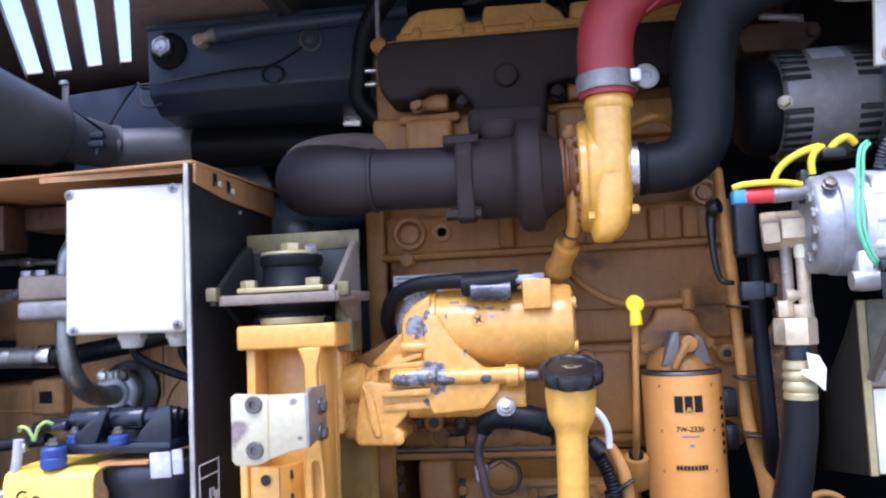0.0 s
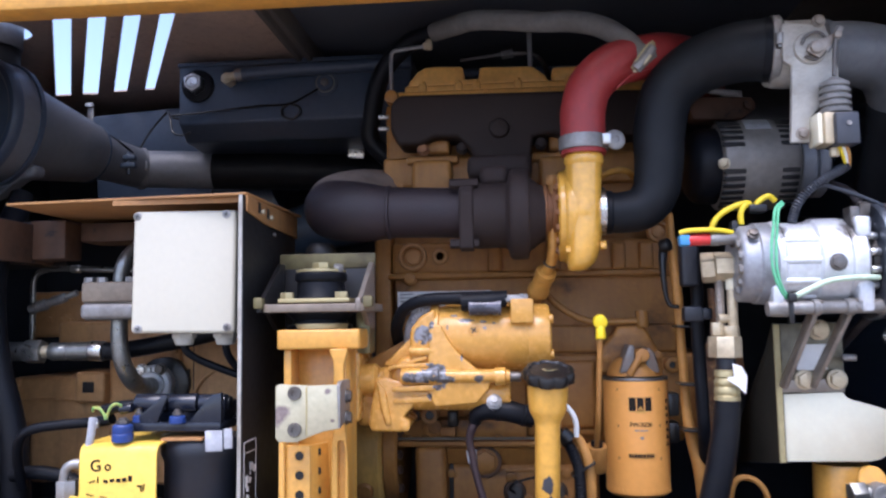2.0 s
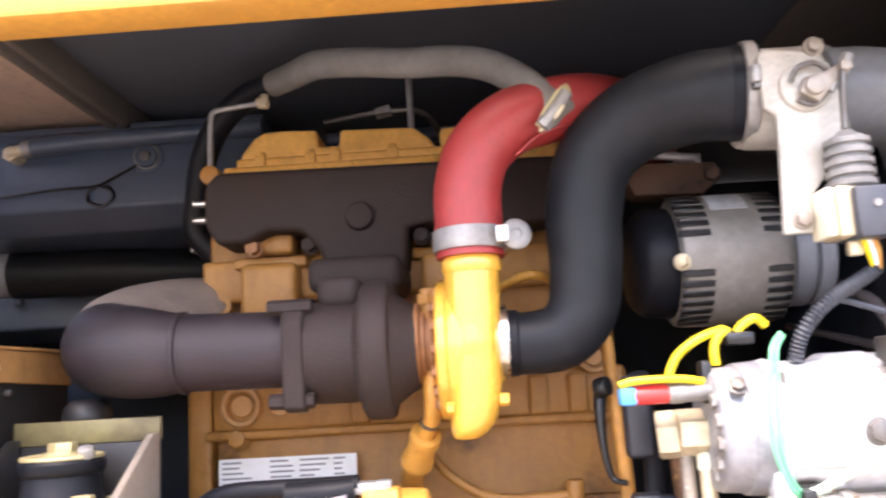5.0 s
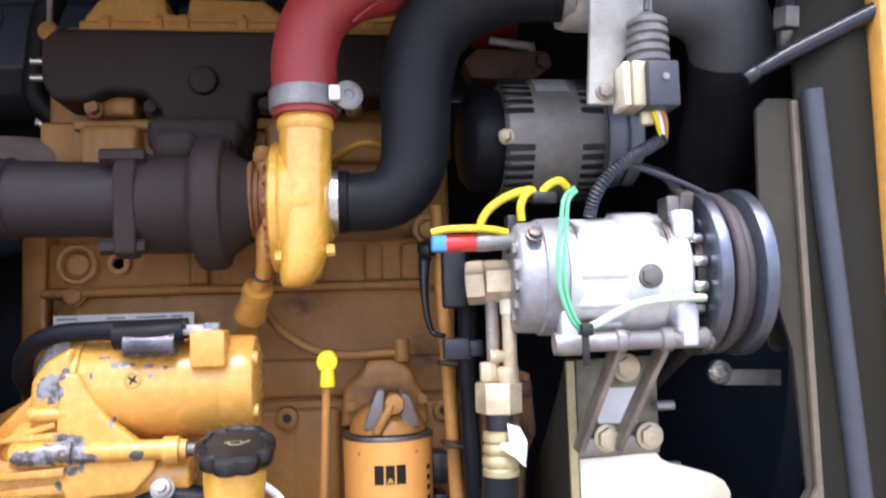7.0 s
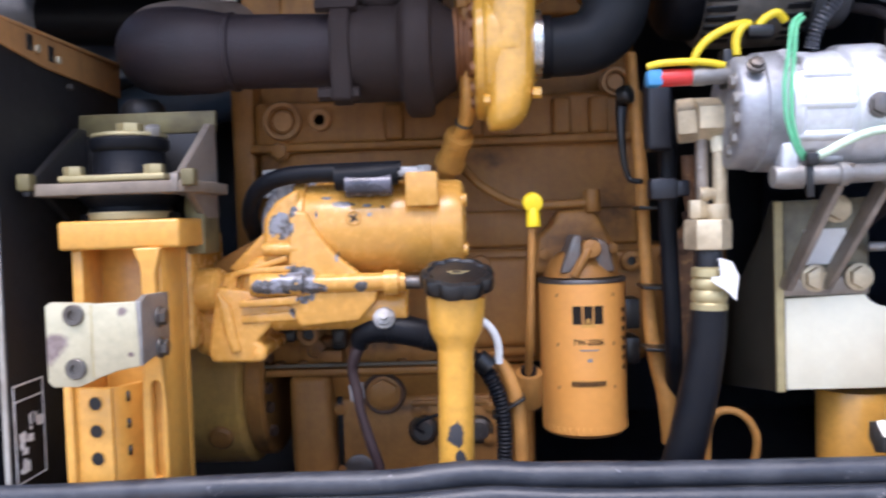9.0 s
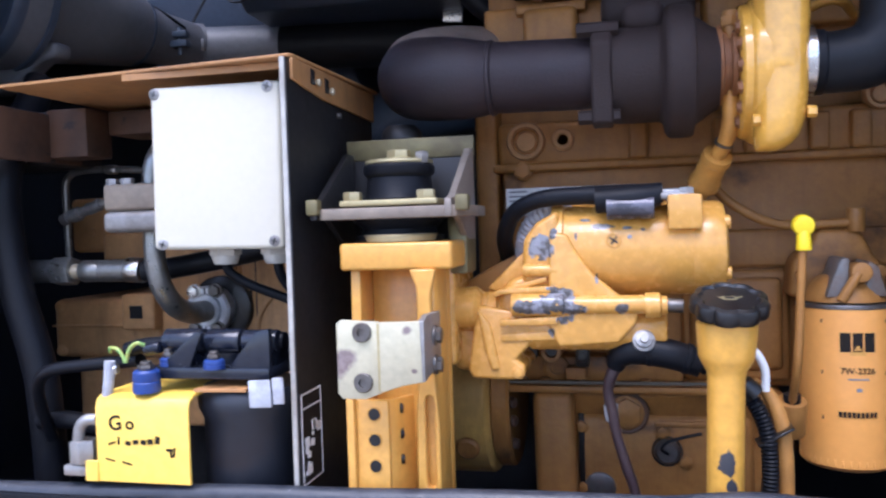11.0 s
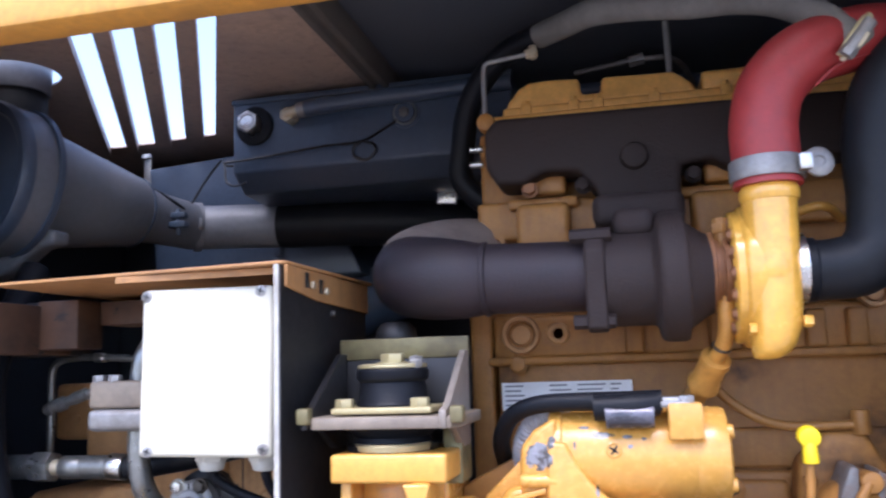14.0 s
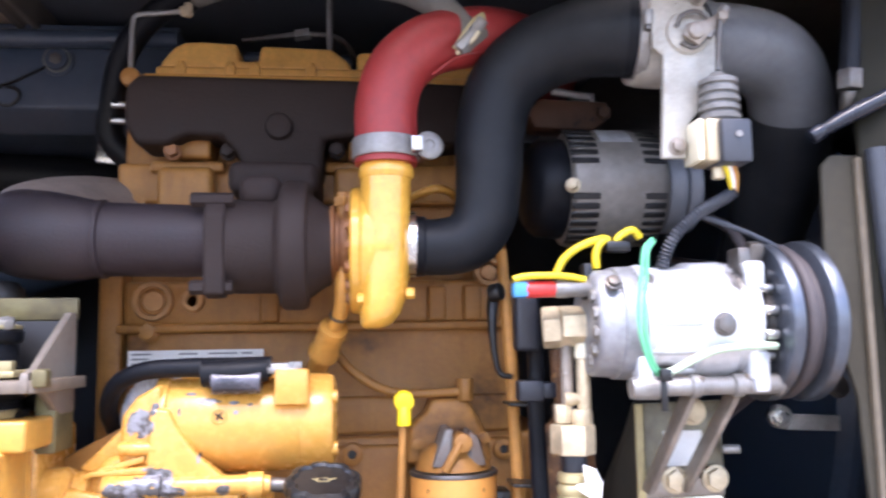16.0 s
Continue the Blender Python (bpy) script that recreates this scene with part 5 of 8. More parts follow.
bmesh.ops.transform(lg, matrix=Matrix(((1, 0, 0, 0), (0, 0, 1, 1.012), (0, 1, 0, 0), (0, 0, 0, 1))), verts=lg.verts)
part("leg", soften(lg, 0.0015, 1), M_YEL, sb)
part("leg_web", prism([(1.0245, 1.571), (1.0245, 1.10), (1.09, 1.10), (1.09, 1.571)], "x", -0.274, -0.256, 0.002), M_YEL, sb)
ch_ = part("drilled_channel", join(box((-0.357, 1.004, 1.10), (-0.347, 1.030, 1.432), 0.003), box((-0.347, 1.010, 1.10), (-0.309, 1.018, 1.427), 0.002), prism([(-0.311, 1.012), (-0.311, 1.020), (-0.294, 1.052), (-0.290, 1.048)], "z", 1.10, 1.426, 0.001)), M_YEL, sb)
for z in (1.411, 1.382, 1.353):
    # Black discs stand in for the shade in the drilled holes.
    part("hole", rod((-0.3255, 1.0125, z), (-0.3255, 1.0088, z), 0.0066, seg=20, edge=0), M_CAP, ch_)
    part("hole_rim", lathe((-0.3255, 1.0098, z), (0, -1, 0), [(0, 0.0066), (0.0008, 0.0070), (0.0008, 0.0082), (0, 0.0084)], 24), M_YEL, ch_)
    part("side_hole", rod((-0.300, 1.033, z + 0.003), (-0.303, 1.031, z + 0.003), 0.006, seg=16, edge=0), M_CAP, ch_)
zb = thing("zinc_bracket", (-0.30, 0.97, 1.44), "bent zinc-plated steel bracket with scuffed corner", "bracket")
part("face_plate", prism([(-0.349, 1.518), (-0.344, 1.522), (-0.302, 1.520), (-0.298, 1.446), (-0.318, 1.438), (-0.344, 1.438), (-0.349, 1.444)], "y", 0.963, 0.969, 0.001), M_ZINCB, zb)
part("web_plate", prism([(-0.300, 1.520), (-0.256, 1.521), (-0.254, 1.458), (-0.276, 1.454), (-0.300, 1.446)], "y", 0.957, 0.965, 0.0015), M_ZINCB, zb)
part("fold_line", box((-0.3035, 0.9615, 1.447), (-0.2995, 0.9635, 1.519), 0.0008, 1), M_ZINC, zb, "yellowed bend line")
# Same bent plate; the duller grey paints in this side's shade.
part("side_flange", prism([(0.958, 1.521), (0.975, 1.526), (1.030, 1.524), (1.030, 1.462), (0.985, 1.462), (0.958, 1.458)], "x", -0.2575, -0.2515, 0.001), M_DULLALU, zb)
for z in (1.509, 1.456):
    sk = part("cap_screw", lathe((-0.320, 0.9635, z), (0, -1, 0), [(0, 0.0105), (0.003, 0.0105), (0.0042, 0.0095), (0.0042, 0.0048), (0.0015, 0.0045), (0.0015, 0)], 26), M_BOLT, zb)
    part("bolt", bolt((-0.2515, 1.003, 1.5005 if z > 1.48 else 1.4690), (1, 0, 0), 0.0085, 0.008, 0.011), M_BOLT, zb)

# ---- partition, shelf and junction box ----
pp = thing("partition_panel", (-0.44, 1.15, 1.05), "dusty black steel partition with a pale raw front edge", "partition")
part("sheet", prism([(1.003, 1.06), (1.003, 1.812), (1.300, 1.800), (1.300, 1.06)], "x", -0.419, -0.413, 0.0008, 1), M_PANEL, pp)
part("raw_edge", box((-0.4200, 1.0000, 1.06), (-0.4140, 1.0030, 1.812), 0.0008, 1), M_RAW, pp, "pale worn edge of the sheet")
lab = part("warning_label", box((-0.4128, 1.007, 1.325), (-0.4118, 1.067, 1.432), 0, 1), M_TEXTBLACK, pp, "torn black and white warning label")
for y0, y1, z0, z1 in ((1.008, 1.066, 1.4295, 1.4312), (1.008, 1.066, 1.4130, 1.4142), (1.008, 1.0095, 1.326, 1.431), (1.0645, 1.066, 1.326, 1.431), (1.008, 1.066, 1.326, 1.3272)):
    part("label_border", box((-0.4120, y0, z0), (-0.4112, y1, z1), 0, 1), M_WHITE, lab)
random.seed(4)
for k in range(11):
    y0, z0 = 1.010 + 0.022 * random.random() + 0.02 * (k % 2), 1.33 + 0.06 * random.random()
    part("label_scrap", box((-0.4120, y0, z0), (-0.4112, y0 + 0.004 + 0.010 * random.random(), z0 + 0.003 + 0.010 * random.random()), 0, 1, (20 * random.random() - 10, 0, 0)), M_WHITE, lab)
for y, z in ((1.20, 1.498), (1.16, 1.765), (1.20, 1.395)):
    part("rivet", rod((-0.415, y, z), (-0.407, y, z), 0.004, seg=12), M_BOLT, pp)
sh = thing("shelf", (-0.62, 1.15, 1.80), "tan painted sheet-metal shelf with a drilled flange", "shelf")
part("top_sheet", prism([(-0.835, 1.050), (-0.414, 1.010), (-0.410, 1.016), (-0.402, 1.30), (-0.840, 1.34)], "z", 1.8135, 1.8175, 0.0008, 1), M_TAN, sh)
part("front_lip", box((-0.640, 1.030, 1.8045), (-0.422, 1.034, 1.8130), 0.0006, 1), M_TAN, sh)
fl2 = part("end_flange", prism([(1.012, 1.813), (1.30, 1.813), (1.30, 1.772), (1.10, 1.778), (1.012, 1.788)], "x", -0.4125, -0.4090, 0.0008, 1), M_TAN, sh)
for y, z in ((1.070, 1.800), (1.115, 1.796)):
    # Black pad stands in for the shade in the slot.
    part("slot", box((-0.4092, y - 0.006, z - 0.009), (-0.4080, y + 0.006, z + 0.009), 0.0005, 1), M_CAP, fl2)
    part("bolt", rod((-0.4085, y + 0.012, z - 0.005), (-0.4035, y + 0.012, z - 0.005), 0.005, seg=6), M_BRASS, fl2)
jb = thing("junction_box", (-0.53, 1.07, 1.596), "off-white plastic junction box with four corner screws", "junction box")
BT = (0, 0.8, 0)
part("body", box((-0.602, 1.052, 1.600), (-0.4330, 1.115, 1.793), 0.008, 4, BT), M_BOX, jb)
lid = part("lid", box((-0.608, 1.036, 1.598), (-0.4375, 1.054, 1.7945), 0.006, 4, BT), M_BOX, jb)
part("lid_seam", box((-0.605, 1.0535, 1.601), (-0.4345, 1.0565, 1.792), 0.004, 2, BT), M_CAP, jb)
for x, z in ((-0.6000, 1.7870), (-0.4520, 1.7870), (-0.4495, 1.6065), (-0.5960, 1.6055)):
    sc_ = part("corner_screw", lathe((x, 1.0358, z), (0, -1, 0), [(0, 0.0068), (0.0006, 0.0068), (0.0012, 0.0058), (0.0012, 0)], 20), M_DULLALU, lid)
    for a in (20, 110):
        part("cross_slot", box((x - 0.0042, 1.0341, z - 0.0008), (x + 0.0042, 1.0350, z + 0.0008), 0, 1, (0, a, 0)), M_CAP, sc_)
for x in (-0.540, -0.470):
    g = part("cable_gland", join(rod((x, 1.085, 1.600), (x, 1.085, 1.589), 0.0195, seg=6, edge=0.002), rod((x, 1.085, 1.590), (x, 1.085, 1.578), 0.0175, 0.014, seg=24, edge=0.002)), M_GLAND, jb)
for pts in ([(-0.540, 1.085, 1.582), (-0.538, 1.09, 1.568), (-0.520, 1.10, 1.553), (-0.488, 1.11, 1.538), (-0.448, 1.12, 1.522), (-0.420, 1.13, 1.512)], [(-0.470, 1.085, 1.582), (-0.469, 1.09, 1.565), (-0.462, 1.10, 1.547), (-0.446, 1.11, 1.530), (-0.420, 1.12, 1.518)]):
    part("box_cable", tube(pts, 0.0062, seg=12), M_RUBBER, label="black round cable leaving the junction box", category="cable", group="box cables")
# post details
pb = thing("post_bracket", (-0.93, 1.06, 1.72), "tan bracket bolted to the door post", "bracket")
part("plate", box((-0.980, 1.056, 1.721), (-0.874, 1.0665, 1.808), 0.006, 3), M_POST, pb)
part("return", box((-0.886, 1.066, 1.728), (-0.874, 1.26, 1.800), 0.003), M_BROWN, pb)
for z in (1.780, 1.742):
    part("bolt", lathe((-0.9495, 1.056, z), (0, -1, 0), [(0, 0.017), (0.004, 0.0175), (0.009, 0.014), (0.009, 0.006), (0.005, 0.0055), (0.005, 0)], 28), M_CAP, pb)
cr = thing("cross_tube", (-0.85, 1.26, 1.72), "scuffed dark cross channel behind the post", "cross member")
part("channel", box((-1.02, 1.20, 1.727), (-0.882, 1.32, 1.806), 0.004), M_PANEL, cr)
part("tan_plate", box((-0.880, 1.19, 1.735), (-0.812, 1.25, 1.806), 0.003), M_BROWN, cr)
part("rear_channel", box((-0.812, 1.24, 1.77), (-0.45, 1.32, 1.806), 0.003), M_BROWN, cr)
dl = thing("decal", (-0.98, 1.069, 1.485), "white instruction decal with a black border", "decal")
part("paper", box((-1.006, 1.0678, 1.486), (-0.956, 1.0692, 1.611), 0.0003, 1, (0, -1.2, 0)), M_WHITE, dl)
for lo, hi in (((-1.0035, 1.489), (-1.0025, 1.608)), ((-0.9595, 1.489), (-0.9585, 1.608)), ((-1.0035, 1.607), (-0.9585, 1.608)), ((-1.0035, 1.489), (-0.9585, 1.490))):
    part("border", box((lo[0], 1.0668, lo[1]), (hi[0], 1.0676, hi[1]), 0, 1, (0, -1.2, 0) if hi[1] - lo[1] > 0.05 else (0, 0, 0)), M_TEXTBLACK, dl)
for lo, hi in (((-0.995, 1.585), (-0.993, 1.598)), ((-0.995, 1.597), (-0.970, 1.5985)), ((-0.972, 1.586), (-0.970, 1.5985)), ((-0.985, 1.558), (-0.969, 1.5595)), ((-0.985, 1.550), (-0.969, 1.5515)), ((-0.985, 1.551), (-0.9838, 1.559)), ((-0.970, 1.551), (-0.9688, 1.559)),
               ((-0.996, 1.530), (-0.992, 1.545)), ((-0.996, 1.505), (-0.993, 1.525)), ((-0.986, 1.515), (-0.9845, 1.545)), ((-0.980, 1.512), (-0.9785, 1.545)), ((-0.974, 1.510), (-0.9725, 1.545)), ((-0.998, 1.4935), (-0.990, 1.495))):
    part("print_bar", box((lo[0], 1.0668, lo[1]), (hi[0], 1.0676, hi[1]), 0, 1), M_GREYTXT, dl)
lt = thing("latch_hook", (-1.0, 1.03, 1.90), "black rubber-covered latch hook on the door post", "latch")
part("arm", tube([(-1.09, 0.98, 1.945), (-1.01, 0.995, 1.932), (-0.96, 1.012, 1.918), (-0.924, 1.03, 1.905)], [0.014, 0.0165, 0.0155, 0.012], seg=16), M_RUBBER, lt)
part("pin", tube([(-1.07, 1.02, 1.895), (-1.00, 1.012, 1.893), (-0.975, 1.015, 1.895)], 0.007, seg=12), M_BRASS, lt)

# ---- pump side ----
pu = thing("hydraulic_pump", (-0.80, 1.45, 1.10), "tan-painted cast hydraulic pump with flanged ports", "hydraulic pump")
part("body", join(box((-1.012, 1.345, 1.412), (-0.805, 1.65, 1.512), 0.014, 4), box((-0.98, 1.36, 1.30), (-0.60, 1.65, 1.42), 0.014, 4)), M_PUMP, pu)
part("port_block", join(box((-0.862, 1.322, 1.462), (-0.802, 1.40, 1.522), 0.006, 3), rod((-0.866, 1.345, 1.494), (-0.850, 1.345, 1.494), 0.014, seg=20, edge=0.003)), M_PUMP, pu)
# Black square stands in for the shade inside the port.
part("square_hole", box((-0.845, 1.3200, 1.482), (-0.822, 1.3225, 1.503), 0.0005, 1), M_CAP, pu)
part("upper_casting", join(box((-1.000, 1.385, 1.590), (-0.888, 1.62, 1.684), 0.010, 3), box((-0.930, 1.372, 1.560), (-0.812, 1.60, 1.622), 0.010, 3)), M_PUMP, pu)
part("plug", bolt((-0.918, 1.385, 1.622), (0, -1, 0), 0.013, 0.008, 0.016), M_PUMP, pu)
part("plug", rod((-0.955, 1.388, 1.625), (-0.955, 1.380, 1.625), 0.007, seg=16), M_PUMP, pu)
part("end_plate", join(box((-0.805, 1.345, 1.30), (-0.655, 1.66, 1.625), 0.008, 3), box((-0.654, 1.338, 1.30), (-0.452, 1.66, 1.640), 0.010, 3)), M_PUMP, pu)
part("cast_ring", lathe((-0.560, 1.338, 1.46), (0, -1, 0), [(-0.01, 0.07), (0.003, 0.07), (0.005, 0.068), (0.005, 0.064), (0.003, 0.062), (-0.01, 0.062)], 48), M_PUMP, pu)
for z in (1.56, 1.45):
    part("bolt", bolt((-0.668, 1.345, z), (0, -1, 0), 0.007, 0.006), M_PUMP, pu)
part("seam", box((-0.6275, 1.3365, 1.30), (-0.6260, 1.3385, 1.638), 0, 1), M_CAP, pu)
part("cast_mark", box((-0.6385, 1.3368, 1.507), (-0.6340, 1.3385, 1.525), 0.0006, 1), M_CAP, pu)
part("body_step", box((-1.010, 1.340, 1.4655), (-0.865, 1.346, 1.4690), 0.001, 1), M_PUMP, pu)
for x, z in ((-0.995, 1.50), (-0.995, 1.425), (-0.82, 1.425)):
    part("body_bolt", bolt((x, 1.346, z), (0, -1, 0), 0.008, 0.007, 0.010), M_PUMP, pu)
sp = thing("suction_pipe", (-0.70, 1.2, 1.45), "grey steel pipe bent into a split flange", "pipe")
part("pipe", tube([(-0.640, 1.30, 1.80), (-0.660, 1.23, 1.775), (-0.684, 1.175, 1.735), (-0.693, 1.165, 1.69), (-0.693, 1.165, 1.63), (-0.692, 1.165, 1.583), (-0.688, 1.172, 1.545), (-0.683, 1.195, 1.515), (-0.690, 1.25, 1.499), (-0.698, 1.31, 1.495)], [0.0130, 0.0130, 0.0130, 0.0132, 0.0140, 0.0145, 0.0150, 0.0155, 0.0165, 0.0170], seg=24), M_PIPE, sp)
sf = part("split_flange", lathe((-0.696, 1.318, 1.497), (0, -1, 0), [(-0.02, 0.038), (0.010, 0.038), (0.014, 0.034), (0.014, 0.026), (0.018, 0.0235), (0.018, 0.018)], 40), M_ALU, sp, "two-part pipe flange")
# Black ring paints in the shade behind the flange.
part("shade_ring", lathe((-0.684, 1.334, 1.497), (0, -1, 0), [(-0.01, 0.052), (0.006, 0.052), (0.008, 0.049), (0.008, 0.02)], 40), M_CAP, sf, "black ring for the shade behind the flange")
for x, z, m_ in ((-0.717, 1.526, M_STEEL), (-0.680, 1.527, M_BOLT), (-0.716, 1.468, M_BOLT), (-0.678, 1.468, M_BOLT)):
    part("bolt", bolt((x, 1.306, z), (0, -1, 0), 0.0095, 0.010, 0.012), m_, sf)
for z0 in (1.5205, 1.4630):
    part("split_gap", box((-0.6990, 1.3025, z0), (-0.6970, 1.306, z0 + 0.011), 0, 1), M_CAP, sf)
pf = thing("pipe_flange", (-0.71, 1.165, 1.62), "square tan and grey pipe flange joint", "pipe flange")
part("upper_half", box((-0.745, 1.128, 1.652), (-0.648, 1.215, 1.688), 0.005, 3), M_TRAY, pf)
part("lower_half", box((-0.747, 1.126, 1.622), (-0.646, 1.217, 1.6515), 0.009, 3), M_DULLALU, pf)
for x in (-0.735, -0.712, -0.66):
    part("bolt", bolt((x, 1.138, 1.688), (0, 0, 1), 0.009, 0.008), M_DULLALU, pf)
hp = thing("hose_fitting", (-0.85, 1.22, 1.55), "steel hose end with hexagon nuts and a bright ferrule", "hose fitting")
part("ferrule", rod((-0.774, 1.22, 1.567), (-0.748, 1.22, 1.5655), 0.0185, seg=28), M_STEEL, hp, "bright ferrule ring")
part("sleeve", lathe((-0.852, 1.22, 1.566), (1, 0, 0), [(0, 0.0145), (0.004, 0.0165), (0.03, 0.0165), (0.032, 0.015), (0.036, 0.015), (0.038, 0.0168), (0.078, 0.0168)], 26), M_PIPE, hp)
part("neck", rod((-0.868, 1.22, 1.566), (-0.850, 1.22, 1.566), 0.0115, seg=20), M_BRASS, hp)
part("nut", rod((-0.898, 1.22, 1.5665), (-0.866, 1.22, 1.5665), 0.0225, seg=6, edge=0.002, turn=15), M_PIPE, hp)
part("union", rod((-0.952, 1.22, 1.567), (-0.898, 1.22, 1.567), 0.0175, seg=24), M_PIPE, hp)
part("hose", tube([(-0.748, 1.22, 1.565), (-0.72, 1.225, 1.566), (-0.66, 1.24, 1.575), (-0.58, 1.25, 1.59), (-0.45, 1.26, 1.62)], 0.016, seg=18), M_RUBBER, hp)
part("tail_hose", tube([(-0.952, 1.22, 1.567), (-1.05, 1.225, 1.566), (-1.25, 1.23, 1.56)], 0.017, seg=18), M_RUBBER, hp)
tp = thing("pilot_pipe", (-0.9, 1.3, 1.6), "thin bent steel pilot line with a crimped joint", "pipe")
part("pipe", tube([(-0.942, 1.305, 1.58), (-0.941, 1.303, 1.65), (-0.939, 1.30, 1.700), (-0.930, 1.30, 1.717), (-0.908, 1.30, 1.7245), (-0.85, 1.30, 1.724), (-0.70, 1.30, 1.716)], 0.0058, seg=12), M_PIPE, tp)
part("joint", rod((-0.862, 1.30, 1.7242), (-0.842, 1.30, 1.7236), 0.0075, seg=14), M_STEEL, tp)
qc = thing("test_coupling", (-0.89, 1.28, 1.65), "knurled steel test coupling", "coupling")
part("barrel", lathe((-0.935, 1.285, 1.645), (0.95, 0.0, 0.32), [(0, 0), (0, 0.009), (0.012, 0.010), (0.014, 0.007), (0.018, 0.007), (0.02, 0.011), (0.034, 0.011), (0.036, 0.008), (0.05, 0.008), (0.052, 0.0095), (0.075, 0.0095), (0.077, 0.006), (0.10, 0.006)], 18), M_DULLALU, qc)
bh = thing("black_hose", (-0.9, 1.15, 1.2), "thick dusty black hose hanging behind the post", "hose")
part("hose", tube([(-0.935, 1.25, 1.86), (-0.926, 1.18, 1.76), (-0.923, 1.15, 1.70), (-0.9205, 1.15, 1.617), (-0.905, 1.15, 1.531), (-0.880, 1.15, 1.446), (-0.868, 1.15, 1.36), (-0.86, 1.16, 1.05)], 0.0235, seg=20), M_RUBBER, bh)
lh = thing("return_hose", (-0.75, 1.06, 1.42), "black rubber hose running to the fuel filter", "hose")
part("hose", tube([(-0.835, 1.12, 1.34), (-0.826, 1.09, 1.39), (-0.812, 1.07, 1.425), (-0.785, 1.06, 1.445), (-0.733, 1.06, 1.4528), (-0.687, 1.06, 1.4566), (-0.64, 1.045, 1.463)], 0.0082, seg=16), M_RUBBER, lh)
part("lower_run", tube([(-0.86, 1.13, 1.36), (-0.80, 1.12, 1.365), (-0.74, 1.12, 1.35), (-0.70, 1.12, 1.31), (-0.69, 1.13, 1.25)], 0.012, seg=16), M_RUBBER, lh)
# fuel filter with its yellow guard
ff = thing("fuel_filter", (-0.56, 1.02, 1.25), "black fuel filter behind a bright yellow guard plate", "fuel filter")
gp = part("guard_plate", prism([(0.972, 1.334), (0.972, 1.420), (0.976, 1.430), (0.986, 1.4345), (1.10, 1.4355), (1.10, 1.432), (0.987, 1.431), (0.979, 1.427), (0.9755, 1.419), (0.9755, 1.334)], "x", -0.653, -0.533, 0.0006, 1), M_YBLK, ff, "lemon-yellow folded guard with felt-pen writing")
part("guard_foot", box((-0.668, 0.970, 1.334), (-0.651, 0.975, 1.358), 0.0006, 1), M_YBLK, gp)
part("tan_edge", prism([(-0.533, 0.985), (-0.528, 1.04), (-0.470, 1.04), (-0.470, 0.99)], "z", 1.437, 1.441, 0.0005, 1), M_TAN, ff)
# readable pen letters
for k, (txt, x, z, s) in enumerate((("G", -0.635, 1.394, 0.024), ("o", -0.613, 1.3955, 0.020))):
    cu = bpy.data.curves.new("letter", "FONT")
    cu.body, cu.size, cu.extrude, cu.offset = txt, s, 0.0003, 0.0004
    tmp = new("letter", cu)
    me = bpy.data.meshes.new_from_object(tmp)
    bpy.data.objects.remove(tmp)
    bm = bmesh.new()
    bm.from_mesh(me)
    bmesh.ops.transform(bm, matrix=pose(x, 0.9716, z, 90, -6, 0), verts=bm.verts)
    part("pen_letter", bm, M_TEXTBLACK, gp)
for x0, z0, w, h, a in ((-0.632, 1.3795, 0.010, 0.0020, -18), (-0.623, 1.3825, 0.0022, 0.009, 0), (-0.611, 1.380, 0.007, 0.0045, 10), (-0.601, 1.3815, 0.007, 0.005, -8), (-0.591, 1.3815, 0.007, 0.0055, 5), (-0.582, 1.3825, 0.007, 0.006, -5), (-0.573, 1.3845, 0.006, 0.0085, 6), (-0.558, 1.3735, 0.0085, 0.003, 4), (-0.552, 1.371, 0.0022, 0.011, 10), (-0.556, 1.369, 0.002, 0.008, -4), (-0.635, 1.360, 0.013, 0.0016, 12), (-0.613, 1.3565, 0.013, 0.0018, 14)):
    part("pen_stroke", box((x0 - w / 2, 0.9711, z0 - h / 2), (x0 + w / 2, 0.9717, z0 + h / 2), 0, 1, (0, a, 0)), M_TEXTBLACK, gp)
part("canister", lathe((-0.492, 1.055, 1.15), (0, 0, 1), [(0, 0.058), (0.25, 0.060), (0.262, 0.066), (0.276, 0.066), (0.286, 0.060)], 48), M_PLASTIC, ff)
fhd = part("filter_head", join(box((-0.600, 0.998, 1.449), (-0.4445, 1.11, 1.463), 0.003), box((-0.585, 1.03, 1.46), (-0.450, 1.10, 1.490), 0.006)), M_GLOSS, ff, "glossy black filter head")
for x0, x1, r in ((-0.592, -0.540, 0.0148), (-0.536, -0.492, 0.0148), (-0.489, -0.446, 0.0135)):
    part("head_barrel", rod((x0, 1.030, 1.4895), (x1, 1.030, 1.4895), r, seg=28, edge=0.002), M_GLOSS, fhd)
part("fin", prism([(-0.590, 1.460), (-0.538, 1.504), (-0.530, 1.503), (-0.548, 1.460)], "y", 1.002, 1.010, 0.001), M_GLOSS, fhd)
part("fin", prism([(-0.507, 1.452), (-0.462, 1.504), (-0.4465, 1.507), (-0.4465, 1.452)], "y", 1.004, 1.014, 0.001), M_GLOSS, fhd)
part("spigot", rod((-0.470, 1.04, 1.490), (-0.443, 1.04, 1.489), 0.010, seg=16), M_RUBBER, fhd)
part("hose_tail", tube([(-0.590, 1.03, 1.486), (-0.622, 1.03, 1.484), (-0.650, 1.035, 1.478)], [0.010, 0.009, 0.009], seg=14), M_RUBBER, fhd)
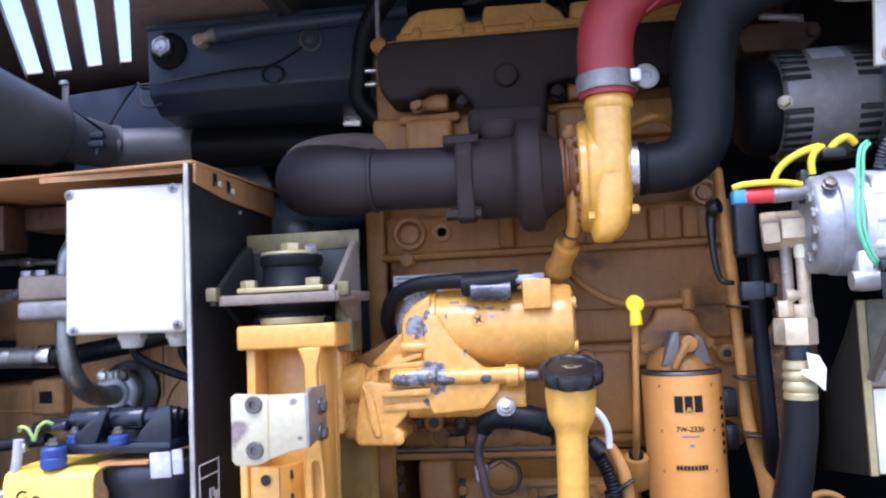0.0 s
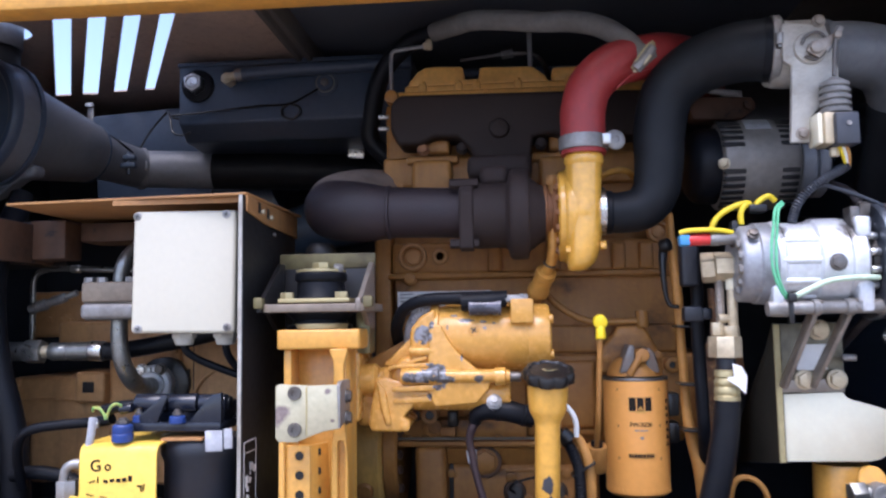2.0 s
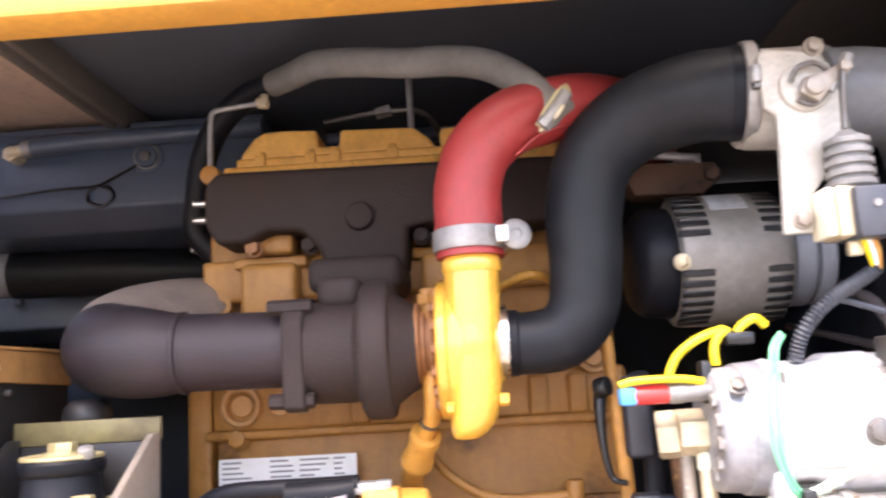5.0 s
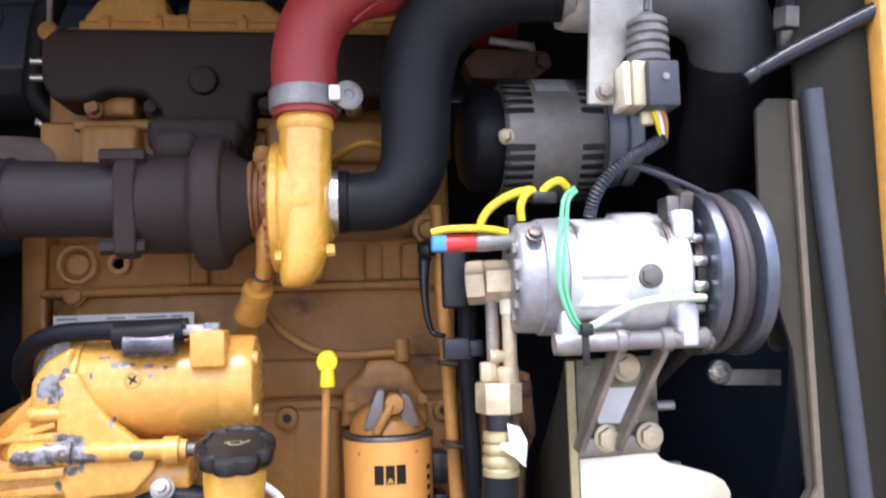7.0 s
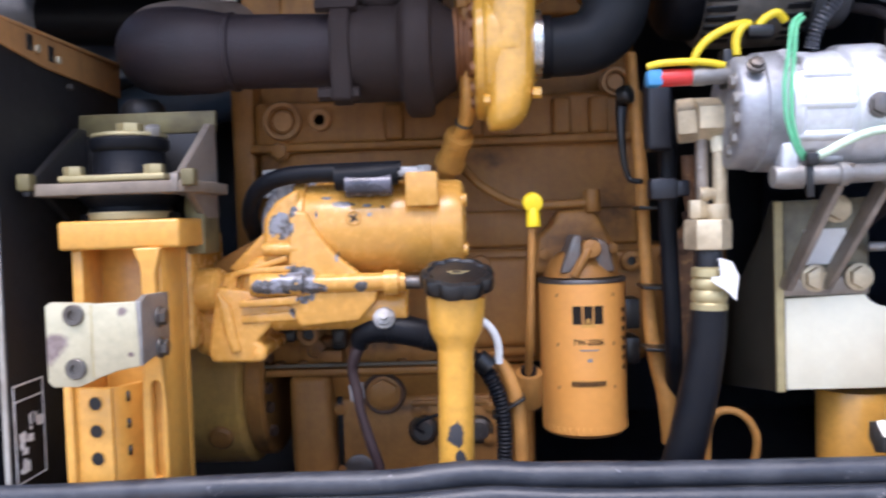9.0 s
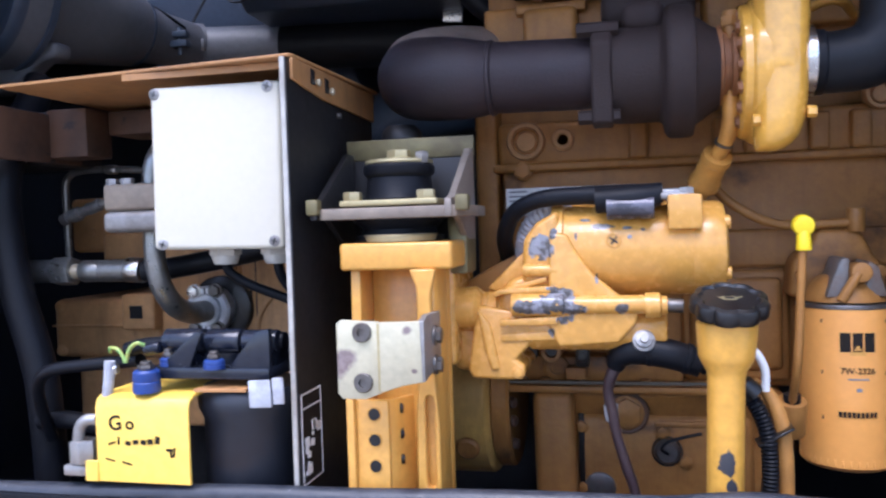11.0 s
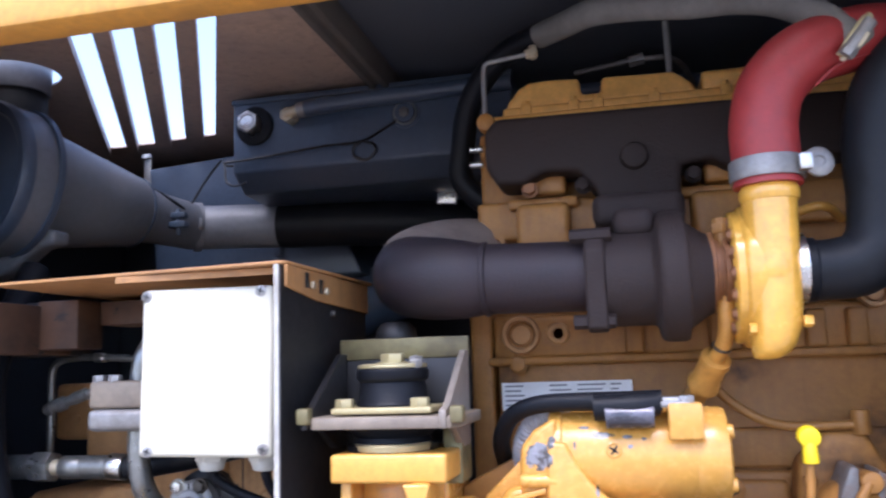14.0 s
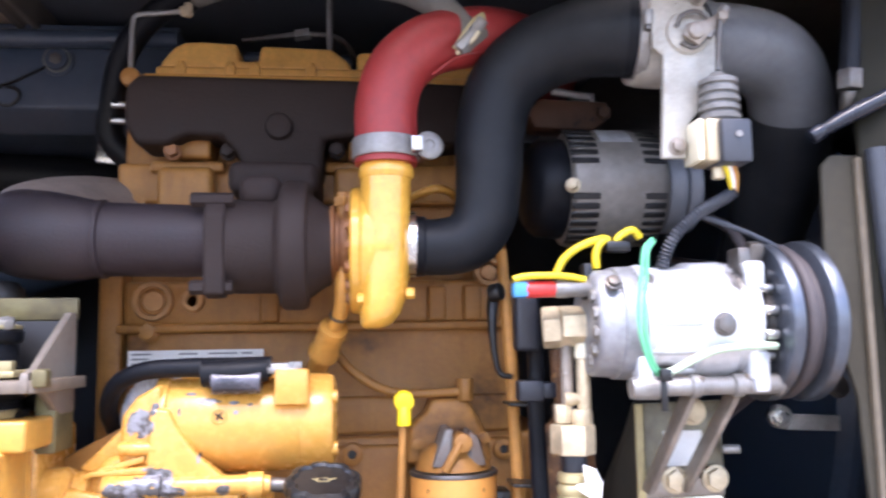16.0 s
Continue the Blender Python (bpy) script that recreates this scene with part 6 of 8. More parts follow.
part("small_barrel", rod((-0.612, 1.015, 1.481), (-0.592, 1.015, 1.484), 0.0075, seg=16), M_GLOSS, fhd)
for x, y, z, r, h in ((-0.593, 0.986, 1.4365, 0.0158, 0.026), (-0.5795, 1.010, 1.462, 0.0095, 0.011), (-0.5115, 0.996, 1.4625, 0.0122, 0.011)):
    cpb = part("blue_cap", lathe((x, y, z), (0, 0, 1), [(0, r * 0.97), (h * 0.15, r), (h * 0.45, r), (h * 0.5, r * 0.92), (h * 0.58, r * 0.98), (h * 0.9, r * 0.95), (h, r * 0.8), (h, 0.0)], 28), M_BLUE, ff, "blue plastic bleed cap")
    part("cap_nut", join(rod((x, y, z + h), (x, y, z + h + 0.006), r * 0.62, seg=6), rod((x, y, z + h + 0.005), (x, y, z + h + 0.010), r * 0.42, seg=14)), M_BOLT, cpb)
part("tape", box((-0.4620, 0.980, 1.422), (-0.4355, 0.9845, 1.453), 0.002, 2, (0, -2, 3)), M_TAPE, ff, "wrap of grey duct tape")
part("tape", box((-0.4340, 0.981, 1.426), (-0.4205, 0.9855, 1.456), 0.002, 2, (0, -2, 3)), M_TAPE, ff)
part("striped_wire", tube([(-0.646, 0.995, 1.481), (-0.642, 0.990, 1.4865), (-0.632, 0.988, 1.486), (-0.625, 0.988, 1.478), (-0.6215, 0.988, 1.470)], 0.0023, seg=10), M_YGWIRE, ff, "green and yellow striped wire")
part("striped_wire", tube([(-0.600, 0.995, 1.489), (-0.606, 0.990, 1.4925), (-0.6135, 0.988, 1.488), (-0.618, 0.988, 1.479), (-0.6205, 0.988, 1.470)], 0.0023, seg=10), M_YGWIRE, ff)
part("wire_nut", lathe((-0.637, 0.99, 1.457), (0, -0.2, 1), [(0, 0), (0, 0.005), (0.008, 0.006), (0.012, 0.003), (0.012, 0)], 14), M_STEEL, ff)
ub = thing("u_bolt_clamp", (-0.66, 0.985, 1.33), "galvanised pipe clamp with a bent handle", "clamp")
part("stem", tube([(-0.640, 0.985, 1.472), (-0.643, 0.985, 1.445), (-0.6465, 0.984, 1.42)], 0.0062, seg=12), M_TAPE, ub)
part("hook", tube([(-0.655, 0.978, 1.405), (-0.668, 0.976, 1.404), (-0.677, 0.976, 1.395), (-0.680, 0.976, 1.378)], 0.0068, seg=12), M_DULLALU, ub)
part("nut", rod((-0.676, 0.980, 1.353), (-0.676, 0.980, 1.380), 0.0155, seg=6, edge=0.002, turn=15), M_DULLALU, ub)
part("base", box((-0.700, 0.972, 1.338), (-0.655, 1.0, 1.351), 0.003), M_DULLALU, ub)

# ---- air cleaner, tank ----
ac = thing("air_cleaner", (-1.05, 1.48, 1.88), "large dusty black air cleaner drum with an outlet cone", "air cleaner")
A0, A1 = Vector((-1.051, 1.250, 2.023)), Vector((-0.918, 1.690, 2.000))
AX = (A1 - A0).normalized()
part("drum", lathe(A0, AX, [(0.0, 0.118), (0.004, 0.125), (0.060, 0.125), (0.066, 0.122), (0.074, 0.112), (0.084, 0.106), (0.18, 0.089), (0.295, 0.069), (0.302, 0.0655), (0.305, 0.062), (0.320, 0.056), (0.37, 0.051), (0.455, 0.049)], 72), M_DRUM, ac)
# End face takes the blue-black to paint in the haze over it.
part("end_cap", lathe(A0, -AX, [(-0.018, 0.1265), (-0.004, 0.1285), (0.004, 0.124), (0.005, 0.114), (-0.001, 0.109), (0.003, 0.097), (0.012, 0.06), (0.014, 0.0)], 72), M_BLACK, ac)
part("band", lathe(A0 + AX * 0.056, AX, [(0, 0.120), (0.002, 0.1295), (0.011, 0.1295), (0.013, 0.116)], 72), M_BLACK, ac)
part("shoulder_seam", lathe(A0 + AX * 0.298, AX, [(0, 0.064), (0.001, 0.0695), (0.004, 0.0695), (0.005, 0.062)], 56), M_BLACK, ac)
part("neck_wire", tube([A0 + AX * 0.315 + Vector((-0.020, -0.01, 0.058)), A0 + AX * 0.350 + Vector((0.010, -0.03, 0.052)), A0 + AX * 0.385 + Vector((0.030, -0.040, 0.034)), A0 + AX * 0.42 + Vector((0.034, -0.042, 0.020))], 0.0045, seg=8), M_RUBBER, ac)
part("saddle", prism([(-1.20, 1.865), (-1.20, 1.935), (-1.113, 1.930), (-1.043, 1.932), (-0.960, 1.938), (-0.939, 1.934), (-0.942, 1.912), (-0.973, 1.906), (-1.015, 1.876), (-1.06, 1.858)], "y", 1.295, 1.335, 0.008, 3), M_DUST, ac, "dusty cradle bracket under the drum")
part("intake_pipe", rod((-1.084, 1.362, 1.99), (-1.080, 1.360, 2.205), 0.053, 0.051, seg=40, edge=0.003), M_HOSE, ac, "black rubber intake pipe")
part("rain_collar", rod((-1.080, 1.360, 2.200), (-1.078, 1.358, 2.34), 0.055, 0.057, seg=40, edge=0.003), M_DUST, ac, "pale grey rubber collar of the intake stack")
ap = thing("air_pipe", (-0.72, 1.74, 1.94), "dusty grey air pipe leading behind the engine", "air pipe")
part("pipe", tube([(-0.935, 1.672, 1.999), (-0.900, 1.70, 1.999), (-0.82, 1.715, 1.998), (-0.68, 1.73, 1.994), (-0.655, 1.732, 1.9935)], 0.046, seg=32), M_DUST, ap)
# Black far run paints in the shade where the pipe leaves slot light.
part("shaded_run", tube([(-0.735, 1.7245, 1.9955), (-0.668, 1.731, 1.994), (-0.58, 1.738, 1.992), (-0.48, 1.75, 1.988), (-0.30, 1.80, 1.985)], 0.0470, seg=32), M_RUBBER, ap, "far run of the air pipe, black for its shade")
clamp_band((-0.912, 1.694, 2.000), (0.75, 0.55, 0), 0.049, 0.016, M_DUST, label="dusty T-bolt clamp round the air pipe")
part("clamp_lug", join(box((-0.906, 1.568, 1.978), (-0.869, 1.590, 1.991), 0.003), box((-0.910, 1.570, 1.997), (-0.870, 1.588, 2.009), 0.003), rod((-0.889, 1.580, 1.963), (-0.889, 1.580, 2.017), 0.005, seg=10)), M_BLACK, label="black clamp lug with its tightening bolt", category="clamp")
part("thin_wire", join(tube([(-0.872, 1.600, 2.030), (-0.852, 1.615, 2.076), (-0.822, 1.608, 2.105), (-0.8065, 1.60, 2.114), (-0.796, 1.585, 2.106), (-0.784, 1.570, 2.084), (-0.777, 1.562, 2.060), (-0.764, 1.557, 2.049), (-0.745, 1.552, 2.046), (-0.728, 1.548, 2.050)], 0.0024, seg=6), tube([(-0.752, 1.545, 2.083), (-0.764, 1.541, 2.084), (-0.766, 1.541, 2.090), (-0.728, 1.543, 2.092), (-0.648, 1.543, 2.0984), (-0.563, 1.544, 2.105), (-0.498, 1.545, 2.107), (-0.456, 1.545, 2.125), (-0.428, 1.545, 2.140)], 0.0026, seg=6)), M_CAP, label="thin black wire hung across the tank", category="wire")
tk = thing("coolant_tank", (-0.5, 1.7, 1.99), "black steel tank with plugs and fittings", "tank")
part("shell", prism([(1.550, 2.212), (1.550, 2.070), (1.595, 2.036), (1.95, 2.020), (1.95, 2.212)], "x", -0.757, -0.215, 0.006, 3), M_BLACK, tk)
part("rim", box((-0.759, 1.546, 2.203), (-0.213, 1.56, 2.214), 0.003), M_BLACK, tk)
part("hex_nut", join(rod((-0.713, 1.552, 2.158), (-0.713, 1.518, 2.160), 0.0225, seg=6, edge=0.003)), M_STEEL, tk, "bright hexagon plug")
part("nut_bore", lathe((-0.713, 1.519, 2.160), (0, -1, 0), [(0, 0.016), (0.002, 0.0155), (0.002, 0.012), (-0.001, 0.011), (-0.001, 0)], 24), M_DULLALU, tk)
part("boss", lathe((-0.710, 1.551, 2.158), (0, -1, 0), [(-0.004, 0.038), (0.008, 0.037), (0.010, 0.033), (0.010, 0)], 36), M_RUBBER, tk)
part("elbow_fitting", join(rod((-0.634, 1.552, 2.166), (-0.634, 1.520, 2.166), 0.014, seg=6), rod((-0.638, 1.525, 2.167), (-0.606, 1.523, 2.172), 0.010, seg=16)), M_BRASS, tk, "tarnished elbow fitting")
part("fitting_collar", rod((-0.612, 1.523, 2.171), (-0.594, 1.523, 2.173), 0.0145, seg=24, edge=0.002), M_DULLALU, tk)
part("fitting_hose", tube([(-0.596, 1.523, 2.173), (-0.55, 1.523, 2.176), (-0.48, 1.526, 2.180), (-0.40, 1.535, 2.184), (-0.30, 1.540, 2.188), (-0.215, 1.545, 2.19)], 0.0155, seg=18), M_BLACK, tk, "black rubber hose on the elbow fitting")
part("plug", join(lathe((-0.412, 1.551, 2.152), (0, -1, 0), [(-0.002, 0.028), (0.004, 0.027), (0.005, 0.02), (0.012, 0.018), (0.012, 0)], 28)), M_BLACK, tk)
part("plug_ring", lathe((-0.412, 1.546, 2.152), (0, -1, 0), [(0, 0.0195), (0, 0.0225), (0.003, 0.0225), (0.003, 0.0195)], 28), M_PIPE, tk, "worn bare-metal ring")
part("plug_bolt", bolt((-0.412, 1.541, 2.152), (0, -1, 0), 0.010, 0.006), M_BOLT, tk)
part("wire_ring", tube([(-0.498, 1.545, 2.106), (-0.512, 1.545, 2.096), (-0.509, 1.545, 2.079), (-0.486, 1.545, 2.072), (-0.470, 1.545, 2.086), (-0.474, 1.545, 2.100), (-0.491, 1.545, 2.106)], 0.0028, seg=8), M_CAP, tk, "black wire ring clip")
lk = thing("lower_tank", (-0.88, 1.9, 1.9), "dark blue-black steel tank below the roof vents", "tank")
part("shell", prism([(-1.125, 2.178), (-0.79, 2.200), (-0.755, 2.10), (-0.66, 2.04), (-0.60, 1.90), (-1.10, 1.90)], "y", 1.84, 2.20, 0.006, 3), M_BLACK, lk)
part("seam", box((-0.80, 1.828, 1.95), (-0.785, 1.842, 2.12), 0.002), M_BLACK, lk)
sr = thing("strap", (-1.16, 1.9, 2.1), "pale steel hold-down strap with a bolt", "strap")
part("band", box((-1.141, 1.844, 2.10), (-1.124, 1.850, 2.205), 0.001), M_DULLALU, sr)
# Bolts are white to paint in the bright light spots on them.
part("bolt", bolt((-1.136, 1.846, 2.210), (0, -0.3, 1), 0.010, 0.008, 0.013), M_WHITE, sr)
part("bolt", bolt((-1.250, 1.846, 2.206), (0, -0.3, 1), 0.010, 0.008, 0.013), M_WHITE, sr)
part("bright_tab", box((-0.391, 1.694, 2.009), (-0.352, 1.706, 2.034), 0.002, 2, (0, 6, 0)), M_STEEL, label="small bright metal tab under the tank", category="tab")
part("rear_duct", tube([(-0.75, 1.98, 1.80), (-0.55, 1.95, 1.87), (-0.35, 1.93, 1.90), (-0.2, 1.95, 1.90)], 0.07, seg=28), M_BLACK, label="black duct behind the exhaust elbow", category="duct")
part("knob", lathe((-0.338, 1.20, 1.722), (0, 0, 1), [(0, 0.026), (0.010, 0.028), (0.022, 0.026), (0.030, 0.018), (0.032, 0)], 28), M_PANEL, label="dusty black cap behind the mount plate", category="cap")


# ---- hoses over the engine ----
rh = thing("red_hose", (0.2, 1.15, 1.88), "red silicone boost hose curving up from the turbo", "hose")
part("hose", tube([(0.1225, 1.113, 1.884), (0.1225, 1.113, 1.915), (0.124, 1.114, 1.955), (0.137, 1.117, 1.995), (0.170, 1.125, 2.028), (0.215, 1.140, 2.046), (0.270, 1.17, 2.060), (0.335, 1.24, 2.068), (0.38, 1.34, 2.06)], [0.0365, 0.037, 0.037, 0.037, 0.037, 0.0375, 0.0375, 0.037, 0.037], seg=36, n=8), M_RED, rh)
part("cuff", lathe((0.1225, 1.113, 1.879), (0, 0, 1), [(0, 0.031), (0, 0.0368), (0.004, 0.0372), (0.006, 0.0365)], 40), M_RED, rh)
part("seam", tube([(0.178, 1.098, 1.985), (0.205, 1.106, 2.008), (0.240, 1.120, 2.022), (0.29, 1.16, 2.034)], 0.0016, seg=6), M_RED, rh)
tc = thing("t_bolt_clamp", (0.1225, 1.113, 1.888), "bright T-bolt clamp with a round thumb nut", "hose clamp", "hose clamps")
part("band", lathe((0.1225, 1.113, 1.8855), (0, 0.02, 1), [(0, 0.037), (0, 0.0395), (0.002, 0.0402), (0.021, 0.0402), (0.023, 0.0395), (0.023, 0.037)], 48), M_DULLALU, tc)
part("trunnion", box((0.150, 1.074, 1.888), (0.163, 1.090, 1.906), 0.002), M_STEEL, tc)
part("thumb_nut", join(lathe((0.170, 1.092, 1.897), (0.25, -1, 0.1), [(0, 0), (0, 0.0150), (0.002, 0.0165), (0.006, 0.0165), (0.009, 0.0125), (0.009, 0.006), (0.007, 0.005), (0.007, 0)], 28), rod((0.150, 1.094, 1.896), (0.170, 1.096, 1.897), 0.005, seg=10)), M_DULLALU, tc)
bkh = thing("intake_hose", (0.27, 1.13, 1.75), "thick black moulded intake hose in an S-bend", "hose")
part("hose", tube([(0.152, 1.145, 1.787), (0.185, 1.143, 1.786), (0.217, 1.140, 1.792), (0.240, 1.140, 1.818), (0.248, 1.140, 1.865), (0.251, 1.140, 1.925), (0.268, 1.136, 1.985), (0.312, 1.122, 2.022), (0.365, 1.094, 2.033), (0.402, 1.080, 2.031), (0.430, 1.0755, 2.029)], [0.0335, 0.034, 0.036, 0.038, 0.040, 0.0425, 0.044, 0.0465, 0.048, 0.049, 0.0495], seg=40, n=8), M_HOSE, bkh)
part("end_cuff", lathe((0.156, 1.1448, 1.787), (1, -0.05, -0.02), [(0, 0.030), (0, 0.0352), (0.002, 0.0362), (0.012, 0.0362), (0.014, 0.0345)], 40), M_RUBBER, bkh)
part("end_cuff", lathe((0.402, 1.0800, 2.0312), (1, -0.16, -0.06), [(0, 0.0475), (0.002, 0.0500), (0.022, 0.0505), (0.024, 0.049)], 44), M_RUBBER, bkh)
gh = thing("coolant_hose", (0.0, 1.2, 2.0), "greyed fabric coolant hose arching over the rocker cover", "hose")
part("hose", tube([(0.2325, 1.108, 2.030), (0.2215, 1.115, 2.0423), (0.1967, 1.13, 2.0762), (0.1607, 1.15, 2.1086), (0.1148, 1.17, 2.1274), (0.0599, 1.18, 2.1328), (0.0, 1.200, 2.147), (-0.060, 1.237, 2.163), (-0.100, 1.290, 2.174), (-0.145, 1.340, 2.181), (-0.194, 1.368, 2.174), (-0.238, 1.390, 2.145), (-0.269, 1.412, 2.102), (-0.284, 1.43, 2.045), (-0.288, 1.44, 1.99), (-0.24, 1.45, 1.94)], 0.0185, seg=22, n=7), M_GREYHOSE, gh)
part("dark_sleeve", tube([(-0.145, 1.340, 2.181), (-0.194, 1.368, 2.174), (-0.238, 1.390, 2.145), (-0.269, 1.412, 2.102), (-0.284, 1.43, 2.045), (-0.288, 1.44, 1.99), (-0.24, 1.45, 1.94)], 0.0195, seg=22, n=7), M_RUBBER, gh)
sc2 = thing("silver_clamp", (0.222, 1.10, 2.03), "bright steel strap clamp on the grey hose", "hose clamp", "hose clamps")
part("band", tube([(0.206, 1.092, 2.012), (0.215, 1.088, 2.026), (0.229, 1.086, 2.044), (0.238, 1.09, 2.052)], 0.0085, seg=12, oval=0.5), M_ZINC, sc2)
part("housing", join(rod((0.212, 1.082, 2.016), (0.236, 1.080, 2.046), 0.0075, seg=12), rod((0.207, 1.083, 2.010), (0.214, 1.082, 2.018), 0.009, seg=6)), M_DULLALU, sc2)
part("spring_pin", tube([(0.205, 1.09, 2.008), (0.222, 1.078, 2.020), (0.230, 1.076, 2.030)], 0.003, seg=8), M_BRASS, sc2)
yp = thing("breather_pipe", (0.17, 1.22, 1.86), "short pale yellow pipe behind the hose", "pipe")
part("pipe", tube([(0.150, 1.24, 1.855), (0.165, 1.215, 1.862), (0.188, 1.20, 1.868), (0.207, 1.21, 1.866), (0.225, 1.24, 1.858)], 0.0058, seg=10), M_YEL, yp)

# ---- throttle plate and solenoid ----
tpz = thing("throttle_bracket", (0.46, 1.04, 1.86), "pale aluminium throttle bracket with levers and a pull solenoid", "throttle bracket")
part("plate", prism([(0.4155, 1.993), (0.4150, 2.046), (0.421, 2.054), (0.470, 2.047), (0.484, 2.034), (0.4955, 1.978), (0.495, 1.952), (0.472, 1.930), (0.4500, 1.902), (0.4490, 1.868), (0.4200, 1.868), (0.4250, 1.943), (0.4272, 1.985)], "y", 1.018, 1.027, 0.003), M_PLATE, tpz, "stained pale casting plate")
part("plate_boss", lathe((0.456, 1.019, 2.011), (0, -1, 0), [(-0.002, 0.026), (0.006, 0.024), (0.008, 0.019), (0.008, 0)], 32), M_PLATE, tpz)
part("throat", lathe((0.414, 1.083, 2.024), (1, 0, -0.03), [(0, 0.042), (0, 0.050), (0.010, 0.0525), (0.062, 0.0535), (0.080, 0.050), (0.080, 0.042)], 48), M_PLATE, tpz)
lev = part("lever", join(prism([(0.444, 2.002), (0.450, 2.016), (0.470, 2.020), (0.490, 2.030), (0.494, 2.018), (0.476, 2.006), (0.462, 1.990)], "y", 1.000, 1.006, 0.002), rod((0.458, 1.018, 2.006), (0.458, 0.994, 2.006), 0.0095, seg=20, edge=0.002), rod((0.488, 1.008, 2.023), (0.488, 0.993, 2.023), 0.0065, seg=6)), M_ARM, tpz)
part("lever_spring", tube([(0.440, 1.008, 2.014), (0.446, 1.004, 2.026), (0.462, 1.003, 2.030), (0.474, 1.004, 2.020), (0.472, 1.005, 2.002), (0.458, 1.006, 1.990), (0.444, 1.008, 1.996)], 0.0026, seg=8), M_BOLT, lev)
part("stop_screw", join(rod((0.474, 1.004, 2.000), (0.494, 1.004, 2.034), 0.0035, seg=10), rod((0.490, 1.004, 2.027), (0.496, 1.004, 2.037), 0.006, seg=6)), M_DULLALU, lev)
for x, z in ((0.470, 2.052), (0.438, 1.881)):
    part("bolt", bolt((x, 1.018, z), (0, -1, 0), 0.0075, 0.008, 0.010), M_ARM, tpz)
part("link_rod", tube([(0.486, 0.998, 2.020), (0.483, 0.999, 1.995), (0.481, 1.000, 1.962)], 0.0032, seg=10), M_BOLT, tpz)
sol = part("solenoid", box((0.458, 0.985, 1.858), (0.480, 1.030, 1.905), 0.003), M_BRASS, tpz, "pull solenoid with a yellow-metal frame")
part("coil", box((0.470, 0.975, 1.855), (0.503, 1.022, 1.902), 0.003), M_JSEAL, sol, "black solenoid coil")
part("frame_plate", box((0.450, 0.990, 1.860), (0.457, 1.030, 1.905), 0.001), M_BRACKET, sol)
part("screw", lathe((0.488, 0.9752, 1.885), (0, -1, 0), [(0, 0.0036), (0.002, 0.0036), (0.002, 0.002), (0.001, 0)], 16), M_DULLALU, sol)
part("bellows", lathe((0.481, 1.003, 1.904), (0.01, 0, 1), [(0, 0.020), (0.002, 0.0222), (0.007, 0.0222), (0.0085, 0.0185), (0.0105, 0.0185), (0.012, 0.0220), (0.017, 0.0220), (0.0185, 0.0182), (0.0205, 0.0182), (0.022, 0.0216), (0.027, 0.0216), (0.0285, 0.0178), (0.0305, 0.0178), (0.032, 0.0212), (0.037, 0.0212), (0.0385, 0.0174), (0.0405, 0.0174), (0.042, 0.0206), (0.047, 0.0206), (0.049, 0.017), (0.053, 0.010), (0.056, 0.007), (0.056, 0)], 36), M_BELLOW, tpz, "dirty grey rubber bellows")
part("nut", rod((0.477, 1.005, 1.842), (0.477, 1.005, 1.856), 0.007, seg=6), M_BRASS, sol)
for k, (m_, dx) in enumerate(((M_WHITE, 0.0), (M_ORWIRE, 0.005), (M_YWIRE, -0.004))):
    part("solenoid_wire", tube([(0.486 + dx, 0.998, 1.857), (0.491 + dx, 1.002, 1.845), (0.4965 + dx * 0.4, 1.011, 1.829)], 0.0027, seg=8), m_, sol)
cd = thing("solenoid_conduit", (0.45, 1.05, 1.78), "blue-grey corrugated conduit leading down from the solenoid", "conduit")
part("conduit", tube([(0.4965, 1.012, 1.8305), (0.4915, 1.012, 1.8265), (0.475, 1.011, 1.8175), (0.457, 1.010, 1.8075), (0.440, 1.013, 1.7945), (0.428, 1.017, 1.780), (0.4215, 1.023, 1.765), (0.4185, 1.027, 1.750)], 0.0066, seg=16, n=10, ribs=0.0009, pitch=0.0042), M_SEAL, cd)
part("thin_wire", tube([(0.452, 1.022, 1.808), (0.480, 1.022, 1.799), (0.512, 1.022, 1.787), (0.545, 1.022, 1.771), (0.575, 1.03, 1.752)], 0.0030, seg=8), M_JSEAL, cd)
clamp_band((0.421, 1.0770, 2.0295), (1, -0.14, -0.05), 0.0508, 0.014, M_DULLALU, label="bright steel worm-drive clamp on the intake hose")
gp2 = thing("intake_duct", (0.56, 1.1, 1.85), "grey moulded intake duct bending down behind the jamb", "duct")
part("duct", tube([(0.492, 1.075, 2.018), (0.535, 1.077, 2.018), (0.578, 1.085, 2.012), (0.612, 1.100, 1.992), (0.634, 1.125, 1.955), (0.640, 1.142, 1.934)], 0.0505, seg=36), M_GREY, gp2)
# Black lower run paints in the shade below the duct's bend.
part("lower_run", tube([(0.634, 1.125, 1.955), (0.645, 1.165, 1.905), (0.648, 1.22, 1.84), (0.648, 1.30, 1.74)], 0.0522, seg=36), M_HOSE, gp2, "lower run of the duct, black for its shade")
part("lip", lathe((0.488, 1.075, 2.018), (1, 0, 0), [(0, 0.048), (0.002, 0.0535), (0.012, 0.0535), (0.014, 0.050)], 44), M_GREY, gp2)

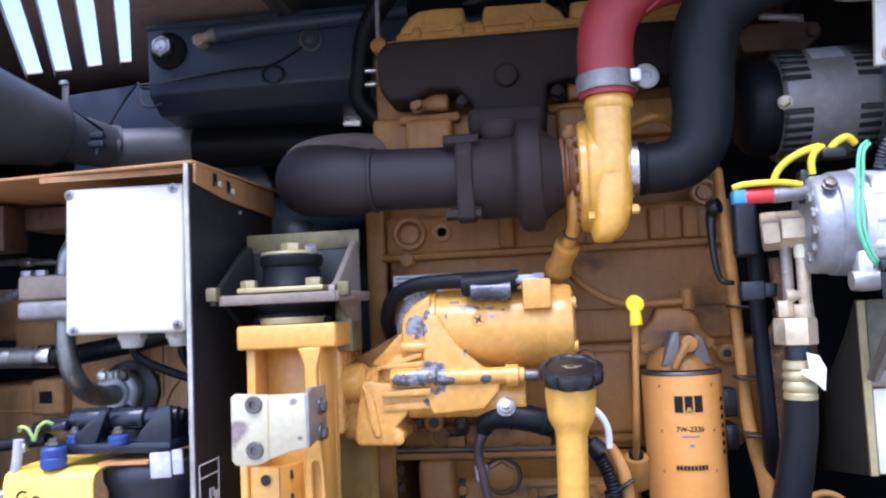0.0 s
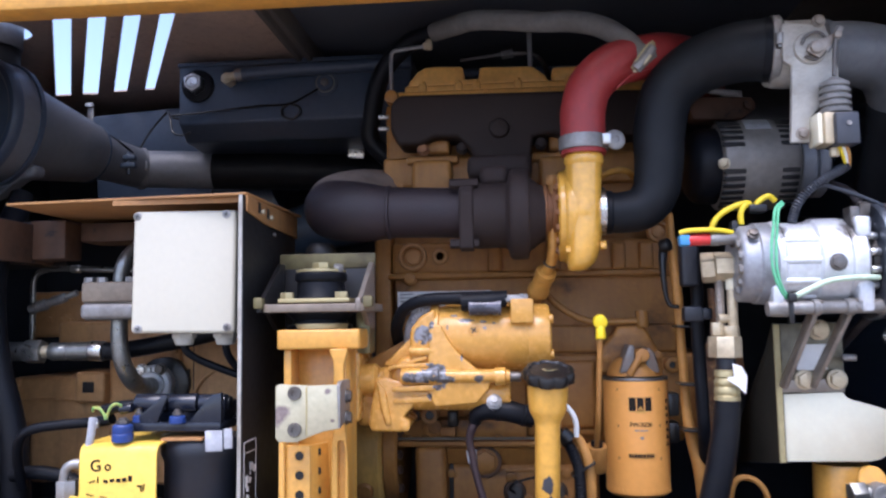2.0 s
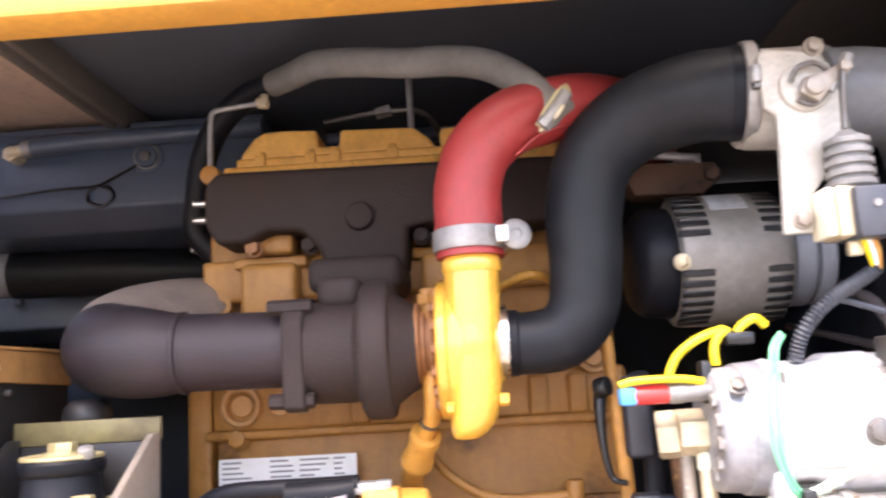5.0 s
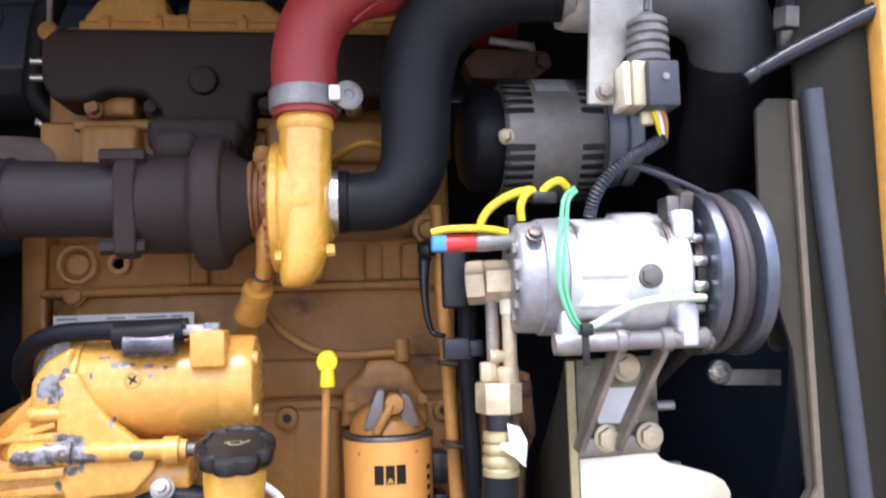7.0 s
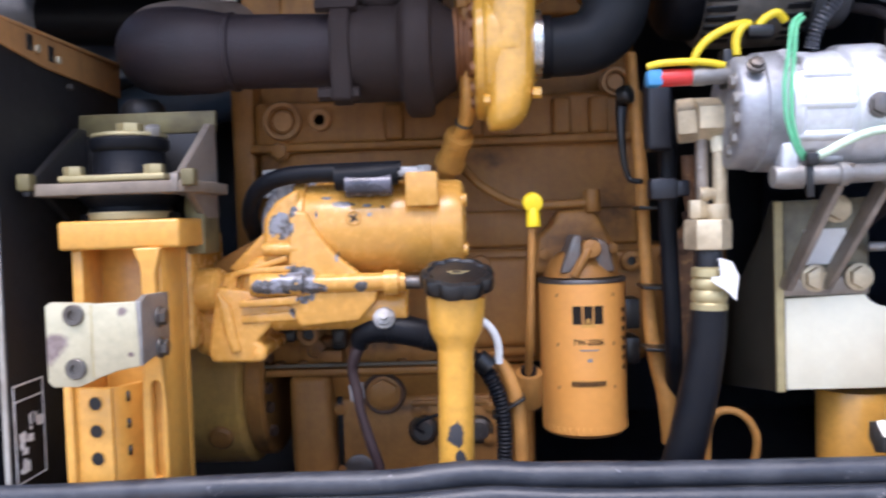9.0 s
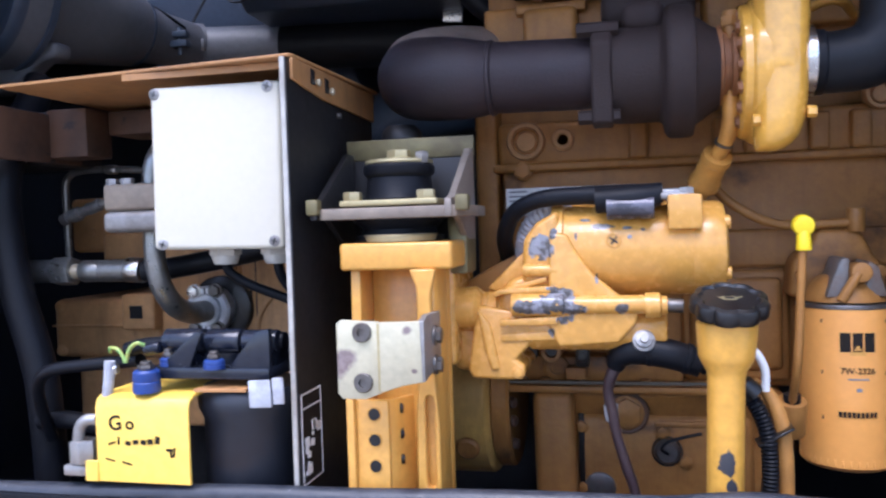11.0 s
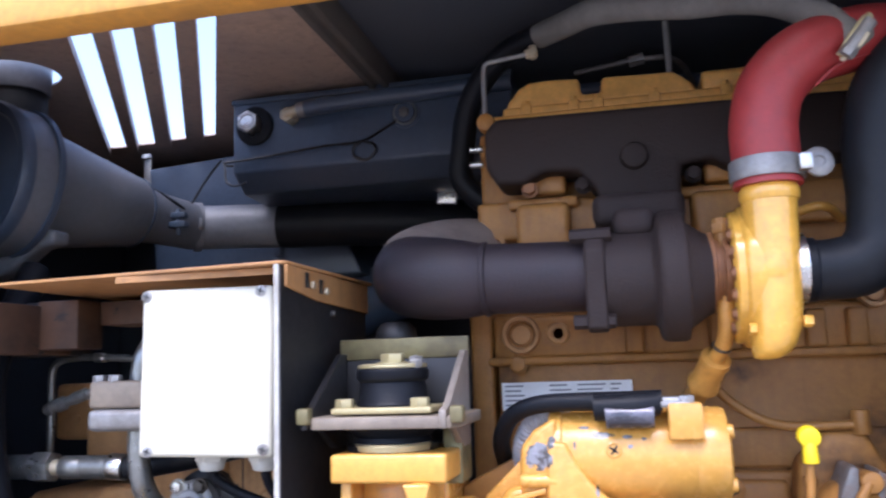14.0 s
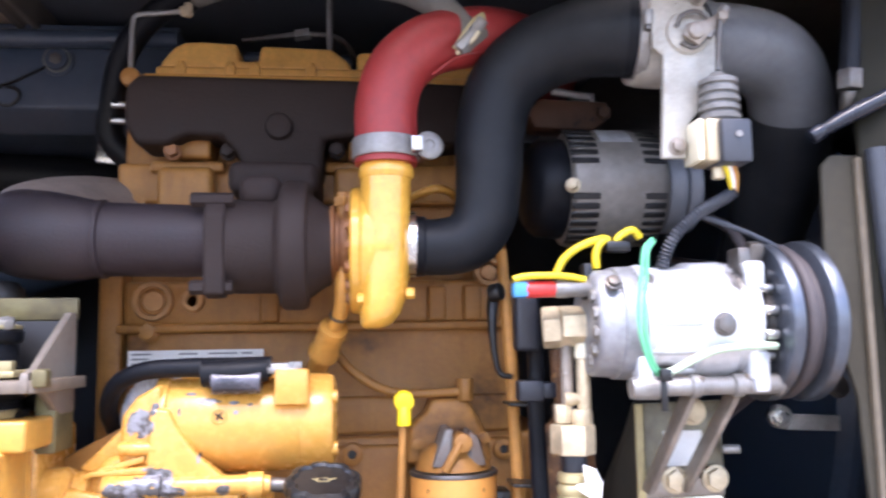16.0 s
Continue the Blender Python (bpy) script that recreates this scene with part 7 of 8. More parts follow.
# ---- alternator ----
al = thing("alternator", (0.43, 1.25, 1.80), "dull aluminium alternator with vent slots and black rear cover", "alternator")
AY, AZ = 1.245, 1.877
part("body", lathe((0.362, AY, AZ), TX, [(0, 0.05), (0, 0.072), (0.004, 0.0775), (0.010, 0.079), (0.045, 0.080), (0.090, 0.080), (0.118, 0.078), (0.128, 0.070), (0.134, 0.058), (0.136, 0.03), (0.136, 0)], 64), M_CASTING, al)
for slot_x, half in ((0.3785, 0.0185), (0.470, 0.0150)):
    for side in (1, -1):
        for k in range(7):
            a = math.pi - side * radians(17 + 9.2 * k)
            slot_ = box((-half, -0.0042, -0.0030), (half, 0.0042, 0.0010), 0.0012, 1)
            rr = 0.0798 if slot_x < 0.4 else 0.0790
            bmesh.ops.transform(slot_, matrix=Matrix.Translation((slot_x, AY + rr * math.cos(a), AZ + rr * math.sin(a))) @ Matrix.Rotation(a - math.pi / 2, 4, "X"), verts=slot_.verts)
            # Proud black bars stand in for the shade in the vents.
            part("vent_slot", slot_, M_CAP, al)
dpl = bmesh.new()
for r0 in (0.0795, 0.0808):
    for x in (0.404, 0.446):
        for k in range(5):
            a = radians(112 + 7 * k)
            dpl.verts.new((x, AY + r0 * math.cos(a), AZ + r0 * math.sin(a)))
bmesh.ops.convex_hull(dpl, input=dpl.verts[:])
# Diffuse grey paints in the bluish sheen on this plate.
part("data_plate", dpl, M_TAPE, al, "blank data plate with bluish sheen painted in")
part("rear_cover", lathe((0.310, AY, AZ), TX, [(0, 0), (0, 0.030), (0.004, 0.05), (0.012, 0.060), (0.020, 0.066), (0.050, 0.068), (0.054, 0.066)], 44), M_RUBBER, al, "black plastic rear cover")
part("through_bolt", bolt((0.362, 1.172, 1.868), (-0.5, -1, 0), 0.008, 0.012, 0.010), M_BRASS, al)
part("pulley", lathe((0.494, AY, AZ), TX, [(0, 0.02), (0, 0.056), (0.003, 0.061), (0.006, 0.062), (0.024, 0.062), (0.026, 0.060), (0.027, 0.054), (0.030, 0.054), (0.031, 0.059), (0.033, 0.0605), (0.047, 0.0605), (0.050, 0.057), (0.052, 0.03), (0.052, 0)], 56), M_DRUM, al, "grey smooth-rimmed pulley")
abk = thing("alternator_bracket", (0.39, 1.28, 1.97), "rusty tan alternator bracket with a clamp bolt", "bracket")
part("plate", prism([(0.325, 1.992), (0.345, 2.010), (0.440, 2.006), (0.446, 1.985), (0.420, 1.965), (0.335, 1.968)], "y", 1.262, 1.31, 0.004), M_BROWN, abk)
part("lug", join(rod((0.392, 1.285, 2.008), (0.426, 1.275, 2.010), 0.012, seg=18), rod((0.36, 1.262, 2.02), (0.415, 1.262, 2.012), 0.006, seg=12)), M_DULLALU, abk)
part("bolt", bolt((0.432, 1.262, 1.990), (0, -1, 0), 0.010, 0.010), M_BROWN, abk)

fs = thing("fan_shroud", (0.86, 1.78, 1.20), "black ribbed fan shroud behind the compressor", "fan shroud")
part("ring", lathe((0.80, 1.80, 1.62), TX, [(0, 0.36), (0, 0.46), (0.02, 0.475), (0.022, 0.49), (0.030, 0.49), (0.032, 0.475), (0.06, 0.48), (0.062, 0.50), (0.072, 0.50), (0.074, 0.48), (0.12, 0.49), (0.12, 0.40), (0.01, 0.36)], 72), M_BLACK, fs)
part("stand", box((0.82, 1.70, 1.04), (0.90, 1.95, 1.16), 0.004), M_BLACK, fs)

# ---- air-conditioning compressor ----
cpz = thing("compressor", (0.44, 1.047, 1.61), "bright cast-aluminium air-conditioning compressor with a belt pulley", "compressor")
CY, CZ = 1.047, 1.690
part("rear_head", lathe((0.336, CY, CZ), TX, [(0, 0), (0, 0.050), (0.002, 0.055), (0.006, 0.0575), (0.026, 0.0585), (0.028, 0.061), (0.048, 0.062), (0.050, 0.058)], 52), M_HEAD, cpz)
for k in range(6):
    a = radians(115 + 26 * k)
    part("rear_bolt", bolt((0.338, CY + 0.044 * math.cos(a), CZ + 0.044 * math.sin(a)), (-1, 0, 0), 0.007, 0.006, 0.009), M_DULLALU, cpz)
part("port_plug", bolt((0.352, 0.994, 1.730), (0, -1, 0.7), 0.0070, 0.007, 0.009), M_BOLT, cpz)
part("cylinder", lathe((0.384, CY, CZ), TX, [(0, 0.058), (0.002, 0.062), (0.010, 0.064), (0.014, 0.0605), (0.105, 0.0605), (0.110, 0.064), (0.124, 0.064), (0.128, 0.060), (0.130, 0.05), (0.130, 0)], 60), M_ALU, cpz)
for k in range(8):
    a = radians(150 + 30 * k)
    y, z = CY + 0.0585 * math.cos(a), CZ + 0.0585 * math.sin(a)
    part("body_rib", rod((0.390, y, z), (0.444, y, z), 0.0058, seg=16, edge=0.002), M_ALU, cpz)
part("center_band", lathe((0.440, CY, CZ), TX, [(0, 0.058), (0.006, 0.0655), (0.045, 0.066), (0.052, 0.059)], 60), M_ALU, cpz)
for a0 in (135, 225, 45, -45):
    a = radians(a0)
    y, z = CY + 0.062 * math.cos(a), CZ + 0.066 * math.sin(a)
    part("front_ear", box((0.494, y - 0.012, z - 0.016), (0.517, y + 0.012, z + 0.016), 0.005, 3), M_ALU, cpz)
for k in range(7):
    a = radians(120 + 25 * k)
    y, z = CY + 0.058 * math.cos(a), CZ + 0.058 * math.sin(a)
    part("head_bolt", rod((0.512, y, z), (0.526, y, z), 0.0058, seg=12, edge=0.001), M_STEEL, cpz)
part("oil_plug", bolt((0.4645, 0.9822, 1.686), (0, -1, 0.05), 0.0100, 0.006, 0.0125), M_BOLT, cpz, "dark hexagon oil plug")
part("plug_boss", lathe((0.4645, 0.996, 1.6855), (0, -1, 0.05), [(-0.01, 0.020), (0.009, 0.0175), (0.0115, 0.0155), (0.0115, 0)], 32), M_ALU, cpz)
part("top_bracket", join(box((0.492, 1.000, 1.738), (0.506, 1.03, 1.768), 0.003), box((0.506, 1.005, 1.735), (0.522, 1.02, 1.775), 0.003, 2, (20, 0, 0))), M_BOLT, cpz)
mtub = part("mount_tube", lathe((0.370, 1.005, 1.6215), (1, 0, 0.012), [(0, 0), (0, 0.011), (0.010, 0.0125), (0.028, 0.0125), (0.030, 0.0095), (0.062, 0.0095), (0.064, 0.012), (0.072, 0.012), (0.074, 0.0095), (0.108, 0.0095), (0.110, 0.0125), (0.120, 0.0125), (0.122, 0.010), (0.150, 0.011), (0.160, 0.011), (0.160, 0)], 28), M_DULLALU, cpz)
part("mount_bolt", bolt((0.530, 1.005, 1.6235), (1, 0, 0), 0.010, 0.008, 0.013), M_DULLALU, mtub)
part("lug_web", box((0.498, 0.990, 1.615), (0.515, 1.02, 1.66), 0.004), M_ALU, cpz)
part("lug_web", box((0.376, 0.995, 1.615), (0.392, 1.02, 1.655), 0.004), M_ALU, cpz)
part("pulley", lathe((0.528, CY, CZ), TX, [(0, 0.035), (0, 0.080), (0.001, 0.086), (0.003, 0.0875), (0.012, 0.0875), (0.0145, 0.084), (0.019, 0.070), (0.026, 0.070), (0.0285, 0.074), (0.030, 0.074), (0.033, 0.070), (0.040, 0.070), (0.044, 0.084), (0.046, 0.088), (0.0485, 0.089), (0.058, 0.089), (0.061, 0.085), (0.062, 0.03), (0.062, 0)], 72), M_PULLEY, cpz, "grey steel double-groove pulley")
part("hub", lathe((0.520, CY, CZ), TX, [(0, 0.0), (0, 0.05), (0.010, 0.05), (0.012, 0.035), (0.022, 0.035)], 36), M_BOLT, cpz)
belt = thing("drive_belt", (0.557, 1.2, 1.7), "worn rubber drive belt running to the compressor pulley", "belt")
bp = [(CY - 0.0795 * math.sin(radians(t)), CZ + 0.0795 * math.cos(radians(t))) for t in range(-35, 216, 12)]
part("strap", tube([(0.553, 1.42, 1.912), (0.553, 1.239, 1.842), (0.553, 1.139, 1.806), *[(0.553, y, z) for y, z in bp], (0.553, 1.42, 1.47)], 0.0068, seg=10, n=3), M_BELT, belt)
part("strap", tube([(0.5642, 1.42, 1.80), *[(0.5642, CY + (y - CY) * 0.93, CZ + (z - CZ) * 0.93) for y, z in bp], (0.5642, 1.42, 1.49)], 0.005, seg=8, n=3), M_BELT, belt)
# wires on the compressor
gw = thing("green_wires", (0.38, 0.97, 1.64), "green twin wires looped over the compressor", "wire")
part("wire", tube([(0.392, 0.985, 1.775), (0.3765, 0.966, 1.762), (0.371, 0.962, 1.735), (0.3665, 0.961, 1.705), (0.368, 0.962, 1.675), (0.377, 0.966, 1.648), (0.388, 0.975, 1.636)], 0.0021, seg=8), M_GRN, gw)
part("wire", tube([(0.394, 0.985, 1.772), (0.381, 0.968, 1.760), (0.377, 0.964, 1.735), (0.3735, 0.963, 1.705), (0.374, 0.964, 1.675), (0.381, 0.968, 1.650), (0.391, 0.975, 1.638)], 0.0021, seg=8), M_GRN, gw)
part("pale_wire", tube([(0.388, 0.978, 1.636), (0.405, 0.976, 1.640), (0.425, 0.975, 1.650), (0.448, 0.976, 1.659), (0.472, 0.977, 1.6625), (0.500, 0.982, 1.6635), (0.522, 0.99, 1.663)], 0.0042, seg=10), M_PALEGRN, gw)
part("cable_tie", join(box((0.388, 0.965, 1.630), (0.400, 0.982, 1.642), 0.002), box((0.390, 0.972, 1.600), (0.397, 0.976, 1.632), 0.001)), M_CAP, gw)
yw = thing("yellow_wires", (0.34, 1.04, 1.75), "yellow sheathed wires arching over the compressor head", "wire")
part("wire", tube([(0.304, 1.045, 1.742), (0.312, 1.045, 1.758), (0.325, 1.045, 1.770), (0.343, 1.046, 1.779), (0.362, 1.05, 1.784)], 0.0045, seg=10), M_YWIRE, yw)
part("wire", tube([(0.350, 1.045, 1.750), (0.350, 1.045, 1.766), (0.356, 1.046, 1.778), (0.366, 1.05, 1.783)], 0.0045, seg=10), M_YWIRE, yw)
part("wire", tube([(0.374, 1.05, 1.780), (0.382, 1.05, 1.788), (0.394, 1.05, 1.793), (0.404, 1.055, 1.786)], 0.0045, seg=10), M_YWIRE, yw)
part("top_strand", tube([(0.252, 1.018, 1.7365), (0.265, 1.017, 1.7395), (0.290, 1.016, 1.7402), (0.312, 1.018, 1.739), (0.330, 1.022, 1.736)], 0.0038, seg=10), M_YWIRE, yw)
part("dark_clip", box((0.362, 1.042, 1.768), (0.390, 1.06, 1.781), 0.004), M_CAP, yw)
part("dark_clip", box((0.332, 1.03, 1.715), (0.342, 1.05, 1.755), 0.003), M_CAP, yw)
cn = thing("connector", (0.29, 1.025, 1.715), "red and blue plastic connector on a grey plug", "connector")
part("blue_end", box((0.252, 1.016, 1.7175), (0.268, 1.034, 1.7345), 0.003), M_LBLUE, cn)
part("red_body", rod((0.264, 1.025, 1.726), (0.298, 1.025, 1.7265), 0.0088, seg=20, edge=0.002), M_REDP, cn)
part("grey_plug", lathe((0.297, 1.025, 1.7265), (1, 0, 0), [(0, 0.0078), (0.002, 0.0095), (0.014, 0.0095), (0.016, 0.0085), (0.034, 0.0085), (0.036, 0.007), (0.042, 0.007)], 22), M_DULLALU, cn)
# service fitting and hose
sv = thing("hose_assembly", (0.31, 1.03, 1.20), "brass service fitting on a thick black refrigerant hose", "hose fitting")
sv.location += Vector((0.010, 0.032, -0.003))
part("hex_block", join(rod((0.300, 1.03, 1.6905), (0.352, 1.03, 1.6905), 0.0225, seg=6, edge=0.002, turn=0), ), M_BRASS, sv)
part("angled_nut", rod((0.282, 1.034, 1.689), (0.302, 1.030, 1.690), 0.0235, seg=6, edge=0.003, turn=10), M_BRASS, sv)
part("coupling", rod((0.350, 1.032, 1.690), (0.366, 1.033, 1.690), 0.0185, seg=24, edge=0.002), M_ALU, sv)
part("tube", rod((0.326, 1.03, 1.672), (0.3255, 1.03, 1.585), 0.0078, seg=18), M_BRASS, sv)
part("bright_tube_end", rod((0.326, 1.03, 1.672), (0.326, 1.03, 1.6550), 0.0095, seg=18), M_BRACKET, sv)
part("side_tube", rod((0.3085, 1.034, 1.674), (0.308, 1.034, 1.59), 0.0068, seg=16), M_ARM, sv)
part("port", lathe((0.322, 1.03, 1.611), (-1, 0, 0), [(0, 0.006), (0.008, 0.0065), (0.010, 0.008), (0.018, 0.008)], 16), M_BRASS, sv)
part("collar", join(rod((0.3225, 1.03, 1.600), (0.3225, 1.03, 1.583), 0.0118, seg=20), rod((0.303, 1.034, 1.605), (0.303, 1.034, 1.585), 0.0105, seg=6)), M_BRASS, sv)
part("nut", rod((0.312, 1.03, 1.584), (0.3115, 1.03, 1.552), 0.0245, seg=6, edge=0.002, turn=12), M_BRASS, sv)
part("neck", rod((0.312, 1.03, 1.553), (0.312, 1.03, 1.530), 0.0145, seg=24), M_PLASTIC, sv)
part("ferrule", lathe((0.3125, 1.03, 1.534), (-0.02, 0, -1), [(0, 0.0145), (0.002, 0.0180), (0.010, 0.0188), (0.013, 0.0168), (0.017, 0.0190), (0.022, 0.0190), (0.025, 0.0170), (0.029, 0.0193), (0.035, 0.0193), (0.038, 0.0175), (0.040, 0.0193), (0.046, 0.0193), (0.048, 0.017)], 36), M_ZINC, sv, "crimped pale metal ferrule")
part("hose", tube([(0.3115, 1.03, 1.489), (0.308, 1.03, 1.45), (0.2995, 1.032, 1.40), (0.289, 1.036, 1.35), (0.273, 1.045, 1.28), (0.255, 1.06, 1.15)], [0.0190, 0.0200, 0.0208, 0.0212, 0.0215, 0.0215], seg=24), M_RUBBER, sv)
tag = bmesh.new()
vs = [tag.verts.new(p) for p in ((0.318, 1.012, 1.545), (0.330, 1.006, 1.541), (0.3375, 1.008, 1.526), (0.335, 1.010, 1.500), (0.325, 1.009, 1.510), (0.309, 1.008, 1.521), (0.310, 1.010, 1.525), (0.319, 1.008, 1.526))]
tag.faces.new(vs)
ext = bmesh.ops.extrude_face_region(tag, geom=tag.faces[:])
bmesh.ops.translate(tag, verts=[v for v in ext["geom"] if isinstance(v, bmesh.types.BMVert)], vec=(0, 0.0008, 0))
tag_shift = Vector((0.008, 0.028, -0.004))
bmesh.ops.translate(tag, verts=tag.verts, vec=tag_shift)
part("tag", tag, M_WHITE, label="white paper tag wrapped on the hose neck", category="tag")
part("second_hose", tube([(0.350, 1.18, 1.24), (0.347, 1.17, 1.300), (0.346, 1.16, 1.329), (0.353, 1.152, 1.349), (0.368, 1.15, 1.3535), (0.385, 1.15, 1.346), (0.397, 1.15, 1.329), (0.400, 1.152, 1.308), (0.396, 1.16, 1.27), (0.390, 1.17, 1.20)], 0.0048, seg=12), M_ORWIRE, label="tan plastic drain hose curled on the floor pan", category="hose")
# harness beside the block
hn = thing("wiring_harness", (0.29, 1.2, 1.35), "black taped wiring harness with tan sleeves and ties", "wiring harness")
part("trunk", tube([(0.290, 1.12, 1.745), (0.298, 1.14, 1.70), (0.303, 1.15, 1.65), (0.301, 1.15, 1.60), (0.302, 1.15, 1.54), (0.304, 1.15, 1.47), (0.307, 1.16, 1.42), (0.316, 1.20, 1.37), (0.335, 1.26, 1.28)], 0.0105, seg=14), M_RUBBER, hn)
part("tan_sleeve", tube([(0.276, 1.22, 1.79), (0.277, 1.21, 1.72), (0.281, 1.20, 1.65), (0.2835, 1.20, 1.58), (0.2865, 1.20, 1.50), (0.2895, 1.20, 1.44), (0.297, 1.20, 1.40), (0.306, 1.20, 1.36), (0.312, 1.21, 1.30)], [0.007, 0.0075, 0.0085, 0.0075, 0.0075, 0.0085, 0.0105, 0.0115, 0.010], seg=14), M_ORWIRE, hn)
part("loop", tube([(0.262, 1.20, 1.735), (0.258, 1.195, 1.715), (0.257, 1.19, 1.68), (0.260, 1.19, 1.65), (0.266, 1.19, 1.632), (0.278, 1.18, 1.628)], [0.008, 0.0075, 0.0050, 0.0042, 0.0036, 0.0034], seg=12), M_CAP, hn)
part("sensor", join(rod((0.255, 1.19, 1.732), (0.268, 1.18, 1.735), 0.0115, seg=18, edge=0.003)), M_CAP, hn)
part("plug", join(box((0.268, 1.085, 1.604), (0.298, 1.11, 1.628), 0.004), box((0.292, 1.088, 1.607), (0.312, 1.108, 1.625), 0.003)), M_PLASTIC, hn, "dark blue-grey wiring plug")
for x, y, z in ((0.291, 1.165, 1.595), (0.293, 1.165, 1.50), (0.296, 1.17, 1.425)):
    part("cable_tie", box((x - 0.022, y - 0.012, z - 0.002), (x + 0.022, y + 0.03, z + 0.002), 0.001, 1, (0, 4, 0)), M_CAP, hn)
part("shield", box((0.272, 1.11, 1.66), (0.300, 1.14, 1.745), 0.006, 3), M_PLASTIC, hn)
part("branch_plug", join(box((0.262, 1.24, 1.44), (0.285, 1.28, 1.48), 0.004), box((0.264, 1.235, 1.395), (0.283, 1.28, 1.43), 0.004)), M_CAP, hn)
# rusty pieces behind the hoses
rb = thing("rusty_bracket", (0.36, 1.24, 1.40), "rusty brown bracket and pipe behind the hoses", "bracket")
part("plate", prism([(0.322, 1.40), (0.330, 1.56), (0.352, 1.585), (0.392, 1.575), (0.398, 1.50), (0.376, 1.46), (0.372, 1.38)], "y", 1.235, 1.243, 0.002), M_RUSTY, rb)
part("pipe", tube([(0.345, 1.225, 1.66), (0.348, 1.222, 1.60), (0.362, 1.222, 1.55), (0.372, 1.225, 1.50), (0.370, 1.23, 1.42), (0.365, 1.24, 1.34)], 0.0085, seg=14), M_RUSTY, rb)
part("nut", rod((0.349, 1.222, 1.592), (0.354, 1.222, 1.570), 0.0135, seg=6, edge=0.001), M_BROWN, rb)
for x, z in ((0.338, 1.545), (0.384, 1.556), (0.352, 1.44), (0.345, 1.40)):
    part("bolt", bolt((x, 1.235, z), (0, -1, 0), 0.008, 0.007, 0.011), M_BROWN, rb)
# ---- compressor bracket ----
cbz = thing("compressor_bracket", (0.48, 1.15, 1.38), "pale plated steel bracket carrying the compressor", "bracket")
part("front_plate", prism([(0.4165, 1.386), (0.4165, 1.489), (0.506, 1.492), (0.512, 1.484), (0.522, 1.479), (0.545, 1.473), (0.572, 1.464), (0.584, 1.456), (0.5905, 1.444), (0.5895, 1.425), (0.583, 1.409), (0.572, 1.398), (0.556, 1.389), (0.540, 1.386)], "y", 1.104, 1.112, 0.0015), M_BRACKET, cbz)
part("upper_plate", prism([(0.4165, 1.4845), (0.4165, 1.598), (0.512, 1.60), (0.511, 1.4905)], "y", 1.107, 1.115, 0.001), M_GRIME, cbz, "oil-stained upper plate")
# Flange faces away from the light; its shade is in the colour.
part("side_flange", prism([(1.100, 1.385), (1.100, 1.597), (1.116, 1.600), (1.160, 1.555), (1.330, 1.42), (1.340, 1.345)], "x", 0.4085, 0.4165, 0.001), M_JAMB, cbz, "side flange, black-brown for its shade")
part("raw_edge", box((0.4045, 1.0965, 1.385), (0.4145, 1.1005, 1.598), 0.001, 1), M_ZINC, cbz, "yellowed bare front edge")
for a, b in (((0.440, 1.000, 1.632), (0.408, 1.075, 1.502)), ((0.491, 1.000, 1.634), (0.452, 1.080, 1.502))):
    d = Vector(b) - Vector(a)
    arm = bmesh.new()
    pts = [Vector(a) + Vector((0, -0.006, 0)), Vector(a) + Vector((0, 0.022, 0.004)), Vector(b) + Vector((0.001, 0.028, 0)), Vector(b) + Vector((0, -0.002, -0.002))]
    v0 = [arm.verts.new(p) for p in pts]
    v1 = [arm.verts.new(p + Vector((0.0072, 0, 0))) for p in pts]
    arm.faces.new(v0), arm.faces.new(v1)
    for i in range(4):
        arm.faces.new([v0[i], v0[(i + 1) % 4], v1[(i + 1) % 4], v1[i]])
    bmesh.ops.recalc_face_normals(arm, faces=arm.faces)
    part("arm", soften(arm, 0.002), M_ARM, cbz, "dull steel support arm")
    part("arm_foot", box((b[0] + 0.002, b[1] + 0.022, 1.492), (b[0] + 0.058, b[1] + 0.032, 1.512), 0.002), M_ARM, cbz)
for x, y in ((0.4485, 1.100), (0.4975, 1.102)):
    part("bolt", bolt((x, y - 0.002, 1.5115), (0, -1, 0), 0.0125, 0.010, 0.0155), M_BRASS, cbz)
part("white_sticker", box((0.440, 1.104, 1.526), (0.486, 1.1065, 1.566), 0.0005, 1), M_WHITE, cbz, "blank white sticker")
part("pivot_bolt", join(bolt((0.474, 1.100, 1.588), (0, -1, 0), 0.013, 0.012, 0.016)), M_BRASS, cbz)
part("stud", rod((0.505, 1.095, 1.545), (0.525, 1.092, 1.545), 0.0055, seg=10), M_DULLALU, cbz)
part("rear_tab", box((0.512, 1.13, 1.455), (0.545, 1.14, 1.475), 0.002), M_DULLALU, cbz)
ta = thing("tension_arm", (0.63, 1.13, 1.56), "flat steel belt tension arm with a pivot bolt", "tension arm")
part("strap", box((0.600, 1.128, 1.559), (0.672, 1.134, 1.578), 0.001, 1, (0, 3, 0)), M_DULLALU, ta)
part("pivot", join(lathe((0.5965, 1.135, 1.5765), (0, -1, 0), [(0, 0.0145), (0.008, 0.0145), (0.010, 0.0125), (0.010, 0.007), (0.016, 0.0065), (0.016, 0)], 28)), M_STEEL, ta)
part("dark_bolt", bolt((0.655, 1.10, 1.612), (0, -1, 0), 0.010, 0.009, 0.013), M_BOLT, ta)
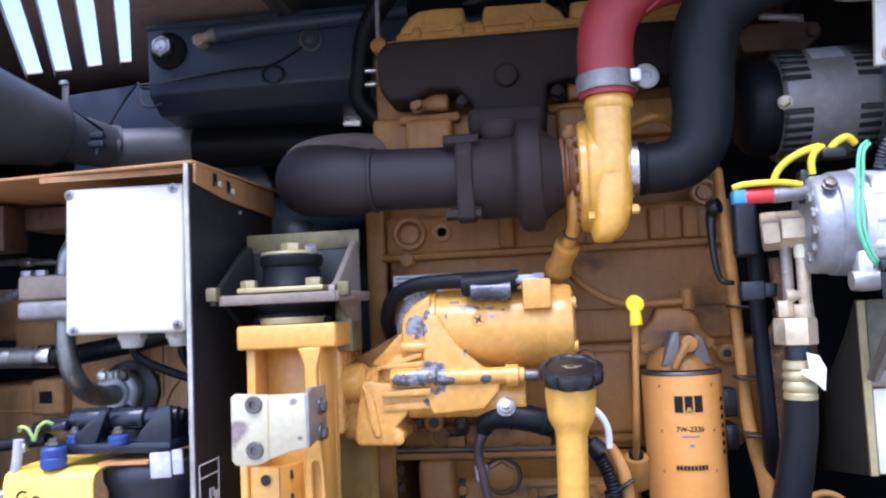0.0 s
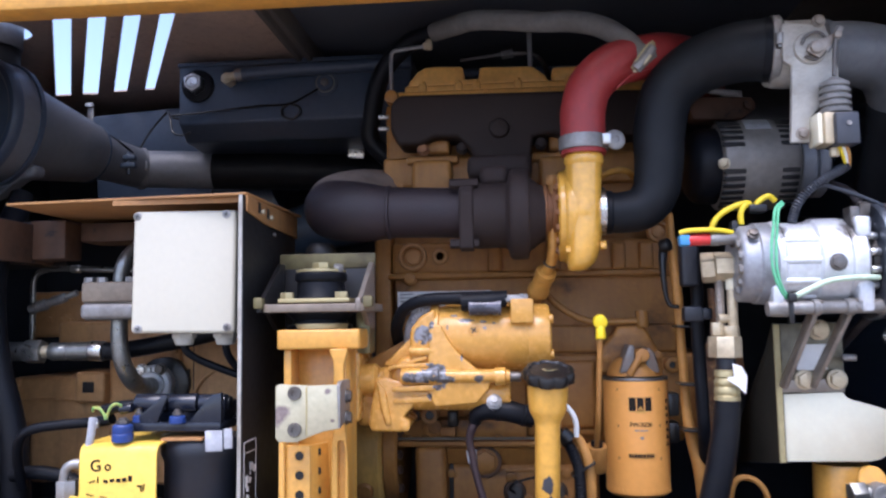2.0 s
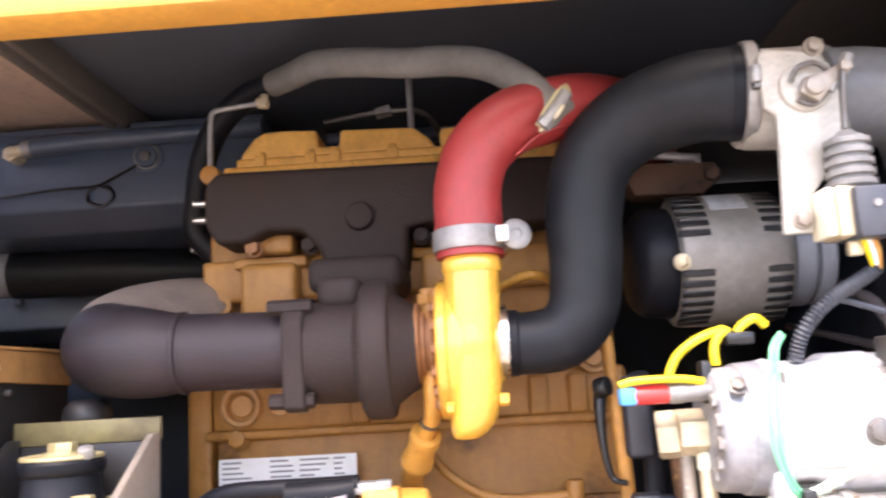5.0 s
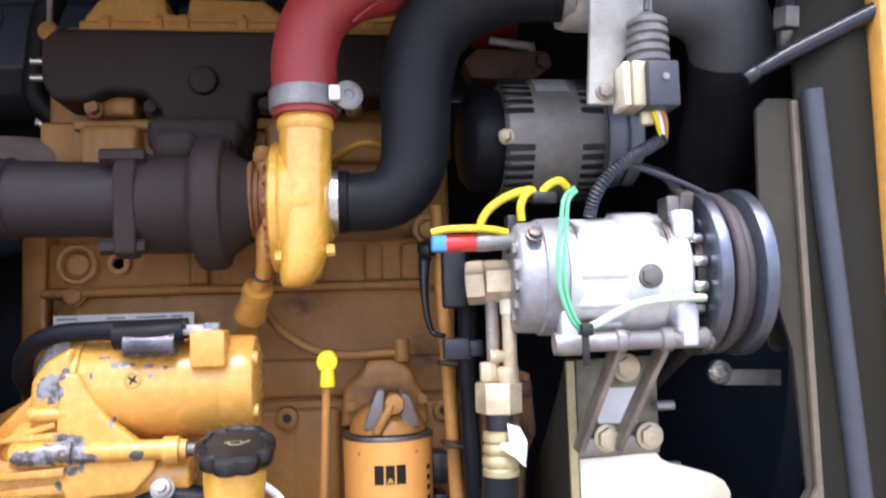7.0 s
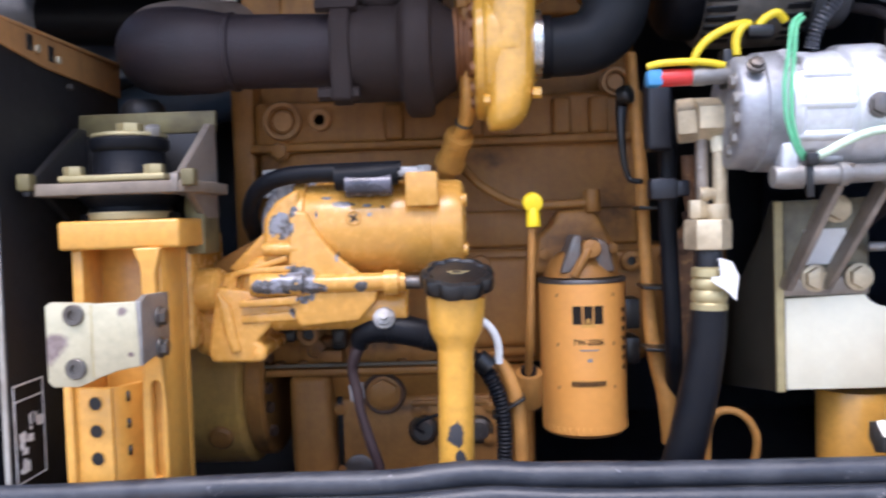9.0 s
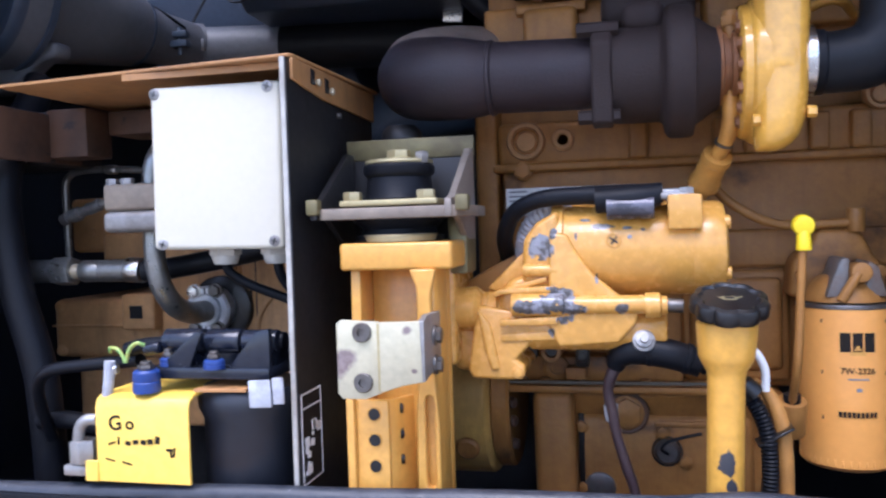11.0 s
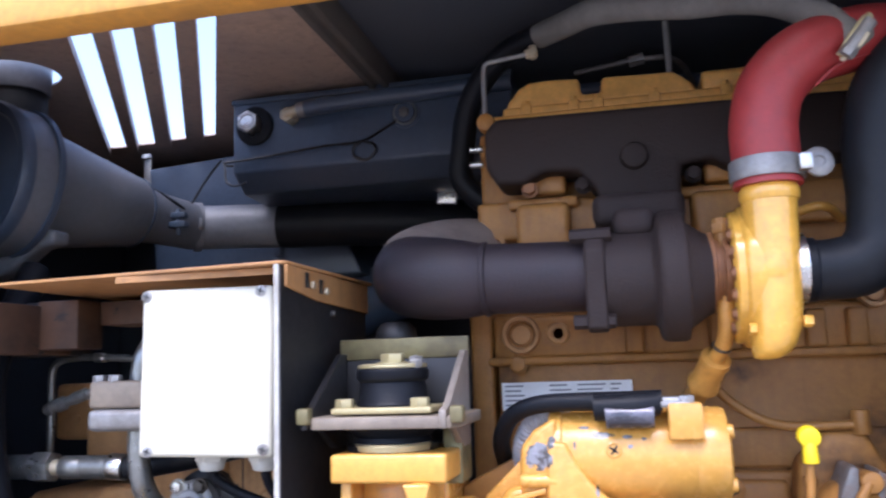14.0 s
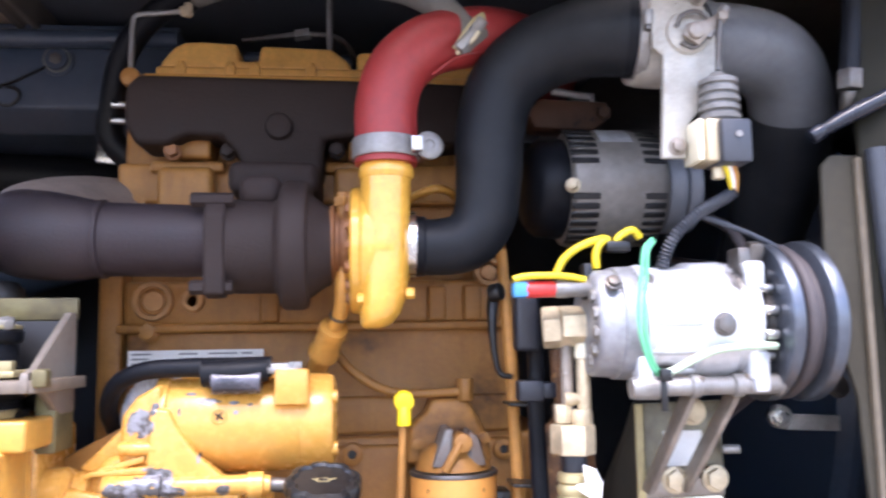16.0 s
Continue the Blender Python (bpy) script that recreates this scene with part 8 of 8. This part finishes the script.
# ---- valve by the sill ----
vv = thing("drain_valve", (0.56, 1.04, 1.25), "yellow ball valve with chrome body and blue-grey lever", "valve")
part("grip", lathe((0.552, 1.030, 1.4465), (0.99, 0, -0.115), [(0, 0), (0.001, 0.005), (0.005, 0.0075), (0.018, 0.0095), (0.032, 0.0100), (0.050, 0.0090), (0.061, 0.0080), (0.065, 0.005), (0.066, 0)], 24), M_HANDLE, vv, "blue-grey vinyl lever grip")
part("lever_plate", prism([(0.5685, 1.437), (0.602, 1.433), (0.599, 1.380), (0.588, 1.368), (0.571, 1.360), (0.563, 1.330), (0.546, 1.330), (0.540, 1.358), (0.550, 1.374), (0.566, 1.381)], "y", 1.022, 1.036, 0.003), M_YEL, vv)
part("lever_nut", bolt((0.5825, 1.024, 1.427), (0, -1, 0), 0.0115, 0.009, 0.014), M_DULLALU, vv)
part("body", lathe((0.560, 1.040, 1.342), TX, [(0, 0.016), (0.001, 0.021), (0.018, 0.021), (0.020, 0.018), (0.024, 0.018), (0.026, 0.022), (0.040, 0.022), (0.042, 0.016), (0.075, 0.015)], 32), M_STEEL, vv, "chrome valve body")
part("union_nut", join(rod((0.482, 1.036, 1.350), (0.504, 1.036, 1.352), 0.0185, seg=6, edge=0.002, turn=15), rod((0.504, 1.036, 1.352), (0.512, 1.036, 1.352), 0.014, seg=24)), M_PIPE, vv, "worn chrome union nut")
part("front_port", lathe((0.524, 1.050, 1.350), (0, -1, 0.05), [(0, 0.012), (0.004, 0.0175), (0.028, 0.0175), (0.031, 0.0155), (0.031, 0.011), (0.026, 0.010), (0.026, 0)], 32), M_DULLALU, vv, "worn chrome front port")
part("yellow_cap", lathe((0.521, 1.058, 1.366), (0.1, -1, 0.25), [(0, 0), (0, 0.020), (0.002, 0.0215), (0.007, 0.0215), (0.010, 0.019), (0.010, 0)], 32), M_YEL, vv)
yt = thing("filler_neck", (0.517, 1.15, 1.10), "yellow painted round neck below the bracket", "pipe")
part("neck", lathe((0.5165, 1.155, 1.10), (0, 0, 1), [(0, 0.043), (0.27, 0.043), (0.276, 0.041), (0.276, 0)], 44), M_YEL, yt)
part("foot", box((0.46, 1.13, 1.05), (0.58, 1.24, 1.27), 0.01, 3), M_BLOCK, yt)
su = thing("door_strut", (0.66, 1.0, 1.9), "black gas strut beside the jamb", "gas strut")
part("rod", tube([(0.590, 1.000, 1.893), (0.605, 0.998, 1.901), (0.640, 0.992, 1.919), (0.76, 0.972, 1.975)], [0.005, 0.008, 0.0095, 0.0095], seg=16), M_GLOSS, su)
part("end", rod((0.583, 1.001, 1.888), (0.596, 0.999, 1.897), 0.009, seg=14), M_GLOSS, su)
jh = thing("jamb_hose", (0.64, 1.05, 1.92), "short dark hose with a fitting beside the duct", "hose")
part("hose", tube([(0.655, 1.01, 2.10), (0.648, 1.01, 2.03), (0.640, 1.01, 1.965)], 0.0115, seg=14), M_RUBBER, jh)
part("fitting", join(rod((0.640, 1.01, 1.968), (0.638, 1.01, 1.945), 0.0145, seg=6), rod((0.638, 1.01, 1.946), (0.640, 1.02, 1.925), 0.009, seg=12)), M_BOLT, jh)
# ---- lower hoses ----
bo = thing("pressure_switch_cable", (0.0, 1.15, 1.30), "black sleeved cable from the starter passing behind the filler", "cable")
part("boot", tube([(-0.066, 1.128, 1.445), (-0.060, 1.124, 1.459), (-0.040, 1.12, 1.467), (-0.005, 1.118, 1.463), (0.030, 1.12, 1.452)], [0.010, 0.0140, 0.0170, 0.0172, 0.016], seg=20), M_RUBBER, bo)
part("boot_rib", lathe((-0.030, 1.1195, 1.4665), (1, -0.06, 0), [(0, 0.0165), (0.001, 0.0182), (0.006, 0.0182), (0.007, 0.0165)], 28), M_RUBBER, bo)
part("boot_rib", lathe((0.012, 1.1185, 1.4585), (1, 0.05, -0.3), [(0, 0.016), (0.001, 0.0180), (0.006, 0.0180), (0.007, 0.016)], 28), M_RUBBER, bo)
part("conduit", tube([(0.030, 1.12, 1.450), (0.060, 1.115, 1.436), (0.082, 1.11, 1.415), (0.096, 1.108, 1.385), (0.1005, 1.108, 1.350), (0.099, 1.11, 1.30), (0.09, 1.12, 1.2)], 0.0088, seg=14, ribs=0.0009, pitch=0.0045), M_RUBBER, bo)
part("conduit_collar", tube([(0.073, 1.106, 1.432), (0.086, 1.106, 1.420)], 0.0115, seg=14, smooth=False), M_CAP, bo)
part("tan_cable", tube([(0.085, 1.12, 1.432), (0.100, 1.12, 1.420), (0.112, 1.118, 1.395), (0.1175, 1.118, 1.36), (0.119, 1.12, 1.31), (0.119, 1.13, 1.2)], [0.006, 0.0075, 0.0085, 0.0085, 0.0085, 0.0085], seg=14), M_ORWIRE, bo)
part("tie", box((0.085, 1.100, 1.372), (0.128, 1.13, 1.3755), 0.001, 1, (0, -30, 0)), M_CAP, bo)
part("brown_cable", tube([(-0.060, 1.126, 1.455), (-0.070, 1.126, 1.436), (-0.0745, 1.128, 1.416), (-0.070, 1.13, 1.390), (-0.066, 1.13, 1.365), (-0.055, 1.13, 1.325), (-0.046, 1.13, 1.295), (-0.03, 1.13, 1.2)], [0.008, 0.0075, 0.0062, 0.0066, 0.0058, 0.0064, 0.006, 0.006], seg=12), M_SHEATH, bo)
part("silver_terminal", lathe((-0.0325, 1.1045, 1.4800), (0.05, -0.9, 0.35), [(-0.006, 0.0125), (0.003, 0.0125), (0.004, 0.0095), (0.008, 0.0090), (0.009, 0.005), (0.014, 0.0045), (0.014, 0)], 26), M_DULLALU, bo, "dull steel terminal stud")
part("pale_mark", tube([(-0.0724, 1.1345, 1.399), (-0.0716, 1.1352, 1.390), (-0.0705, 1.1358, 1.381)], [0.0086, 0.0085, 0.0083], seg=12), M_TAPE, bo, "worn pale tape on the brown cable")
part("white_tube", tube([(0.060, 1.10, 1.485), (0.074, 1.10, 1.478), (0.088, 1.10, 1.466), (0.096, 1.102, 1.448), (0.0965, 1.105, 1.425)], 0.0045, seg=12), label="short white plastic breather tube", category="tube", material=M_WHITE)
